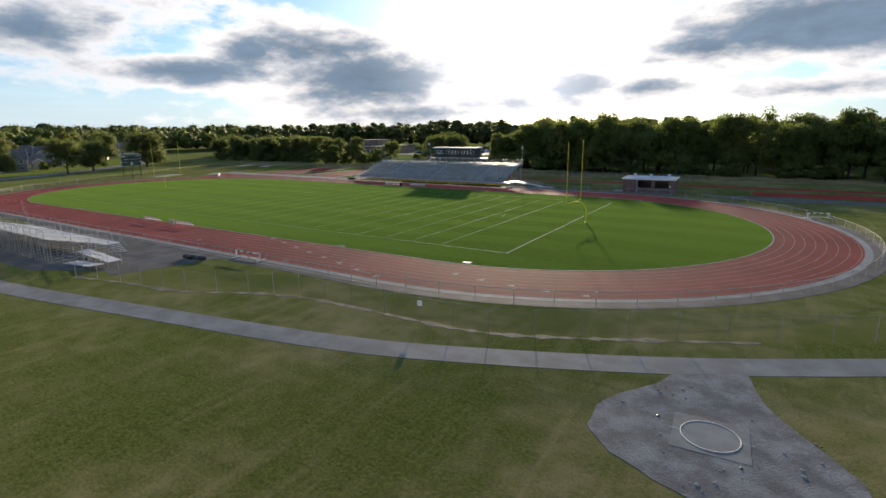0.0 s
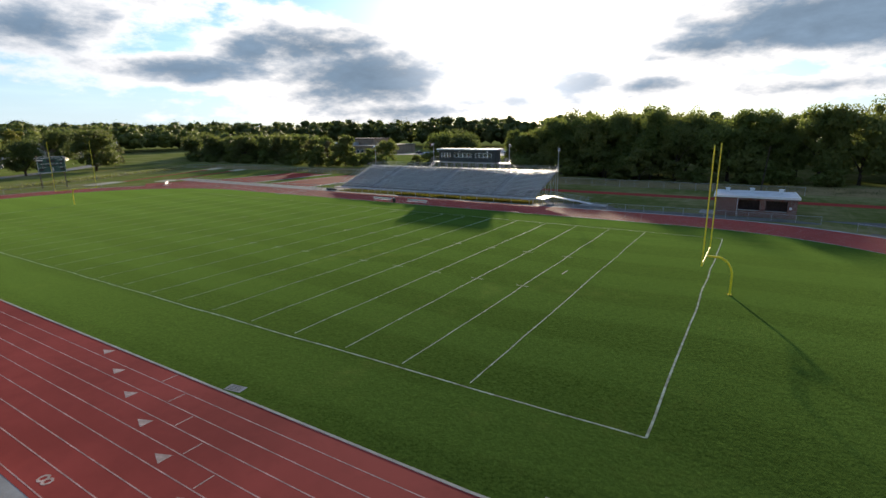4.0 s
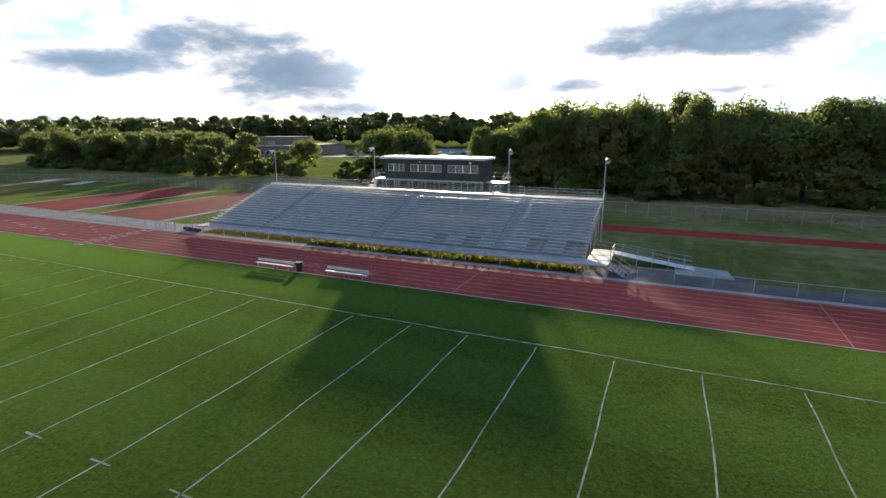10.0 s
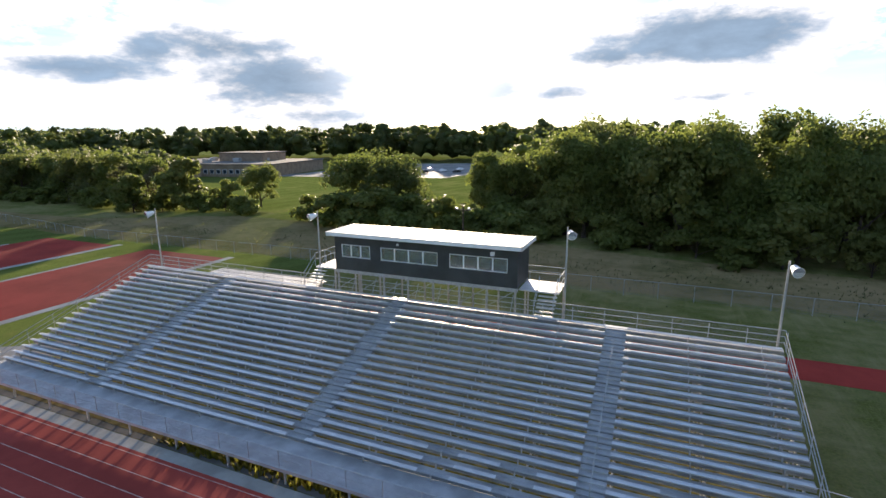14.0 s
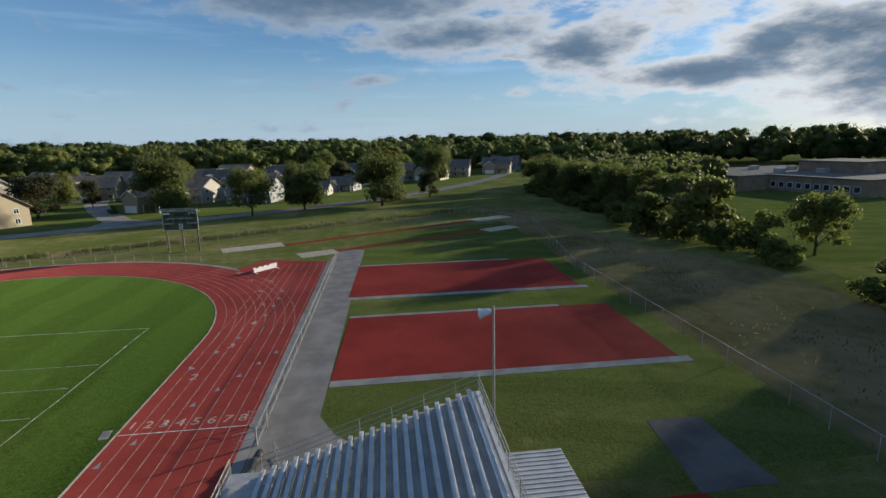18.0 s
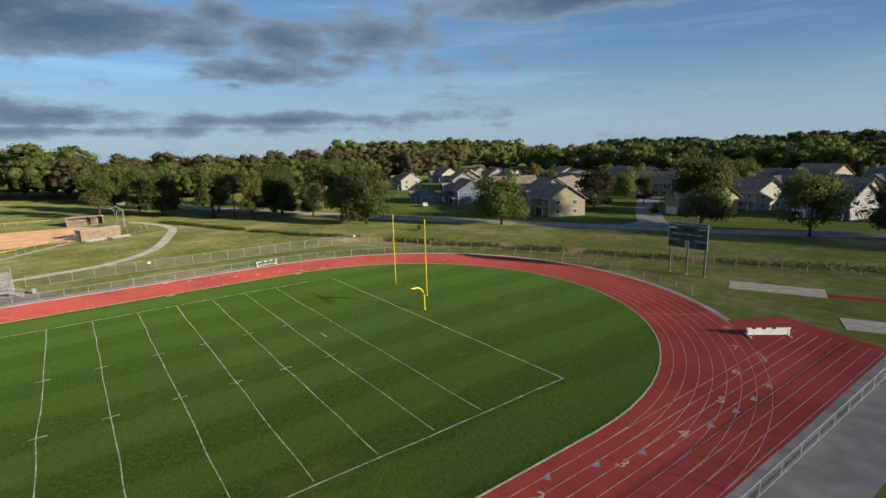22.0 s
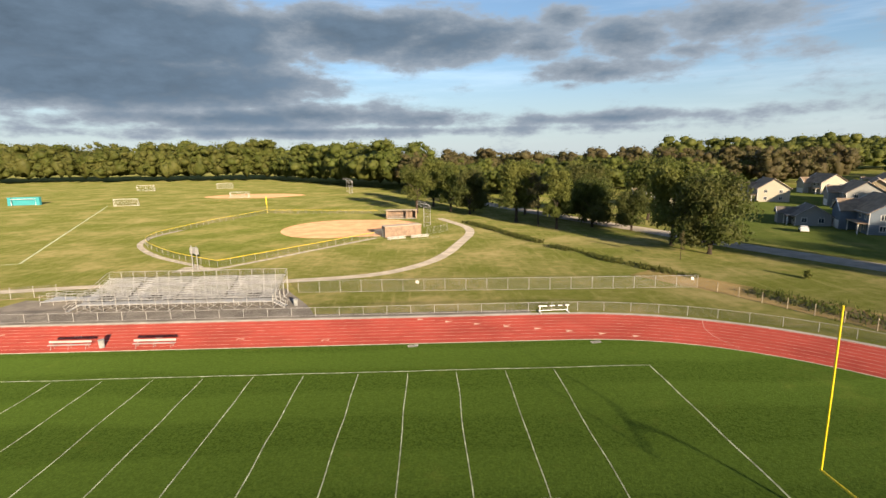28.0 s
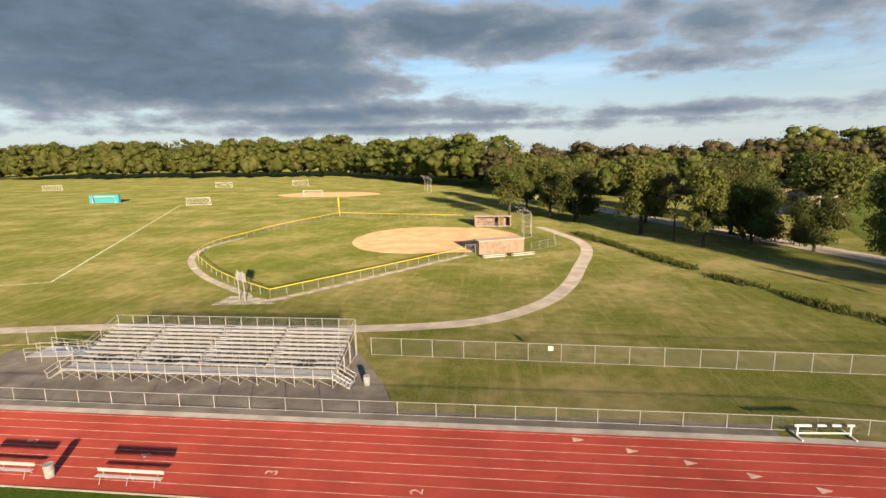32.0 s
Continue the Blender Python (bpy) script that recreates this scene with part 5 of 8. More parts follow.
    # stairs at both ends of the deck
    for s, xe in ((-1, x0 - 0.2), (1, x1 + 0.2)):
        for i in range(5):
            z = dz - 0.17 * (i + 1)
            xa = xe + s * 0.29 * i
            part("stair_tread", boxes((min(xa, xa + s * 0.3), max(xa, xa + s * 0.3), yf - 1.3, yf, z - 0.04, z)), M_ALU, bl)
        for yy in (yf - 1.3, yf):
            part("stair_rail", tubes([[(xe, yy, dz), (xe, yy, dz + 0.95), (xe + s * 1.5, yy, 0.95), (xe + s * 1.75, yy, 0.8), (xe + s * 1.5, yy, 0.45), (xe + s * 1.5, yy, 0.0)], [(xe, yy, dz + 0.5), (xe + s * 1.5, yy, 0.5)], [(xe, yy, dz - 0.1), (xe + s * 1.5, yy, 0.0)]], 0.026, 6), M_GALV, bl)
    # access ramp on the far end, switching back
    for (xa, xb, ya, za, zb) in ((x1 + 0.4, x1 + 7.6, y0 - 2.2, dz - 0.05, 0.5), (x1 + 1.6, x1 + 7.6, y0 - 4.0, 0.05, 0.45)):
        bm = bmesh.new()
        v = [bm.verts.new(p) for p in ((xa, ya, za - 0.06), (xb, ya, zb - 0.06), (xb, ya - 1.4, zb - 0.06), (xa, ya - 1.4, za - 0.06), (xa, ya, za), (xb, ya, zb), (xb, ya - 1.4, zb), (xa, ya - 1.4, za))]
        for f in ((0, 3, 2, 1), (4, 5, 6, 7), (0, 1, 5, 4), (1, 2, 6, 5), (2, 3, 7, 6), (3, 0, 4, 7)):
            bm.faces.new([v[i] for i in f])
        part("ramp", bm, M_ALU, bl, "aluminium access ramp")
        for yy in (ya, ya - 1.4):
            part("ramp_rail", tubes([[(xa, yy, za + h), (xb, yy, zb + h)] for h in (0.92, 0.5)] + [[(xa + (xb - xa) * t, yy, 0.0), (xa + (xb - xa) * t, yy, za + (zb - za) * t + 0.92)] for t in (0, 0.25, 0.5, 0.75, 1)], 0.026, 5), M_GALV, bl)


bleachers()

# ---- goal posts ----
def goal_post(x, s):
    gp = thing("goal_post", "bright yellow gooseneck football goal post on the turf", "goal post", x + s * 2.0, 0, 0, 0, "football goal posts")
    pts = [(0, 0, 0), (0, 0, 1.6)] + [(-s * 1.15 * (1 - math.cos(a)), 0, 1.6 + 1.5 * math.sin(a)) for a in [math.pi / 2 * k / 6 for k in range(1, 7)]] + [(-s * 2.0, 0, 3.1)]
    part("gooseneck", tubes([pts], 0.09, 10), M_YELLOW, gp)
    part("crossbar", tubes([[(-s * 2.0, -3.62, 3.1), (-s * 2.0, 3.62, 3.1)]], 0.065, 8), M_YELLOW, gp)
    for y in (-3.56, 3.56):
        part("upright", tubes([[(-s * 2.0, y, 3.1), (-s * 2.0, y, 12.2)]], 0.05, 8), M_YELLOW, gp)
    part("base_collar", tubes([[(0, 0, 0.03), (0, 0, 0.10)]], 0.16, 10), M_YELLOW, gp)


goal_post(HALF_L, 1)
goal_post(-HALF_L, -1)


# ---- lettering ----
def letters(name, text, size, m, mat, parent, depth=0.004, align="CENTER"):
    cu = bpy.data.curves.new(name, "FONT")
    cu.body, cu.size, cu.align_x, cu.align_y, cu.extrude, cu.resolution_u = text, size, align, "CENTER", depth, 2
    tmp = bpy.data.objects.new(name, cu)
    me = bpy.data.meshes.new_from_object(tmp)
    bpy.data.objects.remove(tmp)
    bpy.data.curves.remove(cu)
    me.materials.append(mat)
    ob = new(name, me)
    ob.parent, ob.matrix_basis = parent, m
    return ob


def track_lettering():
    marks = tagged(new("track_lettering"), "pale painted lane numbers and words on the red track", "markings", kind="structure")
    letters("words", "ROYAL COMETS", 1.6, pose(-0.2, 33.9, 0.036, 0, 0, 180) @ Matrix.Diagonal((0.95, 0.9, 1, 1)), M_WORD, marks)
    for k in range(8):
        y = TRACK_R + (k + 0.5) * LANE
        letters("number", str(k + 1), 1.35, pose(-34.2, y, 0.036, 0, 0, 90), M_TAN, marks)
    part("start_line", boxes((-33.15, -33.05, TRACK_R + 0.1, TRACK_R + 8 * LANE, 0.028, 0.038)), M_WHITE, marks)
    for k in range(1, 8):
        y = -(TRACK_R + (k + 0.5) * LANE)
        letters("number", str(k + 1), 1.15, pose(-32.2 + 9.6 * k, y, 0.036, 0, 0, -90), M_TAN, marks)
    for k, (x, y) in enumerate(((-41.6, 33.6), (-48.2, 34.8), (-54.5, 35.4), (-61.3, 34.8), (-67.4, 33.2), (-73.0, 30.7), (-78.1, 27.6))):
        a = math.degrees(math.atan2(y, x + TRACK_A)) if x < -TRACK_A else 90
        letters("number", str(k + 2), 1.5, pose(x, y, 0.037, 0, 0, a), M_TAN, marks)
    # exchange-zone arrowheads, one for each lane
    for k in range(8):
        x, y = -56.8 + 3.4 * k, -(TRACK_R + (k + 0.5) * LANE)
        bm = slab([(x + 0.4, y - 0.32), (x + 0.4, y + 0.32), (x - 0.4, y)], 0.028, 0.037)
        part("arrowhead", bm, M_TAN, marks)
        x, y = -33.8 - 2.9 * k * 0.8 + 4, TRACK_R + (k + 0.5) * LANE
        part("arrowhead", slab([(x + 0.35, y - 0.22), (x + 0.35, y + 0.22), (x - 0.35, y)], 0.028, 0.037), M_PALE, marks)
        for x in (31 + 2.4 * k,):
            y = -(TRACK_R + (k + 0.5) * LANE)
            part("arrowhead" if x < -20 else "dash", slab([(x - 0.4, y - 0.28), (x - 0.4, y + 0.28), (x + 0.4, y)], 0.028, 0.037) if x < -20 else boxes((x - 0.03, x + 0.03, y - 0.45, y + 0.45, 0.028, 0.037)), M_TAN, marks)
    for k in range(8):
        x, y = 47.7 - 3.4 * (7 - k), -(TRACK_R + (k + 0.5) * LANE)
        part("arrowhead", slab([(x + 0.4, y - 0.32), (x + 0.4, y + 0.32), (x - 0.4, y)], 0.028, 0.0372), M_TAN, marks)
        if k > 2:
            a, r = math.radians(-83 + 4.8 * (k - 3)), TRACK_R + (k + 0.5) * LANE
            m = Matrix.Translation((TRACK_A + r * math.cos(a), r * math.sin(a), 0)) @ Matrix.Rotation(a + math.pi / 2, 4, "Z")
            bm = slab([(0.4, -0.32), (0.4, 0.32), (-0.4, 0.0)], 0.028, 0.0372)
            bmesh.ops.transform(bm, matrix=m, verts=bm.verts)
            part("arrowhead", bm, M_TAN, marks)
    for x, y in ((-66.7, 36.1), (-63.4, 36.3), (-60.4, 36.3), (-57.0, 36.1), (-50.3, 34.9), (-46.9, 33.8), (-43.5, 32.7)):
        part("arrowhead", slab([(x - 0.5, y - 0.3), (x + 0.4, y - 0.1), (x + 0.1, y + 0.4)], 0.028, 0.0376), M_PALE, marks)
    for x in (14.0, 40.5):
        part("cross_line", boxes((x - 0.025, x + 0.025, TRACK_R + 0.05, TRACK_R + 8 * LANE, 0.028, 0.038)), M_LANE, marks)
    # waterfall start arcs over the bend
    for x0, y0, x1, y1 in ((-66.9, -37.2, -65.7, -27.9), (-76.0, 19.0, -82.8, 24.6)):
        pts = [(x0 + (x1 - x0) * t + 1.2 * math.sin(math.pi * t) * (1 if x0 < -60 else -1), y0 + (y1 - y0) * t) for t in [i / 12 for i in range(13)]]
        part("start_arc", ribbon(pts, 0.05, 0.028, 0.0385), M_LANE, marks)


M_WORD = plain("worn_word_paint", (0.40, 0.27, 0.19), 0.88, vary=0.45, scale=1.5, grain=8.0)
M_PALE = plain("faded_grey_paint", (0.30, 0.27, 0.28), 0.7, vary=0.3)
track_lettering()


# ---- fences ----
M_POSTW = plain("weathered_post", (0.42, 0.36, 0.27), 0.9, vary=0.3, scale=3.0)
POST_CACHE = {}


def fence(name, label, line, height, gap=3.0, mesh=M_LINK, radius=0.032, rails=("top",), mat=None, group="", cap=None, rail=0.024):
    """A chain-link fence along a line: posts, rails and wire fabric, in one thing."""
    mat = mat or M_GALV
    x0, y0 = line[0]
    f = thing(name, label, "fence", x0, y0, 0, 0, group)
    key = (height, radius, mat.name)
    if key not in POST_CACHE:
        POST_CACHE[key] = mesh_of("post", tubes([[(0, 0, -0.05), (0, 0, height + 0.03)]], radius, 6), mat)
    pts = []
    for (xa, ya), (xb, yb) in zip(line, line[1:]):
        d = math.hypot(xb - xa, yb - ya)
        n = max(1, round(d / gap))
        pts += [(xa + (xb - xa) * i / n - x0, ya + (yb - ya) * i / n - y0) for i in range(n)]
    pts.append((line[-1][0] - x0, line[-1][1] - y0))
    for px, py in pts:
        piece("post", POST_CACHE[key], f, pose(px, py, 0, 0, 0, 0))
    bm = bmesh.new()
    if "top" in rails:
        tube(bm, [(px, py, height) for px, py in pts], rail, 5)
    if "bottom" in rails:
        tube(bm, [(px, py, 0.08) for px, py in pts], 0.018, 5)
    if "mid" in rails:
        tube(bm, [(px, py, height * 0.5) for px, py in pts], 0.02, 5)
    if rails:
        bmesh.ops.recalc_face_normals(bm, faces=bm.faces)
        part("rail", bm, mat, f)
    else:
        bm.free()
    if mesh is not None:
        bm = bmesh.new()
        lo = [bm.verts.new((px, py, 0.04)) for px, py in pts]
        hi = [bm.verts.new((px, py, height - 0.02)) for px, py in pts]
        for i in range(len(pts) - 1):
            bm.faces.new((lo[i], lo[i + 1], hi[i + 1], hi[i]))
        part("wire_mesh", bm, mesh, f)
    if cap is not None:
        bm = bmesh.new()
        tube(bm, [(px, py, height + 0.04) for px, py in pts], 0.05, 6)
        bmesh.ops.recalc_face_normals(bm, faces=bm.faces)
        part("cap", bm, cap, f, "yellow plastic fence cap")
    return f


FR = OUT_R + 1.55


def arc(cx, r, a0, a1, n):
    return [(cx + r * math.cos(radians(a0 + (a1 - a0) * i / n)), r * math.sin(radians(a0 + (a1 - a0) * i / n))) for i in range(n + 1)]


fence("track_fence", "low galvanised chain-link fence round the bend of the track", [(-TRACK_A, -FR)] + arc(-TRACK_A, FR, -90, -207, 26)[1:] , 1.15, 2.8, group="track fences")
fence("track_fence", "low galvanised chain-link fence along the back straight", [(-TRACK_A, -FR), (TRACK_A, -FR)], 1.15, 3.0, rails=("top", "bottom"), group="track fences")
fence("track_fence", "low galvanised chain-link fence round the far bend", arc(TRACK_A, FR, -90, 62, 34), 1.15, 2.8, group="track fences")
fence("walkway_fence", "low galvanised chain-link fence beside the asphalt walkway", [(-84.2, 41.7), (-30.6, 41.35)], 1.1, 2.9, rails=("top", "bottom"), group="track fences")
fence("apron_fence", "low galvanised chain-link fence beside the stand apron", [(27.5, 41.6), (66, 41.6)], 1.1, 3.0, group="track fences")
fence("boundary_fence", "tall chain-link boundary fence between the track and the meadow", [(-14.6, -53.4), (-73.8, -51.4)], 1.85, 3.05, rails=("top", "bottom"), group="boundary fences")
fence("boundary_fence", "tall chain-link boundary fence with bare posts beside the path", [(21.5, -54.5), (27.2, -53.1), (35.6, -51.6), (41.1, -49.1), (46.0, -47.6)], 1.85, 3.05, rails=(), radius=0.03, group="boundary fences")
fence("boundary_fence", "tall chain-link boundary fence with top rail beside the path", [(46.0, -47.6), (51.6, -47.2), (58.4, -47.3), (63.9, -46.9), (69.5, -44.1), (75.2, -41.3), (84, -37.0), (96, -29)], 1.85, 3.05, radius=0.028, mat=M_DULL, rail=0.017, group="boundary fences")
fence("field_edge_fence", "row of pale wooden posts with wire along rough grass", [(-73.8, -51.4), (-94.8, -9.4), (-109.5, 21.4), (-136, 73)], 1.45, 3.2, rails=(), radius=0.055, mat=M_POSTW, group="boundary fences")
fence("wood_fence", "old chain-link fence along the rough grass by the wood", [(-70, 78.0), (-30, 78.6), (20, 78.8), (66, 77.5)], 1.7, 3.4, group="boundary fences")
fence("wood_fence", "old chain-link fence running back past the jump pits", [(-136, 73), (-112, 84), (-70, 78.0)], 1.5, 3.4, group="boundary fences")


def gate(x, y, turn):
    g = thing("gate", "small silver pipe gate standing open by the track", "gate", x, y, 0, turn, "pipe gates")
    part("gate_frame", tubes([[(0, 0, 0.1), (0, 0, 1.15), (1.3, 0, 1.15), (1.3, 0, 0.1), (0, 0, 0.1)], [(0, 0, 0.6), (1.3, 0, 0.6)]], 0.024, 6), M_GALV, g)
    part("post", tubes([[(-0.06, 0, -0.05), (-0.06, 0, 1.25)]], 0.035, 8), M_GALV, g)
    part("caster", tubes([[(1.3, 0, 0.0), (1.3, 0, 0.12)]], 0.05, 8), M_GALV, g)


gate(-30.5, 41.3, -70)
gate(-32.6, 41.5, -110)
gate(-29.0, 42.8, 25)


# ---- loose things round the field ----
def bench(x, y, turn):
    b = thing("team_bench", "aluminium team bench with backrest on the red track", "bench", x, y, 0.03, turn, "team benches")
    L = 4.5
    part("seat", boxes((-L / 2, L / 2, -0.14, 0.14, 0.42, 0.46), bevel=0.01), M_ALU, b)
    part("backrest", boxes((-L / 2, L / 2, 0.20, 0.235, 0.60, 0.84), bevel=0.008), M_ALU, b)
    for xx in (-L / 2 + 0.4, 0, L / 2 - 0.4):
        part("leg", tubes([[(xx, -0.3, 0.0), (xx, -0.12, 0.42), (xx, 0.16, 0.42), (xx, 0.24, 0.82)], [(xx, 0.16, 0.42), (xx, 0.32, 0.0)]], 0.024, 6), M_GALV, b)


bench(-4.45, -32.35, 180)
bench(4.6, -32.45, 180)
bench(-4.5, 31.55, 0)
bench(3.6, 31.75, 0)


def barrel(x, y, label, mat):
    b = thing("trash_barrel", label, "trash can", x, y, 0.03, 0, "trash barrels")
    bm = bmesh.new()
    tube(bm, [(0, 0, 0), (0, 0, 0.04), (0, 0, 0.30), (0, 0, 0.33), (0, 0, 0.60), (0, 0, 0.63), (0, 0, 0.88)], [0.24, 0.255, 0.27, 0.285, 0.285, 0.295, 0.30], 16, ends=False)
    tube(bm, [(0, 0, 0.88), (0, 0, 0.885), (0, 0, 0.70)], [0.31, 0.285, 0.27], 16, ends=False)
    bmesh.ops.contextual_create(bm, geom=[e for e in bm.edges if e.is_boundary and all(v.co.z < 0.01 for v in e.verts)])
    part("body", bm, mat, b)
    part("liner", tube(bmesh.new(), [(0, 0, 0.66), (0, 0, 0.70)], 0.265, 14), M_BIN, b, "dark bin liner")
    part("rim", tubes([[(0.305 * math.cos(a), 0.305 * math.sin(a), 0.885) for a in [2 * math.pi * k / 16 for k in range(17)]]], 0.014, 5), M_GALV, b)


M_BIN = plain("black_liner", (0.02, 0.02, 0.02), 0.4)
M_DRUM = plain("grey_drum_paint", (0.34, 0.35, 0.35), 0.5, vary=0.3)
barrel(1.25, -32.55, "grey metal trash barrel between benches on the track", M_DRUM)
barrel(-1.75, 31.8, "dark mesh trash barrel beside a team bench", M_BIN)
barrel(-15.9, -46.7, "grey trash barrel on asphalt beside the bleachers", M_DRUM)


def barrier(x, y, turn, label, w=3.6, solid=False):
    """A steeplechase barrier: a heavy beam on two braced feet."""
    b = thing("steeple_barrier", label, "barrier", x, y, 0.03, turn, "steeplechase barriers")
    part("beam", boxes((-w / 2, w / 2, -0.065, 0.065, 0.76, 0.89), bevel=0.01), M_TRIM, b)
    part("stripe", boxes(*[(-w / 2 + 0.5 + i * 1.0, -w / 2 + 0.9 + i * 1.0, -0.069, 0.069, 0.757, 0.893) for i in range(3)]), M_BIN, b, "black painted band")
    for s in (-1, 1):
        part("foot", boxes((s * (w / 2 - 0.2) - 0.05, s * (w / 2 - 0.2) + 0.05, -0.7, 0.7, 0.0, 0.1), (s * (w / 2 - 0.2) - 0.05, s * (w / 2 - 0.2) + 0.05, -0.06, 0.06, 0.1, 0.76), bevel=0.008), M_TRIM, b)
    if solid:
        part("board", boxes((-w / 2 + 0.05, w / 2 - 0.05, -0.03, 0.03, 0.12, 0.755), bevel=0.01), M_TRIM, b, "white plywood infill board")
    part("tie", boxes((-w / 2 + 0.2, w / 2 - 0.2, -0.03, 0.03, 0.2, 0.28)), M_TRIM, b)


barrier(-49.9, -41.3, 4, "white steeplechase barrier beside the back straight fence", 4.0)
barrier(-78.7, 31.4, 140, "solid white steeplechase barrier standing on the start chute", 4.4, True)
barrier(30.8, -41.2, 2, "white steeplechase barrier near the track fence", 4.2)
barrier(87.3, 20.6, 30, "white steeplechase barrier beside the far bend fence", 3.6)


def drain(x, y):
    d = thing("drain_cover", "pale square drain cover set in the turf", "drain cover", x, y, 0.03, 10, "drain covers")
    part("cover", boxes((-0.55, 0.55, -0.3, 0.3, 0.0, 0.02), bevel=0.008), M_CONC, d)
    for k in range(4):
        part("slot", boxes((-0.4, 0.4, -0.2 + k * 0.12, -0.15 + k * 0.12, 0.019, 0.024)), M_BIN, d)


for x, y in ((35.2, -30.9), (53.0, -30.4), (-32.3, -30.8), (-51.8, -30.6), (-33.3, 30.7)):
    drain(x, y)


def mat_roll(x, y, turn):
    r = thing("covered_mats", "dark tarpaulin-covered rolls lying beside the track", "tarpaulin", x, y, 0.02, turn)
    bm = bmesh.new()
    pts = [(-1.6 + 0.4 * i, 0.06 * math.sin(i * 1.7), 0.26 + 0.03 * math.sin(i * 2.3)) for i in range(9)]
    tube(bm, pts, [0.2, 0.27, 0.25, 0.28, 0.24, 0.27, 0.25, 0.27, 0.18], 10)
    for v in bm.verts:
        v.co.z = max(0.0, v.co.z)
    part("tarpaulin", bm, M_BIN, r)
    part("strap", tubes([[(-0.5, 0.3 * math.cos(a), 0.27 + 0.29 * math.sin(a)) for a in [math.pi * k / 8 for k in range(9)]], [(0.7, 0.3 * math.cos(a), 0.27 + 0.29 * math.sin(a)) for a in [math.pi * k / 8 for k in range(9)]]], 0.015, 4), M_GALV, r)


mat_roll(-27.8, 41.7, -4)
mat_roll(25.5, -44.3, 10)


def throwing_circle():
    c = thing("throwing_circle", "concrete throwing circle with a steel ring in gravel", "throwing circle", 78.1, -52.7, 0.018, 3)
    part("slab", boxes((-1.6, 1.6, -1.55, 1.55, 0, 0.02), bevel=0.005), M_SLAB2, c)
    part("circle", tube(bmesh.new(), [(0, 0, 0.019), (0, 0, 0.026)], 1.2, 36), M_SLAB, c, "smooth worn concrete disc")
    part("ring", tubes([[(1.24 * math.cos(a), 1.24 * math.sin(a), 0.03) for a in [2 * math.pi * k / 40 for k in range(41)]]], 0.03, 6), M_GALV, c)
    part("mark", boxes((-1.75, -1.25, 0.0, 0.05, 0.021, 0.026), (1.25, 1.75, 0.0, 0.05, 0.021, 0.026)), M_WHITE, c)


M_SLAB = plain("smooth_concrete", (0.36, 0.335, 0.295), 0.9, vary=0.15, scale=1.0)
M_SLAB2 = plain("rough_concrete_slab", (0.33, 0.305, 0.265), 0.9, vary=0.2, scale=1.0)
M_STONE = plain("pale_stone", (0.45, 0.43, 0.40), 0.9, vary=0.3, pieces=True)
throwing_circle()


def stones():
    s = thing("stones", "scattered pale and dark stones on the gravel apron", "stones", 78, -52, 0.02, kind="stuff")
    bm = bmesh.new()
    bmesh.ops.create_icosphere(bm, subdivisions=1, radius=0.1)
    rng = random.Random(5)
    for v in bm.verts:
        v.co *= rng.uniform(0.75, 1.15)
        v.co.z *= 0.6
    me, me2 = mesh_of("stone", bm.copy(), M_STONE), mesh_of("stone", bm, M_BIN)
    for i in range(80):
        a, r = rng.uniform(0, 6.28), math.sqrt(rng.random()) * 4.6
        if r < 2.2:
            continue
        k = rng.uniform(0.15, 0.6) if i % 5 else rng.uniform(0.7, 1.2)
        piece("stone", me if i % 4 else me2, s, pose(math.cos(a) * r, math.sin(a) * r - 0.5, 0.02, 0, 0, a * 90) @ Matrix.Scale(k, 4))


stones()


# ---- scoreboard ----
M_BOARD = plain("green_board_paint", (0.022, 0.085, 0.065), 0.45, vary=0.2, scale=0.8)
M_LAMPS = plain("dark_display", (0.012, 0.012, 0.013), 0.35, vary=0.2)


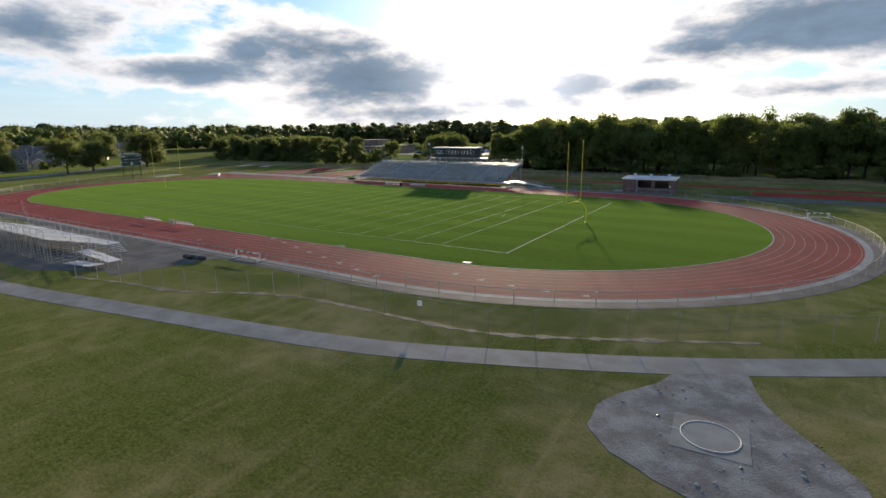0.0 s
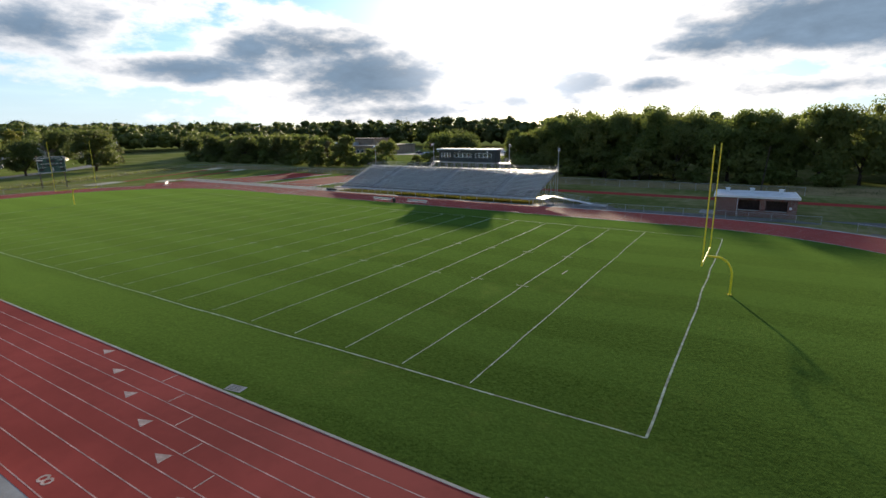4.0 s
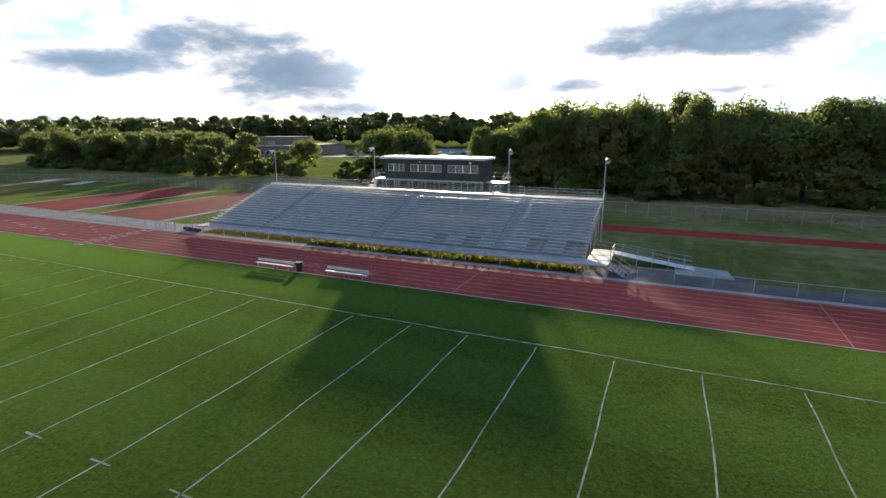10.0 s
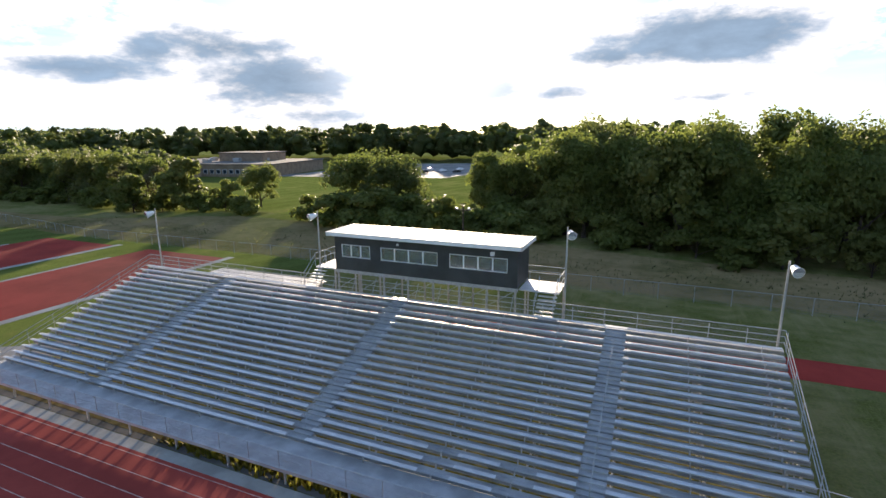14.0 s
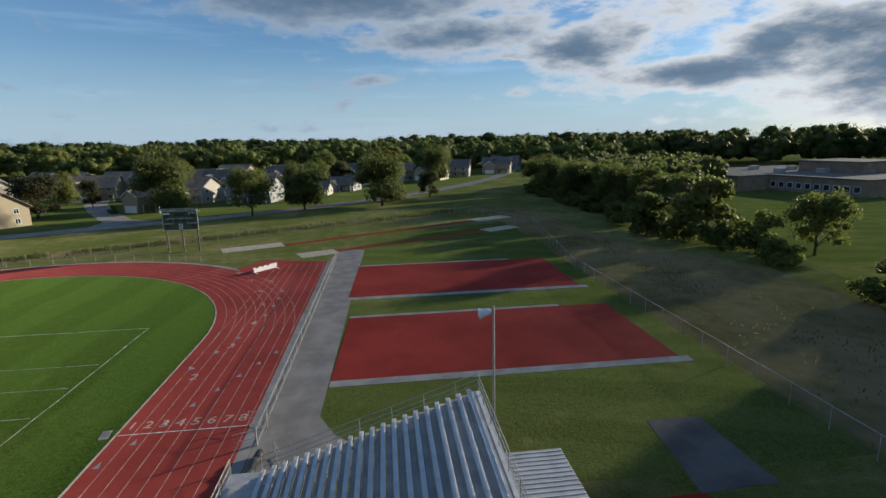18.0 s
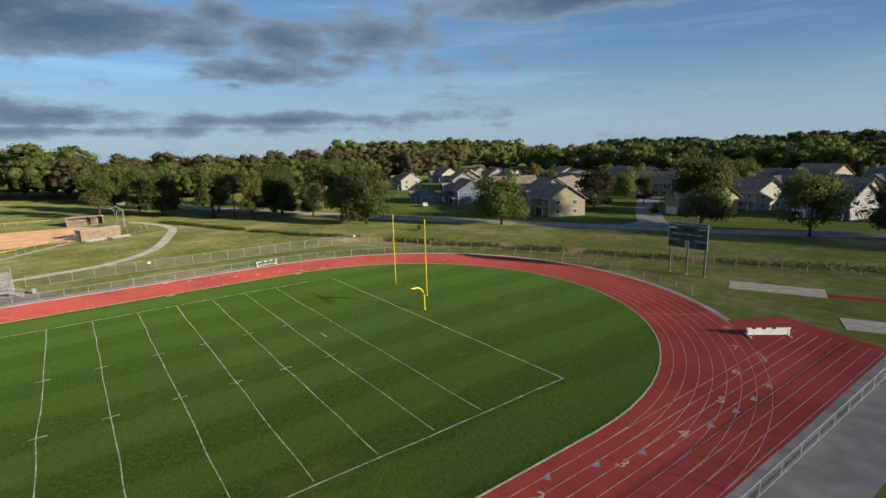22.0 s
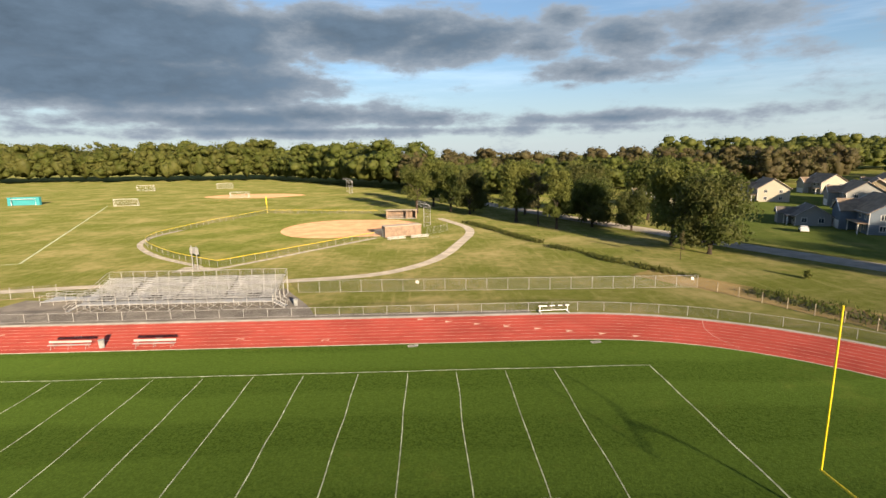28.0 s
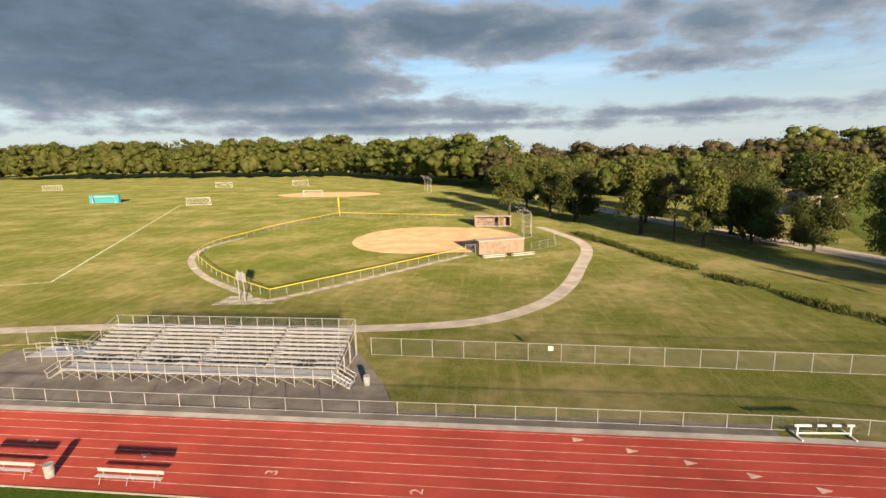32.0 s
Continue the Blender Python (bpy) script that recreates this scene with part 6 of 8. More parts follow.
def scoreboard():
    sb = thing("scoreboard", "dark green football scoreboard with white lettering on three posts", "scoreboard", -97.2, 12.6, 0, 0)
    # its face looks towards +x
    y0, y1, z0, z1 = -3.1, 3.1, 4.1, 8.1
    part("panel", boxes((-0.22, 0.0, y0, y1, z0, z1), bevel=0.02), M_BOARD, sb)
    part("border", boxes((0.0, 0.03, y0, y1, z0, z0 + 0.06), (0.0, 0.03, y0, y1, z1 - 0.06, z1), (0.0, 0.03, y0, y0 + 0.06, z0 + 0.06, z1 - 0.06), (0.0, 0.03, y1 - 0.06, y1, z0 + 0.06, z1 - 0.06)), M_TRIM, sb)
    for y in (-2.75, 0.0, 2.75):
        part("post", boxes((-0.42, -0.22, y - 0.1, y + 0.1, -0.05, 6.6)), M_BROWN, sb)
        part("footing", tube(bmesh.new(), [(-0.32, y, 0.0), (-0.32, y, 0.1)], 0.3, 10), M_CONC, sb)

    def word(text, y, z, size):
        letters("lettering", text, size, Matrix.Translation((0.012, y, z)) @ pose(0, 0, 0, 90, 0, 90), M_TRIM, sb)

    word("RUSH HENRIETTA ROYAL COMETS", 0, 7.72, 0.46)
    part("lettering_bar", boxes((0.004, 0.016, -3.0, -1.75, 7.07, 7.33)), M_TRIM, sb)
    word("GUEST", 2.2, 7.2, 0.44)
    for t, y in (("DOWN", -1.75), ("TO GO", -0.6), ("BALL ON", 0.7), ("QTR", 1.95)):
        word(t, y, 6.25, 0.34)
    word("PLAYER PENALTY", -2.2, 5.35, 0.26)
    word("PLAYER PENALTY", 2.15, 5.35, 0.26)
    for y, z, w, h in ((0, 7.0, 1.9, 0.55), (-2.3, 6.75, 0.9, 0.4), (2.3, 6.75, 0.9, 0.4), (-1.75, 5.85, 0.6, 0.4), (-0.6, 5.85, 0.8, 0.4), (0.7, 5.85, 0.8, 0.4), (1.95, 5.85, 0.5, 0.4), (-2.3, 4.85, 0.9, 0.5), (2.3, 4.85, 0.9, 0.5)):
        part("display", boxes((0.004, 0.02, y - w / 2, y + w / 2, z - h / 2, z + h / 2)), M_LAMPS, sb)
    part("badge", boxes((0.004, 0.04, -0.32, 0.32, 4.3, 5.3), bevel=0.01), M_TRIM, sb, "white sign panel")
    part("badge_mark", boxes((0.04, 0.05, -0.2, 0.2, 4.85, 5.15), (0.04, 0.05, -0.2, 0.2, 4.45, 4.7)), M_BOARD, sb)


M_BROWN = plain("rusted_brown_steel", (0.13, 0.095, 0.075), 0.7, vary=0.3)
scoreboard()


# ---- brick concession building ----
def brick_wall():
    def build(nt, bsdf):
        w = Web(nt)
        c = nt.nodes.new("ShaderNodeTexCoord")
        sx = nt.nodes.new("ShaderNodeSeparateXYZ")
        cb = nt.nodes.new("ShaderNodeCombineXYZ")
        nt.links.new(c.outputs["Object"], sx.inputs[0])
        nt.links.new(w.math("ADD", sx.outputs[0], sx.outputs[1]), cb.inputs[0])
        nt.links.new(sx.outputs[2], cb.inputs[1])
        b = nt.nodes.new("ShaderNodeTexBrick")
        nt.links.new(cb.outputs[0], b.inputs["Vector"])
        b.inputs["Color1"].default_value, b.inputs["Color2"].default_value, b.inputs["Mortar"].default_value = (0.16, 0.055, 0.04, 1), (0.22, 0.08, 0.055, 1), (0.3, 0.27, 0.24, 1)
        b.inputs["Scale"].default_value, b.inputs["Brick Width"].default_value, b.inputs["Row Height"].default_value = 1.0, 0.21, 0.075
        b.inputs["Mortar Size"].default_value = 0.008
        nt.links.new(w.mix(w.ramp(w.noise(c.outputs["Object"], 0.7, 4), 0.4, 0.7, 0, 0.4), b.outputs["Color"], (0.10, 0.05, 0.04)), bsdf.inputs["Base Color"])
        bsdf.inputs["Roughness"].default_value = 0.9
        w.bump(b.outputs["Fac"], -0.5, 0.01, bsdf)
    return material("red_brick", build)


M_BRICK = brick_wall()
M_STEELROOF = plain("grey_gravel_roof", (0.50, 0.51, 0.52), 0.5, vary=0.2, scale=0.6)


def concession():
    h = thing("concession_building", "low red brick concession building with flat pale roof", "building", 52.4, 44.4, 0, 2)
    W, D, H, t = 10.8, 8.2, 3.0, 0.3
    bays = [(3.2, 6.0), (6.8, 9.6)]
    walls = [(0, t, t, D - t, 0, H), (W - t, W, t, D - t, 0, H), (0, W, D - t, D, 0, H), (0, 3.2, 0, t, 0, H), (6.0, 6.8, 0, t, 0, H), (9.6, W, 0, t, 0, H), (3.2, 6.0, 0, t, 2.55, H), (6.8, 9.6, 0, t, 2.55, H)]
    part("wall", boxes(*walls), M_BRICK, h)
    part("inner_wall", boxes((t, W - t, 2.6, 2.75, 0, H - 0.02)), M_ROOM, h)
    part("slab", boxes((t, W - t, t, D - t, 0, 0.05)), M_CONC, h)
    part("roof", boxes((-0.25, W + 0.25, -0.35, D + 0.25, H, H + 0.18), bevel=0.02), M_STEELROOF, h)
    part("fascia", boxes((-0.29, W + 0.29, -0.39, -0.35, H - 0.08, H + 0.24), (-0.29, -0.25, -0.35, D + 0.29, H - 0.08, H + 0.24), (W + 0.25, W + 0.29, -0.35, D + 0.29, H - 0.08, H + 0.24)), M_TRIM, h)
    for x, y in ((1.5, 6.4), (5.0, 6.9), (9.0, 6.4)):
        part("roof_vent", boxes((x - 0.3, x + 0.3, y - 0.3, y + 0.3, H + 0.17, H + 0.65), (x - 0.38, x + 0.38, y - 0.38, y + 0.38, H + 0.65, H + 0.75), bevel=0.02), M_TRIM, h)
    d = part("door", boxes((-0.03, 0.0, 1.9, 2.9, 0.05, 2.1), bevel=0.005), M_TRIM, h, "white steel side door")
    part("door_handle", tubes([[(-0.03, 2.75, 1.0), (-0.09, 2.75, 1.0), (-0.09, 2.62, 1.0)]], 0.015, 5), M_GALV, d)
    for a, b in bays:
        part("counter", boxes((a, b, 0.02, 0.5, 0.95, 1.02)), M_GALV, h)
        part("bay_panel", boxes((a, b, 0.05, 0.14, 0.0, 0.95)), M_BRICK, h)
    part("step_pad", boxes((-2.2, -0.05, 0.6, 4.0, 0.0, 0.06)), M_CONC, h)
    part("drain_pipe", tubes([[(3.05, -0.06, 0.0), (3.05, -0.06, H - 0.1)]], 0.045, 6), M_TRIM, h)
    part("notice", boxes((9.8, 10.15, -0.02, 0.0, 1.4, 1.75)), M_TRIM, h)


concession()


def utility_pole(x, y, top, lean, label, cross=True):
    p = thing("utility_pole", label, "pole", x, y, 0, 0, "wooden poles")
    part("pole", tube(bmesh.new(), [(0, 0, -0.1), (lean * 0.5, 0, top * 0.5), (lean, 0, top)], [0.14, 0.12, 0.09], 8), M_BARK, p)
    if cross:
        part("cross_arm", boxes((lean - 1.1, lean + 1.1, -0.06, 0.06, top - 0.5, top - 0.38)), M_BARK, p)
        for s in (-0.9, 0.9):
            part("lamp_head", boxes((lean + s - 0.2, lean + s + 0.2, -0.25, 0.05, top - 0.36, top - 0.1), bevel=0.03), M_GALV, p)


utility_pole(-8.4, 88.5, 7.0, 0.0, "wooden pole with two small lamps behind the press box")
utility_pole(58.5, 84.0, 9.5, 0.7, "leaning bare wooden pole at the wood's edge", False)
utility_pole(-178, 66.5, 7.5, 0.0, "thin wooden street pole beside the road", False)


# ---- softball ground ----
fence("softball_fence", "low chain-link softball fence with a yellow cap", smooth_line([(-20.6, -104.2), (-8, -88.6), (5.2, -72.8)], 4) , 1.25, 3.0, cap=M_YELLOW, group="softball fences")
fence("softball_fence", "curved chain-link outfield fence with a yellow cap", smooth_line([(5.2, -72.8), (14, -79.2), (22.5, -87), (33.2, -100), (36.8, -112), (35.2, -124), (33.0, -138), (24.4, -164.6)], 4), 1.25, 3.0, cap=M_YELLOW, group="softball fences")
fence("softball_fence", "straight chain-link foul-line fence with a yellow cap", [(24.4, -164.6), (4, -160), (-16.5, -156.0)], 1.25, 3.0, cap=M_YELLOW, group="softball fences")
fence("dugout_fence", "chain-link fence closing off the dugout", [(-16.5, -156.0), (-21.5, -144)], 1.9, 2.4, rails=("top", "bottom"), group="softball fences")
fence("dugout_fence", "chain-link fence closing off the near dugout", [(-20.6, -104.2), (-24.4, -105.6)], 1.9, 2.0, rails=("top", "bottom"), group="softball fences")
fence("spectator_fence", "chain-link fence behind home plate beside the path", [(-33.6, -107.6), (-39.0, -113.0), (-39.2, -119.0)], 1.7, 2.4, rails=("top", "bottom"), group="softball fences")

M_BLOCK = plain("tan_split_block", (0.36, 0.265, 0.20), 0.9, vary=0.2, scale=1.2, grain=8.0, bump=0.6, dist=0.02)
M_TANROOF = plain("tan_metal_roof", (0.44, 0.37, 0.29), 0.6, vary=0.15)


def dugout(x, y, turn, w=9.6):
    d = thing("dugout", "tan concrete block dugout with a flat roof", "dugout", x, y, 0, turn, "dugouts")
    part("wall", boxes((0, w, 0, 0.25, 0, 2.6), (0, 0.25, 0.25, 2.6, 0, 2.6), (w - 0.25, w, 0.25, 2.6, 0, 2.6), (w * 0.32, w * 0.32 + 0.2, 0.25, 2.6, 0, 2.6)), M_BLOCK, d)
    part("roof", boxes((-0.15, w + 0.15, -0.15, 3.0, 2.6, 2.78), bevel=0.02), M_TANROOF, d)
    part("bench", boxes((w * 0.36, w - 0.4, 0.4, 0.75, 0.42, 0.48)), M_ALU, d)
    part("floor", boxes((0.25, w - 0.25, 0.25, 2.9, 0, 0.04)), M_CONC, d)
    part("front_mesh", boxes((w * 0.34, w - 0.25, 2.58, 2.586, 0.05, 1.4)), M_LINK, d)
    part("side_door", boxes((-0.03, 0, 0.8, 1.7, 0.02, 2.1)), M_TANROOF, d)


dugout(-23.3, -103.4, 202.7)
dugout(-30.2, -143.6, -2)


def backstop(x, y, turn, k=1.0):
    b = thing("backstop", "tall galvanised backstop with an overhanging hood", "backstop", x, y, 0, turn, "backstops")
    b.scale = (k, k, k)
    H = 5.4
    bays = [(-4.8, 1.9), (-2.0, 0.0), (2.0, 0.0), (4.8, 1.9)]
    part("frame", tubes([[(px, py, 0), (px, py, H), (px, py + 1.7, H + 1.0)] for px, py in bays] + [[(px, py + o, z) for px, py in bays] for z, o in ((0.1, 0), (H / 2, 0), (H, 0), (H + 1.0, 1.7))], 0.05, 6), M_GALV, b)
    bm = bmesh.new()
    for (ax, ay), (bx, by) in zip(bays, bays[1:]):
        for quad in (((ax, ay, 0.1), (bx, by, 0.1), (bx, by, H), (ax, ay, H)), ((ax, ay, H), (bx, by, H), (bx, by + 1.7, H + 1.0), (ax, ay + 1.7, H + 1.0))):
            bm.faces.new([bm.verts.new(p) for p in quad])
    part("wire_mesh", bm, M_LINK, b)


backstop(-34.6, -126.5, -90)
backstop(8.0, -262.0, -75, 1.25)


def softball_board():
    s = thing("softball_scoreboard", "small grey scoreboard on two white posts by the corner", "scoreboard", 8.6, -71.2, 0, -36)
    for xx in (-0.9, 0.75):
        part("post", boxes((xx - 0.06, xx + 0.06, -0.06, 0.06, 0, 4.4), bevel=0.01), M_GALV, s)
    part("panel", boxes((-1.3, 1.15, -0.2, -0.06, 2.9, 4.1), bevel=0.02), M_FOOT, s)
    part("panel_rib", boxes((-1.3, 1.15, -0.06, -0.03, 3.1, 3.16), (-1.3, 1.15, -0.06, -0.03, 3.9, 3.96)), M_GALV, s)
    part("cabinet", boxes((-1.1, -0.7, 0.06, 0.2, 2.9, 3.9), (0.55, 0.95, 0.06, 0.2, 2.9, 3.9), bevel=0.02), M_GALV, s)


softball_board()


def foul_pole(x, y, label):
    p = thing("foul_pole", label, "foul pole", x, y, 0, 0, "foul poles")
    part("pole", tubes([[(0, 0, 0), (0, 0, 6.2)]], 0.07, 8), M_YELLOW, p)
    part("wing", boxes((0.07, 0.3, -0.01, 0.01, 3.2, 6.0)), M_YELLOW, p)


foul_pole(24.6, -164.9, "yellow foul pole on the outfield fence")


def small_stand(x, y, turn):
    s = thing("spectator_bench", "low aluminium spectator bench rows on grass", "bleachers", x, y, 0, turn, "spectator benches")
    for k in range(3):
        part("seat_plank", boxes((-2.2, 2.2, 0.6 * k, 0.6 * k + 0.26, 0.42 + 0.2 * k, 0.46 + 0.2 * k)), M_ALU, s)
        part("footboard", boxes((-2.2, 2.2, 0.6 * k + 0.3, 0.6 * k + 0.55, 0.12 + 0.2 * k, 0.16 + 0.2 * k)), M_ALU, s)
    for xx in (-1.8, 0, 1.8):
        part("frame", tubes([[(xx, 0, 0), (xx, 0.1, 0.42), (xx, 1.5, 0.82), (xx, 1.6, 0.0)]], 0.03, 5), M_GALV, s)


small_stand(-26.0, -101.2, 22)
small_stand(-31.5, -103.2, 22)


def soccer_goal(x, y, turn, w, mat, label):
    g = thing("soccer_goal", label, "soccer goal", x, y, 0, turn, "soccer goals")
    h = w / 3
    part("frame", tubes([[(-w / 2, 0, 0), (-w / 2, 0, h), (w / 2, 0, h), (w / 2, 0, 0)]], 0.09, 6), mat, g)
    part("back_frame", tubes([[(s * w / 2, 0, h), (s * w / 2, -0.9, h), (s * w / 2, -2.0, 0), (s * w / 2, 0, 0)] for s in (-1, 1)] + [[(-w / 2, -2.0, 0.03), (w / 2, -2.0, 0.03)]], 0.05, 5), mat, g)
    bm = bmesh.new()
    for q in (((-w / 2, -0.9, h), (w / 2, -0.9, h), (w / 2, -2, 0), (-w / 2, -2, 0)), ((-w / 2, 0, h), (w / 2, 0, h), (w / 2, -0.9, h), (-w / 2, -0.9, h)), ((-w / 2, 0, 0), (-w / 2, 0, h), (-w / 2, -0.9, h), (-w / 2, -2, 0)), ((w / 2, 0, 0), (w / 2, 0, h), (w / 2, -0.9, h), (w / 2, -2, 0))):
        bm.faces.new([bm.verts.new(p) for p in q])
    part("net", bm, M_NET, g)


M_NET = mesh_wire("white_net", (0.8, 0.8, 0.8), 0.3, 0.05)
M_TEAL = plain("teal_banner", (0.03, 0.32, 0.36), 0.6, vary=0.15)
for x, y, r, w in ((98, -204, 10, 9.4), (62, -240, 8, 9.0), (148, -312, 5, 10.5), (103, -326, 5, 10.0), (262, -305, 30, 10.5)):
    soccer_goal(x, y, r, w, M_TRIM, "white soccer goal on the dry meadow")


def banner_goal():
    b = thing("banner_goal", "teal fabric wall round a white goal on the meadow", "sports goal", 152, -218, 0, 8)
    part("banner", boxes((-6.6, 6.6, -1.0, -0.85, 0, 3.7), (-6.6, -5.2, -0.85, 0.6, 0, 3.7), (5.2, 6.6, -0.85, 0.6, 0, 3.7)), M_TEAL, b)
    part("frame", tubes([[(-5.0, 0.7, 0), (-5.0, 0.7, 2.9), (5.0, 0.7, 2.9), (5.0, 0.7, 0)]], 0.12, 6), M_TRIM, b)


banner_goal()
strip("meadow_line", ribbon([(46.9, -80.0), (107.5, -206.8)], 0.4, 0.0, 0.012), M_CHALK, "faded white boundary line on the meadow", "markings")
strip("meadow_line_b", ribbon([(46.9, -80.0), (100, -62)], 0.3, 0.0, 0.012), M_CHALK, "faded white boundary line on the meadow", "markings")
strip("far_foul_line", ribbon([(20, -258), (58, -228), (75, -214)], 0.4, 0.0, 0.022), M_CLAY, "clay base line of a far diamond", "markings")
strip("bullpen_line", ribbon([(-33, -105.2), (-36.5, -103.2), (-26.5, -97.8)], 0.12, 0.0, 0.014), M_CHALK, "white warm-up lines beside the dugout", "markings")


def sign_plate(x, y, turn):
    s = thing("fence_sign", "small white sign fixed to the boundary fence", "sign", x, y, 1.2, turn, "fence signs")
    part("plate", boxes((-0.22, 0.22, 0.03, 0.045, 0, 0.42), bevel=0.004), M_TRIM, s)
    part("text_bar", boxes(*[(-0.16, 0.16, 0.045, 0.048, 0.08 + 0.1 * k, 0.12 + 0.1 * k) for k in range(3)]), M_BIN, s)


sign_plate(-32.3, -52.83, 0)
sign_plate(-73.0, -51.4, 0)
sign_plate(58.4, -47.36, 0)

# ---- houses and school ----
def siding(name, colour):
    def build(nt, bsdf):
        w = Web(nt)
        c = nt.nodes.new("ShaderNodeTexCoord")
        sx = nt.nodes.new("ShaderNodeSeparateXYZ")
        nt.links.new(c.outputs["Object"], sx.inputs[0])
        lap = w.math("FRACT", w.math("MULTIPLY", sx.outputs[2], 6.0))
        # dark line at each lap: the overlap's shade, painted into the colour
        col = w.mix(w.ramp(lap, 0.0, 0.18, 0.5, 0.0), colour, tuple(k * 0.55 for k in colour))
        col = w.mix(w.ramp(w.noise(c.outputs["Object"], 0.6, 4), 0.4, 0.7, 0, 0.25), col, tuple(k * 0.8 for k in colour))
        nt.links.new(col, bsdf.inputs["Base Color"])
        bsdf.inputs["Roughness"].default_value = 0.7
        w.bump(lap, 0.4, 0.02, bsdf)
    return material(name, build)


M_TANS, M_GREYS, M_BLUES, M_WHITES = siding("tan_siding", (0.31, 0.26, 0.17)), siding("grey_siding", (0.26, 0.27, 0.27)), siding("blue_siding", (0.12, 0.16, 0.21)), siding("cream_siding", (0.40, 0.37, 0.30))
M_SHINGLE = plain("brown_shingle", (0.33, 0.25, 0.19), 0.95, vary=0.25, scale=0.8, grain=5.0, bump=0.6, dist=0.02)
M_SHINGLE_G = plain("grey_shingle", (0.20, 0.18, 0.165), 0.95, vary=0.25, scale=0.8, grain=5.0, bump=0.6, dist=0.02)
M_PANE = plain("dark_window_glass", (0.03, 0.04, 0.055), 0.08, vary=0.1, spec=0.8)


def gable(bm, w, d, z0, rise, over):
    """A gabled roof slab over a w x d plan, ridge along x."""
    t = 0.18
    for s in (-1, 1):
        a = [(-w / 2 - over, s * (d / 2 + over), z0 - over * rise / (d / 2)), (w / 2 + over, s * (d / 2 + over), z0 - over * rise / (d / 2)), (w / 2 + over, 0, z0 + rise), (-w / 2 - over, 0, z0 + rise)]
        lo = [bm.verts.new(p) for p in a]
        hi = [bm.verts.new((p[0], p[1], p[2] + t)) for p in a]
        for f in ((hi[0], hi[1], hi[2], hi[3]), (lo[3], lo[2], lo[1], lo[0])):
            bm.faces.new(f)
        for i in range(4):
            bm.faces.new((lo[i], lo[(i + 1) % 4], hi[(i + 1) % 4], hi[i]))


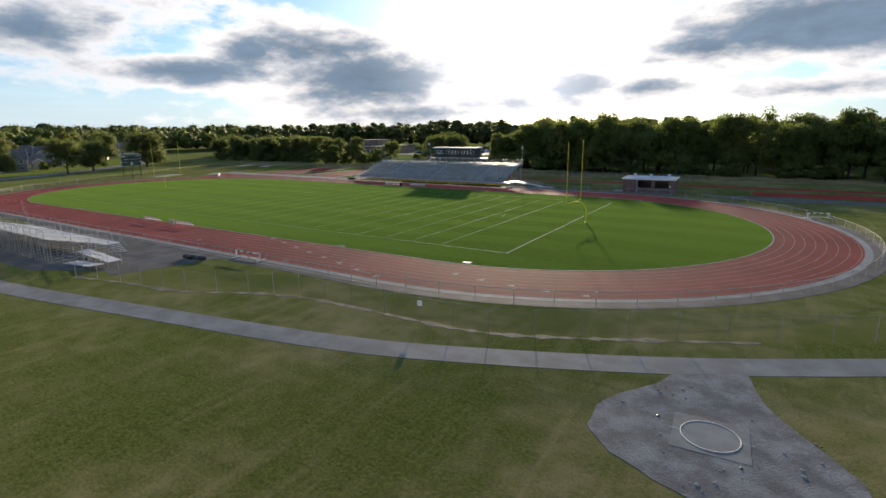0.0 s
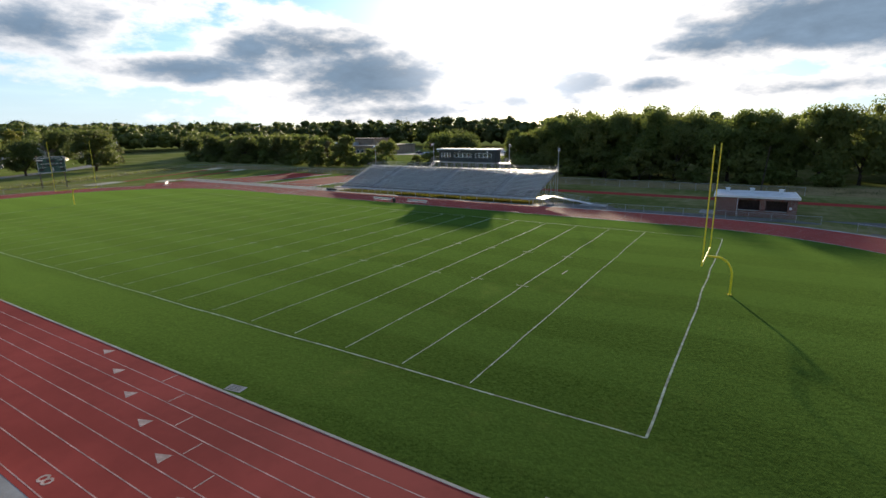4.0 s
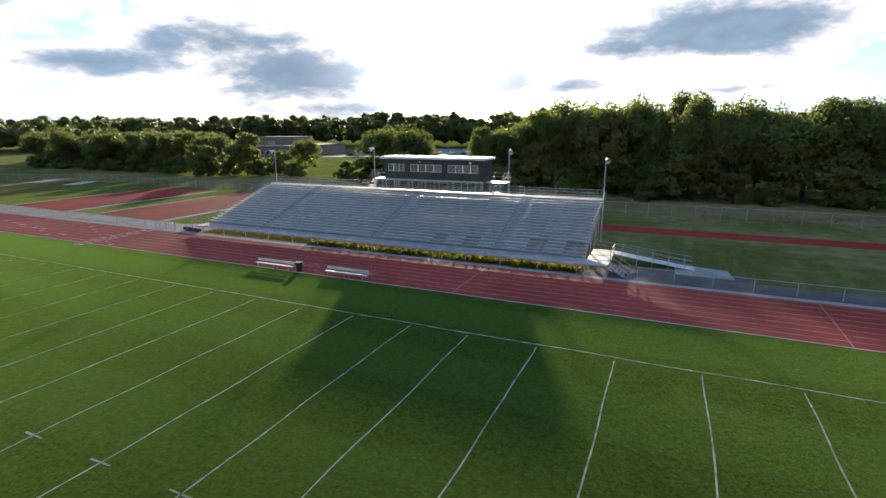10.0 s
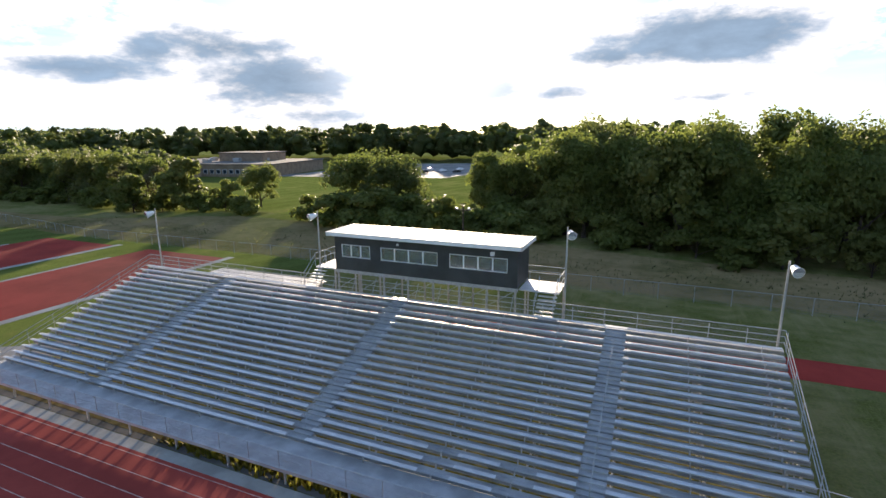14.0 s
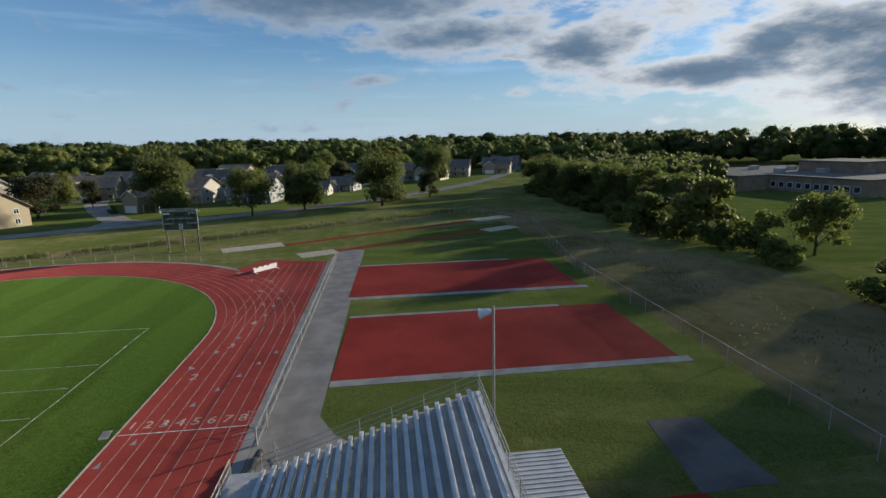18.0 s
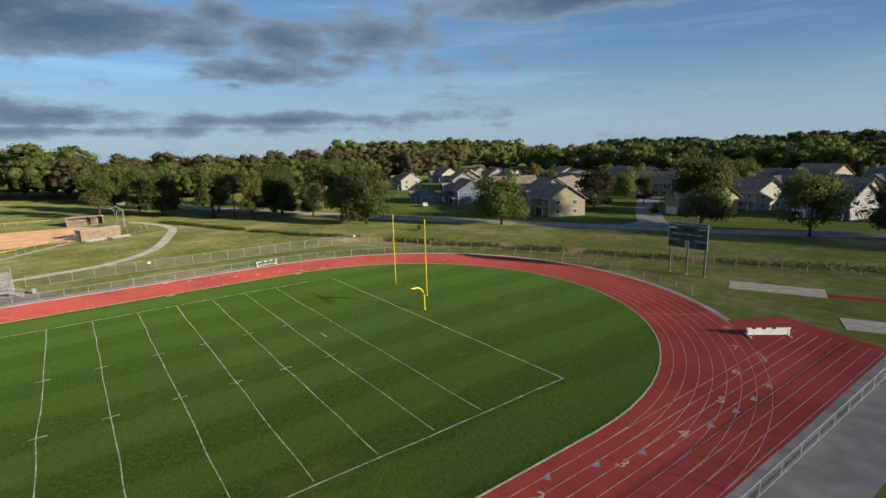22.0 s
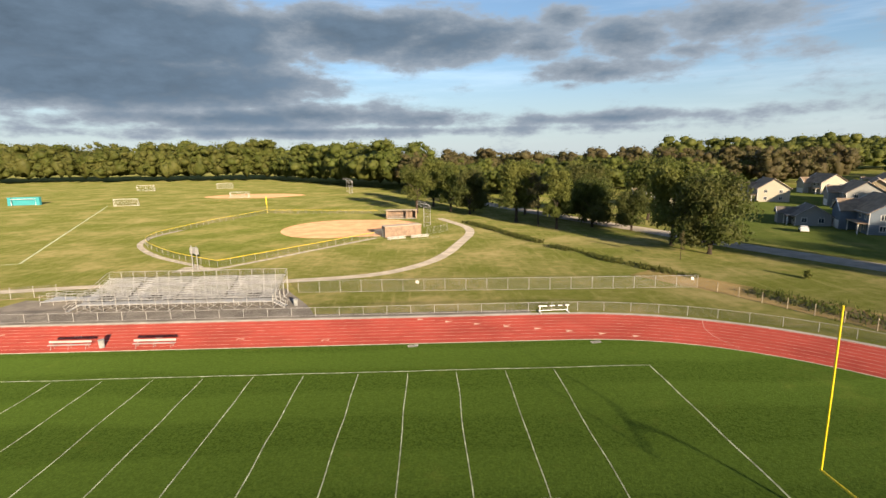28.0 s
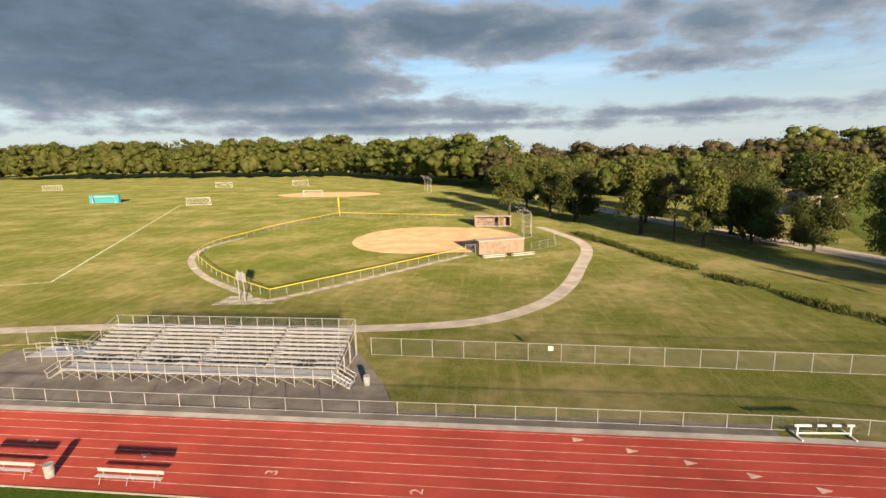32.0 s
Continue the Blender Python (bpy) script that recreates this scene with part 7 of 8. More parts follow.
def house(x, y, turn, w, d, storeys, wall, roof, label, garage=True):
    h = thing("house", label, "house", x, y, 0, turn, "houses")
    H = 2.6 * storeys
    rise = d * 0.33
    bm = boxes((-w / 2, w / 2, -d / 2, d / 2, 0, H))
    for s in (-1, 1):
        bm.faces.new([bm.verts.new(p) for p in ((s * w / 2, -d / 2, H), (s * w / 2, d / 2, H), (s * w / 2, 0, H + rise))])
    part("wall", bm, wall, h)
    bm = bmesh.new()
    gable(bm, w, d, H, rise, 0.7)
    bmesh.ops.recalc_face_normals(bm, faces=bm.faces)
    part("roof", bm, roof, h)
    # front wing with its own gable, towards -y
    fw, fd = w * 0.42, 3.2
    fx = -w * 0.22
    bm = boxes((fx - fw / 2, fx + fw / 2, -d / 2 - fd, -d / 2, 0, 2.9 if storeys == 1 else H - 0.4))
    zt = 2.9 if storeys == 1 else H - 0.4
    fr = fw * 0.36
    bm.faces.new([bm.verts.new(p) for p in ((fx - fw / 2, -d / 2 - fd, zt), (fx + fw / 2, -d / 2 - fd, zt), (fx, -d / 2 - fd, zt + fr))])
    wing = part("wing", bm, wall, h)
    bm = bmesh.new()
    gable(bm, fd + 2.4, fw, zt, fr, 0.35)
    bmesh.ops.recalc_face_normals(bm, faces=bm.faces)
    bmesh.ops.transform(bm, matrix=Matrix.Translation((fx, -d / 2 - fd / 2 + 1.2, 0)) @ Matrix.Rotation(math.pi / 2, 4, "Z"), verts=bm.verts)
    part("wing_roof", bm, roof, h)
    part("gable_trim", tubes([[(fx - fw / 2 - 0.4, -d / 2 - fd - 0.37, zt - 0.12), (fx, -d / 2 - fd - 0.37, zt + fr + 0.1), (fx + fw / 2 + 0.4, -d / 2 - fd - 0.37, zt - 0.12)]], 0.13, 4), M_TRIM, h)
    for s in (-1, 1):
        part("gable_trim", tubes([[(s * (w / 2 + 0.52), -d / 2 - 0.45, H - 0.2), (s * (w / 2 + 0.52), 0, H + rise + 0.1), (s * (w / 2 + 0.52), d / 2 + 0.45, H - 0.2)]], 0.13, 4), M_TRIM, h)
        part("corner_board", boxes((s * w / 2 - 0.1, s * w / 2 + 0.1, -d / 2 - 0.03, -d / 2 + 0.1, 0, H)), M_TRIM, h)
    part("eave", boxes((-w / 2 - 0.5, w / 2 + 0.5, -d / 2 - 0.52, -d / 2 - 0.42, H - 0.35, H - 0.12), (-w / 2 - 0.5, w / 2 + 0.5, d / 2 + 0.42, d / 2 + 0.52, H - 0.35, H - 0.12)), M_TRIM, h)

    def win(cx, cz, side, ww=1.3, hh=1.4):
        """side: 0 front, 1 back, 2 and 3 the gable ends"""
        m = {0: pose(cx, -d / 2, cz, 0, 0, 0), 1: pose(cx, d / 2, cz, 0, 0, 180), 2: pose(w / 2, cx, cz, 0, 0, 90), 3: pose(-w / 2, cx, cz, 0, 0, -90)}[side]
        fr_ = part("window", boxes((-ww / 2, ww / 2, -0.05, 0.02, hh / 2 - 0.1, hh / 2), (-ww / 2, ww / 2, -0.07, 0.02, -hh / 2, -hh / 2 + 0.1), (-ww / 2, -ww / 2 + 0.1, -0.05, 0.02, -hh / 2 + 0.1, hh / 2 - 0.1), (ww / 2 - 0.1, ww / 2, -0.05, 0.02, -hh / 2 + 0.1, hh / 2 - 0.1), (-0.04, 0.04, -0.05, 0.02, -hh / 2 + 0.1, hh / 2 - 0.1)), M_TRIM, h)
        fr_.matrix_basis = m
        p = part("pane", boxes((-ww / 2 + 0.1, ww / 2 - 0.1, -0.02, 0.01, -hh / 2 + 0.1, hh / 2 - 0.1)), M_PANE, fr_)

    for st in range(storeys):
        z = 1.45 + 2.6 * st
        for cx in (w * 0.14, w * 0.36):
            win(cx, z, 0)
        for cx in (-w * 0.34, -w * 0.1, w * 0.15, w * 0.38):
            win(cx, z, 1)
        for side in (2, 3):
            for cx in (-d * 0.25, d * 0.22):
                win(cx, z, side)
    for px in (0.02, 0.46):
        part("porch_post", boxes((w * px, w * px + 0.2, -d / 2 - 1.9, -d / 2 - 1.7, 0, 2.5)), M_TRIM, h)
    part("porch_roof", boxes((w * 0.0, w * 0.5, -d / 2 - 2.1, -d / 2, 2.5, 2.68)), roof, h)
    part("door", boxes((w * 0.2, w * 0.2 + 0.95, -d / 2 - 0.04, -d / 2, 0.1, 2.15)), M_WHITES, h)
    if garage:
        part("garage_door", boxes((fx - fw * 0.38, fx + fw * 0.38, -d / 2 - fd - 0.04, -d / 2 - fd, 0.05, 2.2)), M_TRIM, h, "white panelled garage door")
    return h


WORDS_H = {M_TANS.name: "tan", M_GREYS.name: "grey", M_BLUES.name: "blue-grey", M_WHITES.name: "cream"}
for x, y, turn, w, d, st, wall, roof in (
    (-145, -99, 65, 17, 11, 2, M_BLUES, M_SHINGLE), (-141.5, -51, 62, 14, 11, 2, M_TANS, M_SHINGLE), (-137, -113, 65, 9, 8, 1, M_GREYS, M_SHINGLE_G),
    (-172, -74, 20, 15, 11, 2, M_TANS, M_SHINGLE), (-176, -108, 80, 15, 11, 2, M_WHITES, M_SHINGLE), (-196, -128, 40, 15, 11, 2, M_TANS, M_SHINGLE),
    (-205, -95, 10, 16, 11, 2, M_GREYS, M_SHINGLE_G), (-225, -112, 55, 15, 11, 2, M_WHITES, M_SHINGLE), (-232, -88, 70, 14, 11, 2, M_BLUES, M_SHINGLE_G),
    (-240, -62, 75, 20, 12, 2, M_WHITES, M_SHINGLE), (-168, -20, 70, 13, 11, 2, M_TANS, M_SHINGLE), (-183, 6, 75, 15, 11, 2, M_GREYS, M_SHINGLE_G),
    (-232, -18, 80, 18, 12, 2, M_GREYS, M_SHINGLE_G), (-255, 4, 85, 17, 12, 2, M_TANS, M_SHINGLE_G), (-200, 25, 80, 9, 8, 1, M_WHITES, M_SHINGLE_G),
    (-216, 34, 70, 11, 9, 1, M_GREYS, M_SHINGLE_G), (-270, 38, 80, 18, 12, 2, M_GREYS, M_SHINGLE_G), (-266, 62, 85, 14, 11, 2, M_TANS, M_SHINGLE),
    (-282, 88, 75, 20, 12, 2, M_WHITES, M_SHINGLE_G), (-300, 118, 70, 16, 12, 2, M_TANS, M_SHINGLE_G), (-330, 130, 60, 18, 12, 2, M_GREYS, M_SHINGLE_G),
    (-118, -163, 75, 13, 10, 2, M_WHITES, M_SHINGLE), (-160, -72, 60, 15, 12, 2, M_TANS, M_SHINGLE), (-163, -92, 150, 16, 12, 2, M_TANS, M_SHINGLE), (-188, -82, 60, 15, 12, 2, M_WHITES, M_SHINGLE), (-216, -128, 60, 15, 12, 2, M_TANS, M_SHINGLE),
    (-210, -60, 100, 16, 12, 2, M_TANS, M_SHINGLE), (-246, -84, 40, 16, 12, 2, M_TANS, M_SHINGLE), (-270, -60, 80, 18, 12, 2, M_GREYS, M_SHINGLE), (-213, -4, 60, 16, 12, 2, M_WHITES, M_SHINGLE_G), (-240, 15, 95, 16, 12, 2, M_TANS, M_SHINGLE), (-290, 20, 80, 16, 12, 2, M_WHITES, M_SHINGLE_G), (-246, 48, 60, 14, 11, 2, M_WHITES, M_SHINGLE_G), (-292, -30, 70, 18, 12, 2, M_TANS, M_SHINGLE),
    (-250, -140, 60, 15, 11, 2, M_TANS, M_SHINGLE), (-170, -179, 70, 15, 11, 2, M_WHITES, M_SHINGLE), (-200, -163, 50, 15, 11, 2, M_TANS, M_SHINGLE), (-213, -145, 75, 14, 11, 2, M_WHITES, M_SHINGLE), (-189, -16, 65, 14, 11, 2, M_WHITES, M_SHINGLE), (-201, 3, 80, 14, 11, 2, M_TANS, M_SHINGLE), (-280, 0, 75, 15, 11, 2, M_WHITES, M_SHINGLE), (-238, -200, 60, 15, 11, 2, M_TANS, M_SHINGLE), (-216, -208, 80, 15, 11, 2, M_WHITES, M_SHINGLE), (-184, -152, 65, 14, 11, 2, M_GREYS, M_SHINGLE), (-228, -172, 55, 15, 11, 2, M_WHITES, M_SHINGLE), (-262, 75, 60, 14, 11, 2, M_WHITES, M_SHINGLE), (-222, -46, 70, 14, 11, 2, M_WHITES, M_SHINGLE), (-252, -36, 85, 15, 11, 2, M_TANS, M_SHINGLE), (-262, -110, 60, 15, 11, 2, M_GREYS, M_SHINGLE),
):
    house(x, y, turn, w, d, st, wall, roof, f"{'two-storey' if st == 2 else 'low'} {WORDS_H[wall.name]} sided house with gabled shingle roof", st == 2)


def school():
    s = thing("school", "long low tan brick school with flat roofs", "school", -168, 214, 0, 12)
    M_TB = plain("tan_brick", (0.34, 0.25, 0.18), 0.9, vary=0.2, scale=0.5, grain=5.0)
    part("wall", boxes((-38, 30, -30, 22, 0, 5.0), (-30, -2, -44, -30, 0, 5.0)), M_TB, s)
    part("roof", boxes((-38.4, 30.4, -30.4, 22.4, 5.0, 5.4), (-30.4, -1.6, -44.4, -30.4, 5.0, 5.4)), M_SHINGLE_G, s)
    part("hall", boxes((-8, 14, -8, 14, 5.4, 9.0)), M_TB, s)
    part("hall_roof", boxes((-8.4, 14.4, -8.4, 14.4, 9.0, 9.4)), M_SHINGLE_G, s)
    for i in range(10):
        x = -1 + i * 3.0
        fr = part("window", boxes((x, x + 2.0, -30.08, -30.0, 1.2, 1.35), (x, x + 2.0, -30.08, -30.0, 3.0, 3.15), (x, x + 0.15, -30.08, -30.0, 1.35, 3.0), (x + 1.85, x + 2.0, -30.08, -30.0, 1.35, 3.0)), M_TRIM, s)
        part("pane", boxes((x + 0.15, x + 1.85, -30.05, -30.0, 1.35, 3.0)), M_PANE, fr)
    for i in range(6):
        part("roof_unit", boxes((-34 + i * 9, -31 + i * 9, -22 + (i % 3) * 9, -19.5 + (i % 3) * 9, 5.35, 7.0), bevel=0.1), M_GALV, s)


school()


def car(x, y, turn, paint, label):
    c = thing("car", label, "car", x, y, 0.03, turn, "parked cars")
    bm = bmesh.new()
    prof = [(-2.2, 0.35), (-2.25, 0.75), (-1.9, 0.95), (-1.3, 1.0), (-0.8, 1.42), (0.7, 1.45), (1.35, 1.0), (2.1, 0.85), (2.25, 0.55), (2.2, 0.35)]
    rows = [[bm.verts.new((px, s * (0.86 if pz < 1.1 else 0.66), pz)) for px, pz in prof] for s in (-1, 1)]
    n = len(prof)
    for i in range(n):
        bm.faces.new((rows[0][i], rows[0][(i + 1) % n], rows[1][(i + 1) % n], rows[1][i]))
    bm.faces.new(rows[0][::-1])
    bm.faces.new(rows[1])
    bmesh.ops.recalc_face_normals(bm, faces=bm.faces)
    part("body", bm, paint, c)
    part("glazing", boxes((-0.95, 0.95, -0.78, 0.78, 1.02, 1.36)), M_PANE, c)
    for px in (-1.4, 1.4):
        for s in (-1, 1):
            w = part("wheel", tubes([[(px, s * 0.72, 0.32), (px, s * 0.9, 0.32)]], 0.32, 12), M_BIN, c)


M_CARK, M_CARW = plain("black_car_paint", (0.015, 0.015, 0.018), 0.25, vary=0.05), plain("white_car_paint", (0.7, 0.7, 0.7), 0.25, vary=0.05)
car(-196, -46, 20, M_CARK, "black saloon car parked beside the side street")
car(-126, -100, 60, M_CARW, "white car parked beside a garage")
for i in range(14):
    car(-121 + i * 4.4, 214 + i * 2.0 + (i % 3) * 9, 80, M_CARW if i % 3 else M_CARK, "car parked on the shining school car park")

# ---- planting ----
for key, x, y, h, wide, in (
    ("maple", -114.3, -47.0, 14.2, 1.0), ("plum", -155, -48.0, 12.3, 1.05), ("oak", -146.5, -9.8, 17.0, 0.85), ("ash", -145.5, 13.3, 13.6, 0.95),
    ("oak", -154.5, 26.3, 12.4, 1.0), ("oak", -157, 49.5, 15.6, 1.0), ("plum", -177, 66, 8.8, 0.85), 
    ("tall_oak", -86.3, -85.5, 19.3, 0.85), ("oak", -89, -75.5, 16, 0.85), ("oak", -78.5, -115, 13.4, 0.85), ("oak", -86.3, -107.5, 10.5, 0.9),
    ("poplar", -68, -112, 17, 1.0), ("bare_ash", -64.5, -118.5, 16.5, 0.95), ("tall_oak", -60, -128, 19.8, 0.95), ("ash", -99, -127, 19, 1.0),
    ("oak", -80, -128, 17, 0.95), ("oak", -48, -150, 15, 0.8), ("poplar", -42, -158, 17.5, 1.1), ("tall_oak", -66, -146, 17, 0.9),
    ("willow", -30, -156, 17.5, 0.95), ("poplar", -36, -178, 19, 1.1), ("bare_ash", -50, -158, 16, 1.0),
    ("spruce", -133.5, -59.5, 5.2, 1.0), ("yellow_maple", -196, -112, 14, 0.8), ("yellow_maple", -238, 52, 17, 1.1), ("ash", -270, 20, 16, 1.0), 
    ("maple", -190, -60, 11, 0.8), ("plum", -181, -47, 9, 0.7), ("maple", -214, -40, 13, 0.8), ("ash", -225, -35, 14, 0.9), ("oak", -210, 15, 12, 0.8), ("maple", -237, 20, 13, 0.9), ("plum", -247, 30, 11, 0.9),
    ("oak", -250, 76, 16, 0.9), ("maple", -290, 60, 14, 0.9), ("plum", -262, 78, 13, 1.0), ("ash", -310, 85, 17, 0.9), ("maple", -213, -70, 12, 0.8), ("ash", -185, -95, 11, 0.8),
    ("bush", -139, -62, 3.0, 0.8), ("bush", -190, 22, 3.5, 0.9), ("bush", -178, 18, 4, 0.9), ("bush", -160, -30, 3, 0.9), ("bare_ash", -81, -71, 6.0, 0.6), ("bush", -93, -55, 1.6, 0.8),
    # school side
    ("oak", -186, 108, 12, 0.9), ("oak", -172, 110, 13, 1.0), ("tall_oak", -158, 111, 13, 1.1), ("oak", -146, 108, 12.5, 1.0), ("tall_oak", -134, 112, 13.5, 1.1), ("oak", -122, 110, 12.5, 1.0), ("poplar", -112, 111, 13, 1.3), ("bare_ash", -105, 108, 12, 1.2), ("ash", -101, 112, 12, 1.0), ("bare_ash", -95, 109, 11, 1.3),
    ("bush", -180, 103, 4.5, 1.4), ("bush", -166, 104, 4, 1.5), ("bush", -152, 104, 5, 1.4), ("bush", -140, 105, 4.5, 1.5), ("bush", -128, 105, 5, 1.4), ("bush", -117, 106, 4.5, 1.5), ("bush", -108, 104, 5.5, 1.4), ("bright_bush", -100, 105, 6, 1.2), ("bush", -95, 103, 5, 1.4), ("bush", -88, 105, 5, 1.4), ("bush", -79, 107, 5, 1.4),
    ("bright_bush", -84, 108, 12.5, 1.1), ("bush", -74, 110, 7.5, 0.9), ("ash", -71, 118, 10.5, 0.9), ("bright_bush", -92, 101, 9, 1.1), ("bush", -66, 108, 4.5, 1.3), ("bush", -47, 107, 5.5, 1.4),
    ("ash", -41, 112, 13.5, 1.0), ("oak", -31, 112, 13, 1.0), ("bush", -38, 103, 7, 1.5), ("bush", -30, 104, 8, 1.5), ("bush", -22, 104, 7, 1.4), ("bush", -14, 103, 5, 1.5), ("bush", -5, 101, 5.5, 1.6), ("bush", -10, 106, 6, 1.5), ("bush", -18, 108, 6.5, 1.4), ("bright_bush", -1, 106, 7, 1.2), ("bush", -26, 108, 6, 1.4),
):
    plant(key, x, y, h / TREES[key][2], wide=wide, group="park trees")

# garden trees
rngy = random.Random(17)
for i in range(34):
    x, y = rngy.uniform(-330, -195), rngy.uniform(-190, 130)
    if abs((x + 168) * 0.55 - (y + 38)) < 9 or y > (-x - 150) * 0.75 + 15:
        continue
    plant(rngy.choice(["yard", "yard", "yard", "plum"]) if i % 5 else "yellow_maple", x, y, rngy.uniform(0.5, 0.95), wide=rngy.uniform(0.8, 1.0), group="garden trees")

# edge of the wood behind the stand
rngw = random.Random(9)
EDGE = [(-14, 116), (2, 112), (16, 107), (30, 101), (46, 103), (60, 104), (78, 106), (96, 104), (112, 98), (128, 88), (142, 74), (152, 56)]
kinds = ["tall_oak", "poplar", "maple", "tall_oak", "ash", "poplar", "bare_ash"]
for i, ((xa, ya), (xb, yb)) in enumerate(zip(EDGE, EDGE[1:])):
    for j in range(3):
        t = j / 3
        for row in range(2):
            x, y = xa + (xb - xa) * t + rngw.uniform(-2.5, 2.5), ya + (yb - ya) * t + row * 9 + rngw.uniform(-2, 2)
            k = rngw.choice(kinds)
            plant(k, x, y, rngw.uniform(12.5, 20.5) / TREES[k][2], wide=rngw.uniform(0.7, 1.05), group="wood edge")
    for j in range(3):
        t = rngw.random()
        plant(rngw.choice(["bush", "bush", "bright_bush"]), xa + (xb - xa) * t, ya + (yb - ya) * t - rngw.uniform(4, 8), rngw.uniform(0.8, 1.5), wide=1.3, group="wood edge")


def scatter(rng, poly, n, hmin, hmax, wmin, wmax):
    """Spots inside a quadrilateral given by its corners."""
    out = []
    for i in range(n):
        u, v = rng.random(), rng.random()
        a, b, c, d = poly
        x = (a[0] * (1 - u) + b[0] * u) * (1 - v) + (d[0] * (1 - u) + c[0] * u) * v
        y = (a[1] * (1 - u) + b[1] * u) * (1 - v) + (d[1] * (1 - u) + c[1] * u) * v
        out.append((x, y, rng.uniform(hmin, hmax), rng.uniform(wmin, wmax)))
    return out


rw = random.Random(21)
wood("wood_behind_stand", "dense green woodland behind the grandstand", scatter(rw, [(-14, 130), (160, 118), (190, 190), (-30, 230)], 170, 14, 20.5, 8, 12), M_LEAF, 31, 320, 0.48)
wood("wood_east", "dense green woodland east of the track", scatter(rw, [(152, 110), (165, -40), (220, -40), (220, 120)], 80, 15, 20, 8, 12), M_LEAF, 32, 150, 0.7)
wood("wood_beyond_school", "wooded skyline beyond the school", scatter(rw, [(-420, 250), (40, 330), (60, 420), (-460, 360)], 300, 17, 28, 13, 21), M_LEAF_D, 33, 560, 0.46)
wood("wood_northwest", "dark woodland beside the school lawn", scatter(rw, [(-195, 114), (-112, 118), (-170, 172), (-260, 182)], 90, 11, 14.5, 9, 12), M_LEAF_D, 34, 220, 0.6)
wood("wood_behind_houses", "wooded skyline behind the houses", scatter(rw, [(-315, -300), (-325, 230), (-430, 300), (-450, -320)], 330, 14, 25, 13, 20), M_LEAF, 35, 600, 0.46)
wood("wood_ridge", "far wooded ridge on the skyline", scatter(rw, [(-560, -380), (-560, 420), (-640, 480), (-680, -420)], 280, 20, 30, 22, 32), M_LEAF_R, 36, 560, 0.62)
wood("wood_southwest", "green woodland beyond the ditch", scatter(rw, [(-120, -215), (-40, -200), (-30, -330), (-330, -300)], 130, 13, 21, 10, 16), M_LEAF, 37, 440, 0.46)
wood("wood_bare", "brown half-bare ash woodland", scatter(rw, [(-230, -236), (-30, -240), (-10, -300), (-310, -290)], 110, 20, 25.5, 10, 15), M_LEAF_BR, 38, 480, 0.5)
wood("wood_south", "sunlit green woodland beyond the meadow", scatter(rw, [(-15, -262), (95, -420), (130, -470), (-40, -330)], 120, 22, 34, 14, 22), M_LEAF, 39, 760, 0.5)
wood("wood_south_edge", "sunlit green woodland edge beyond the meadow", scatter(rw, [(95, -415), (470, -440), (480, -500), (110, -470)], 230, 26, 41, 16, 26), M_LEAF_B, 40, 760, 0.6)
wood("wood_far_west", "wooded skyline far behind the houses", scatter(rw, [(-520, -420), (-200, -340), (-240, -430), (-560, -520)], 140, 25, 36, 16, 26), M_LEAF, 42, 360, 0.65)
wood("wood_southeast", "green woodland on the far side of the meadow", scatter(rw, [(470, -440), (520, 100), (600, 100), (560, -520)], 130, 28, 38, 14, 22), M_LEAF, 41, 200, 1.0)


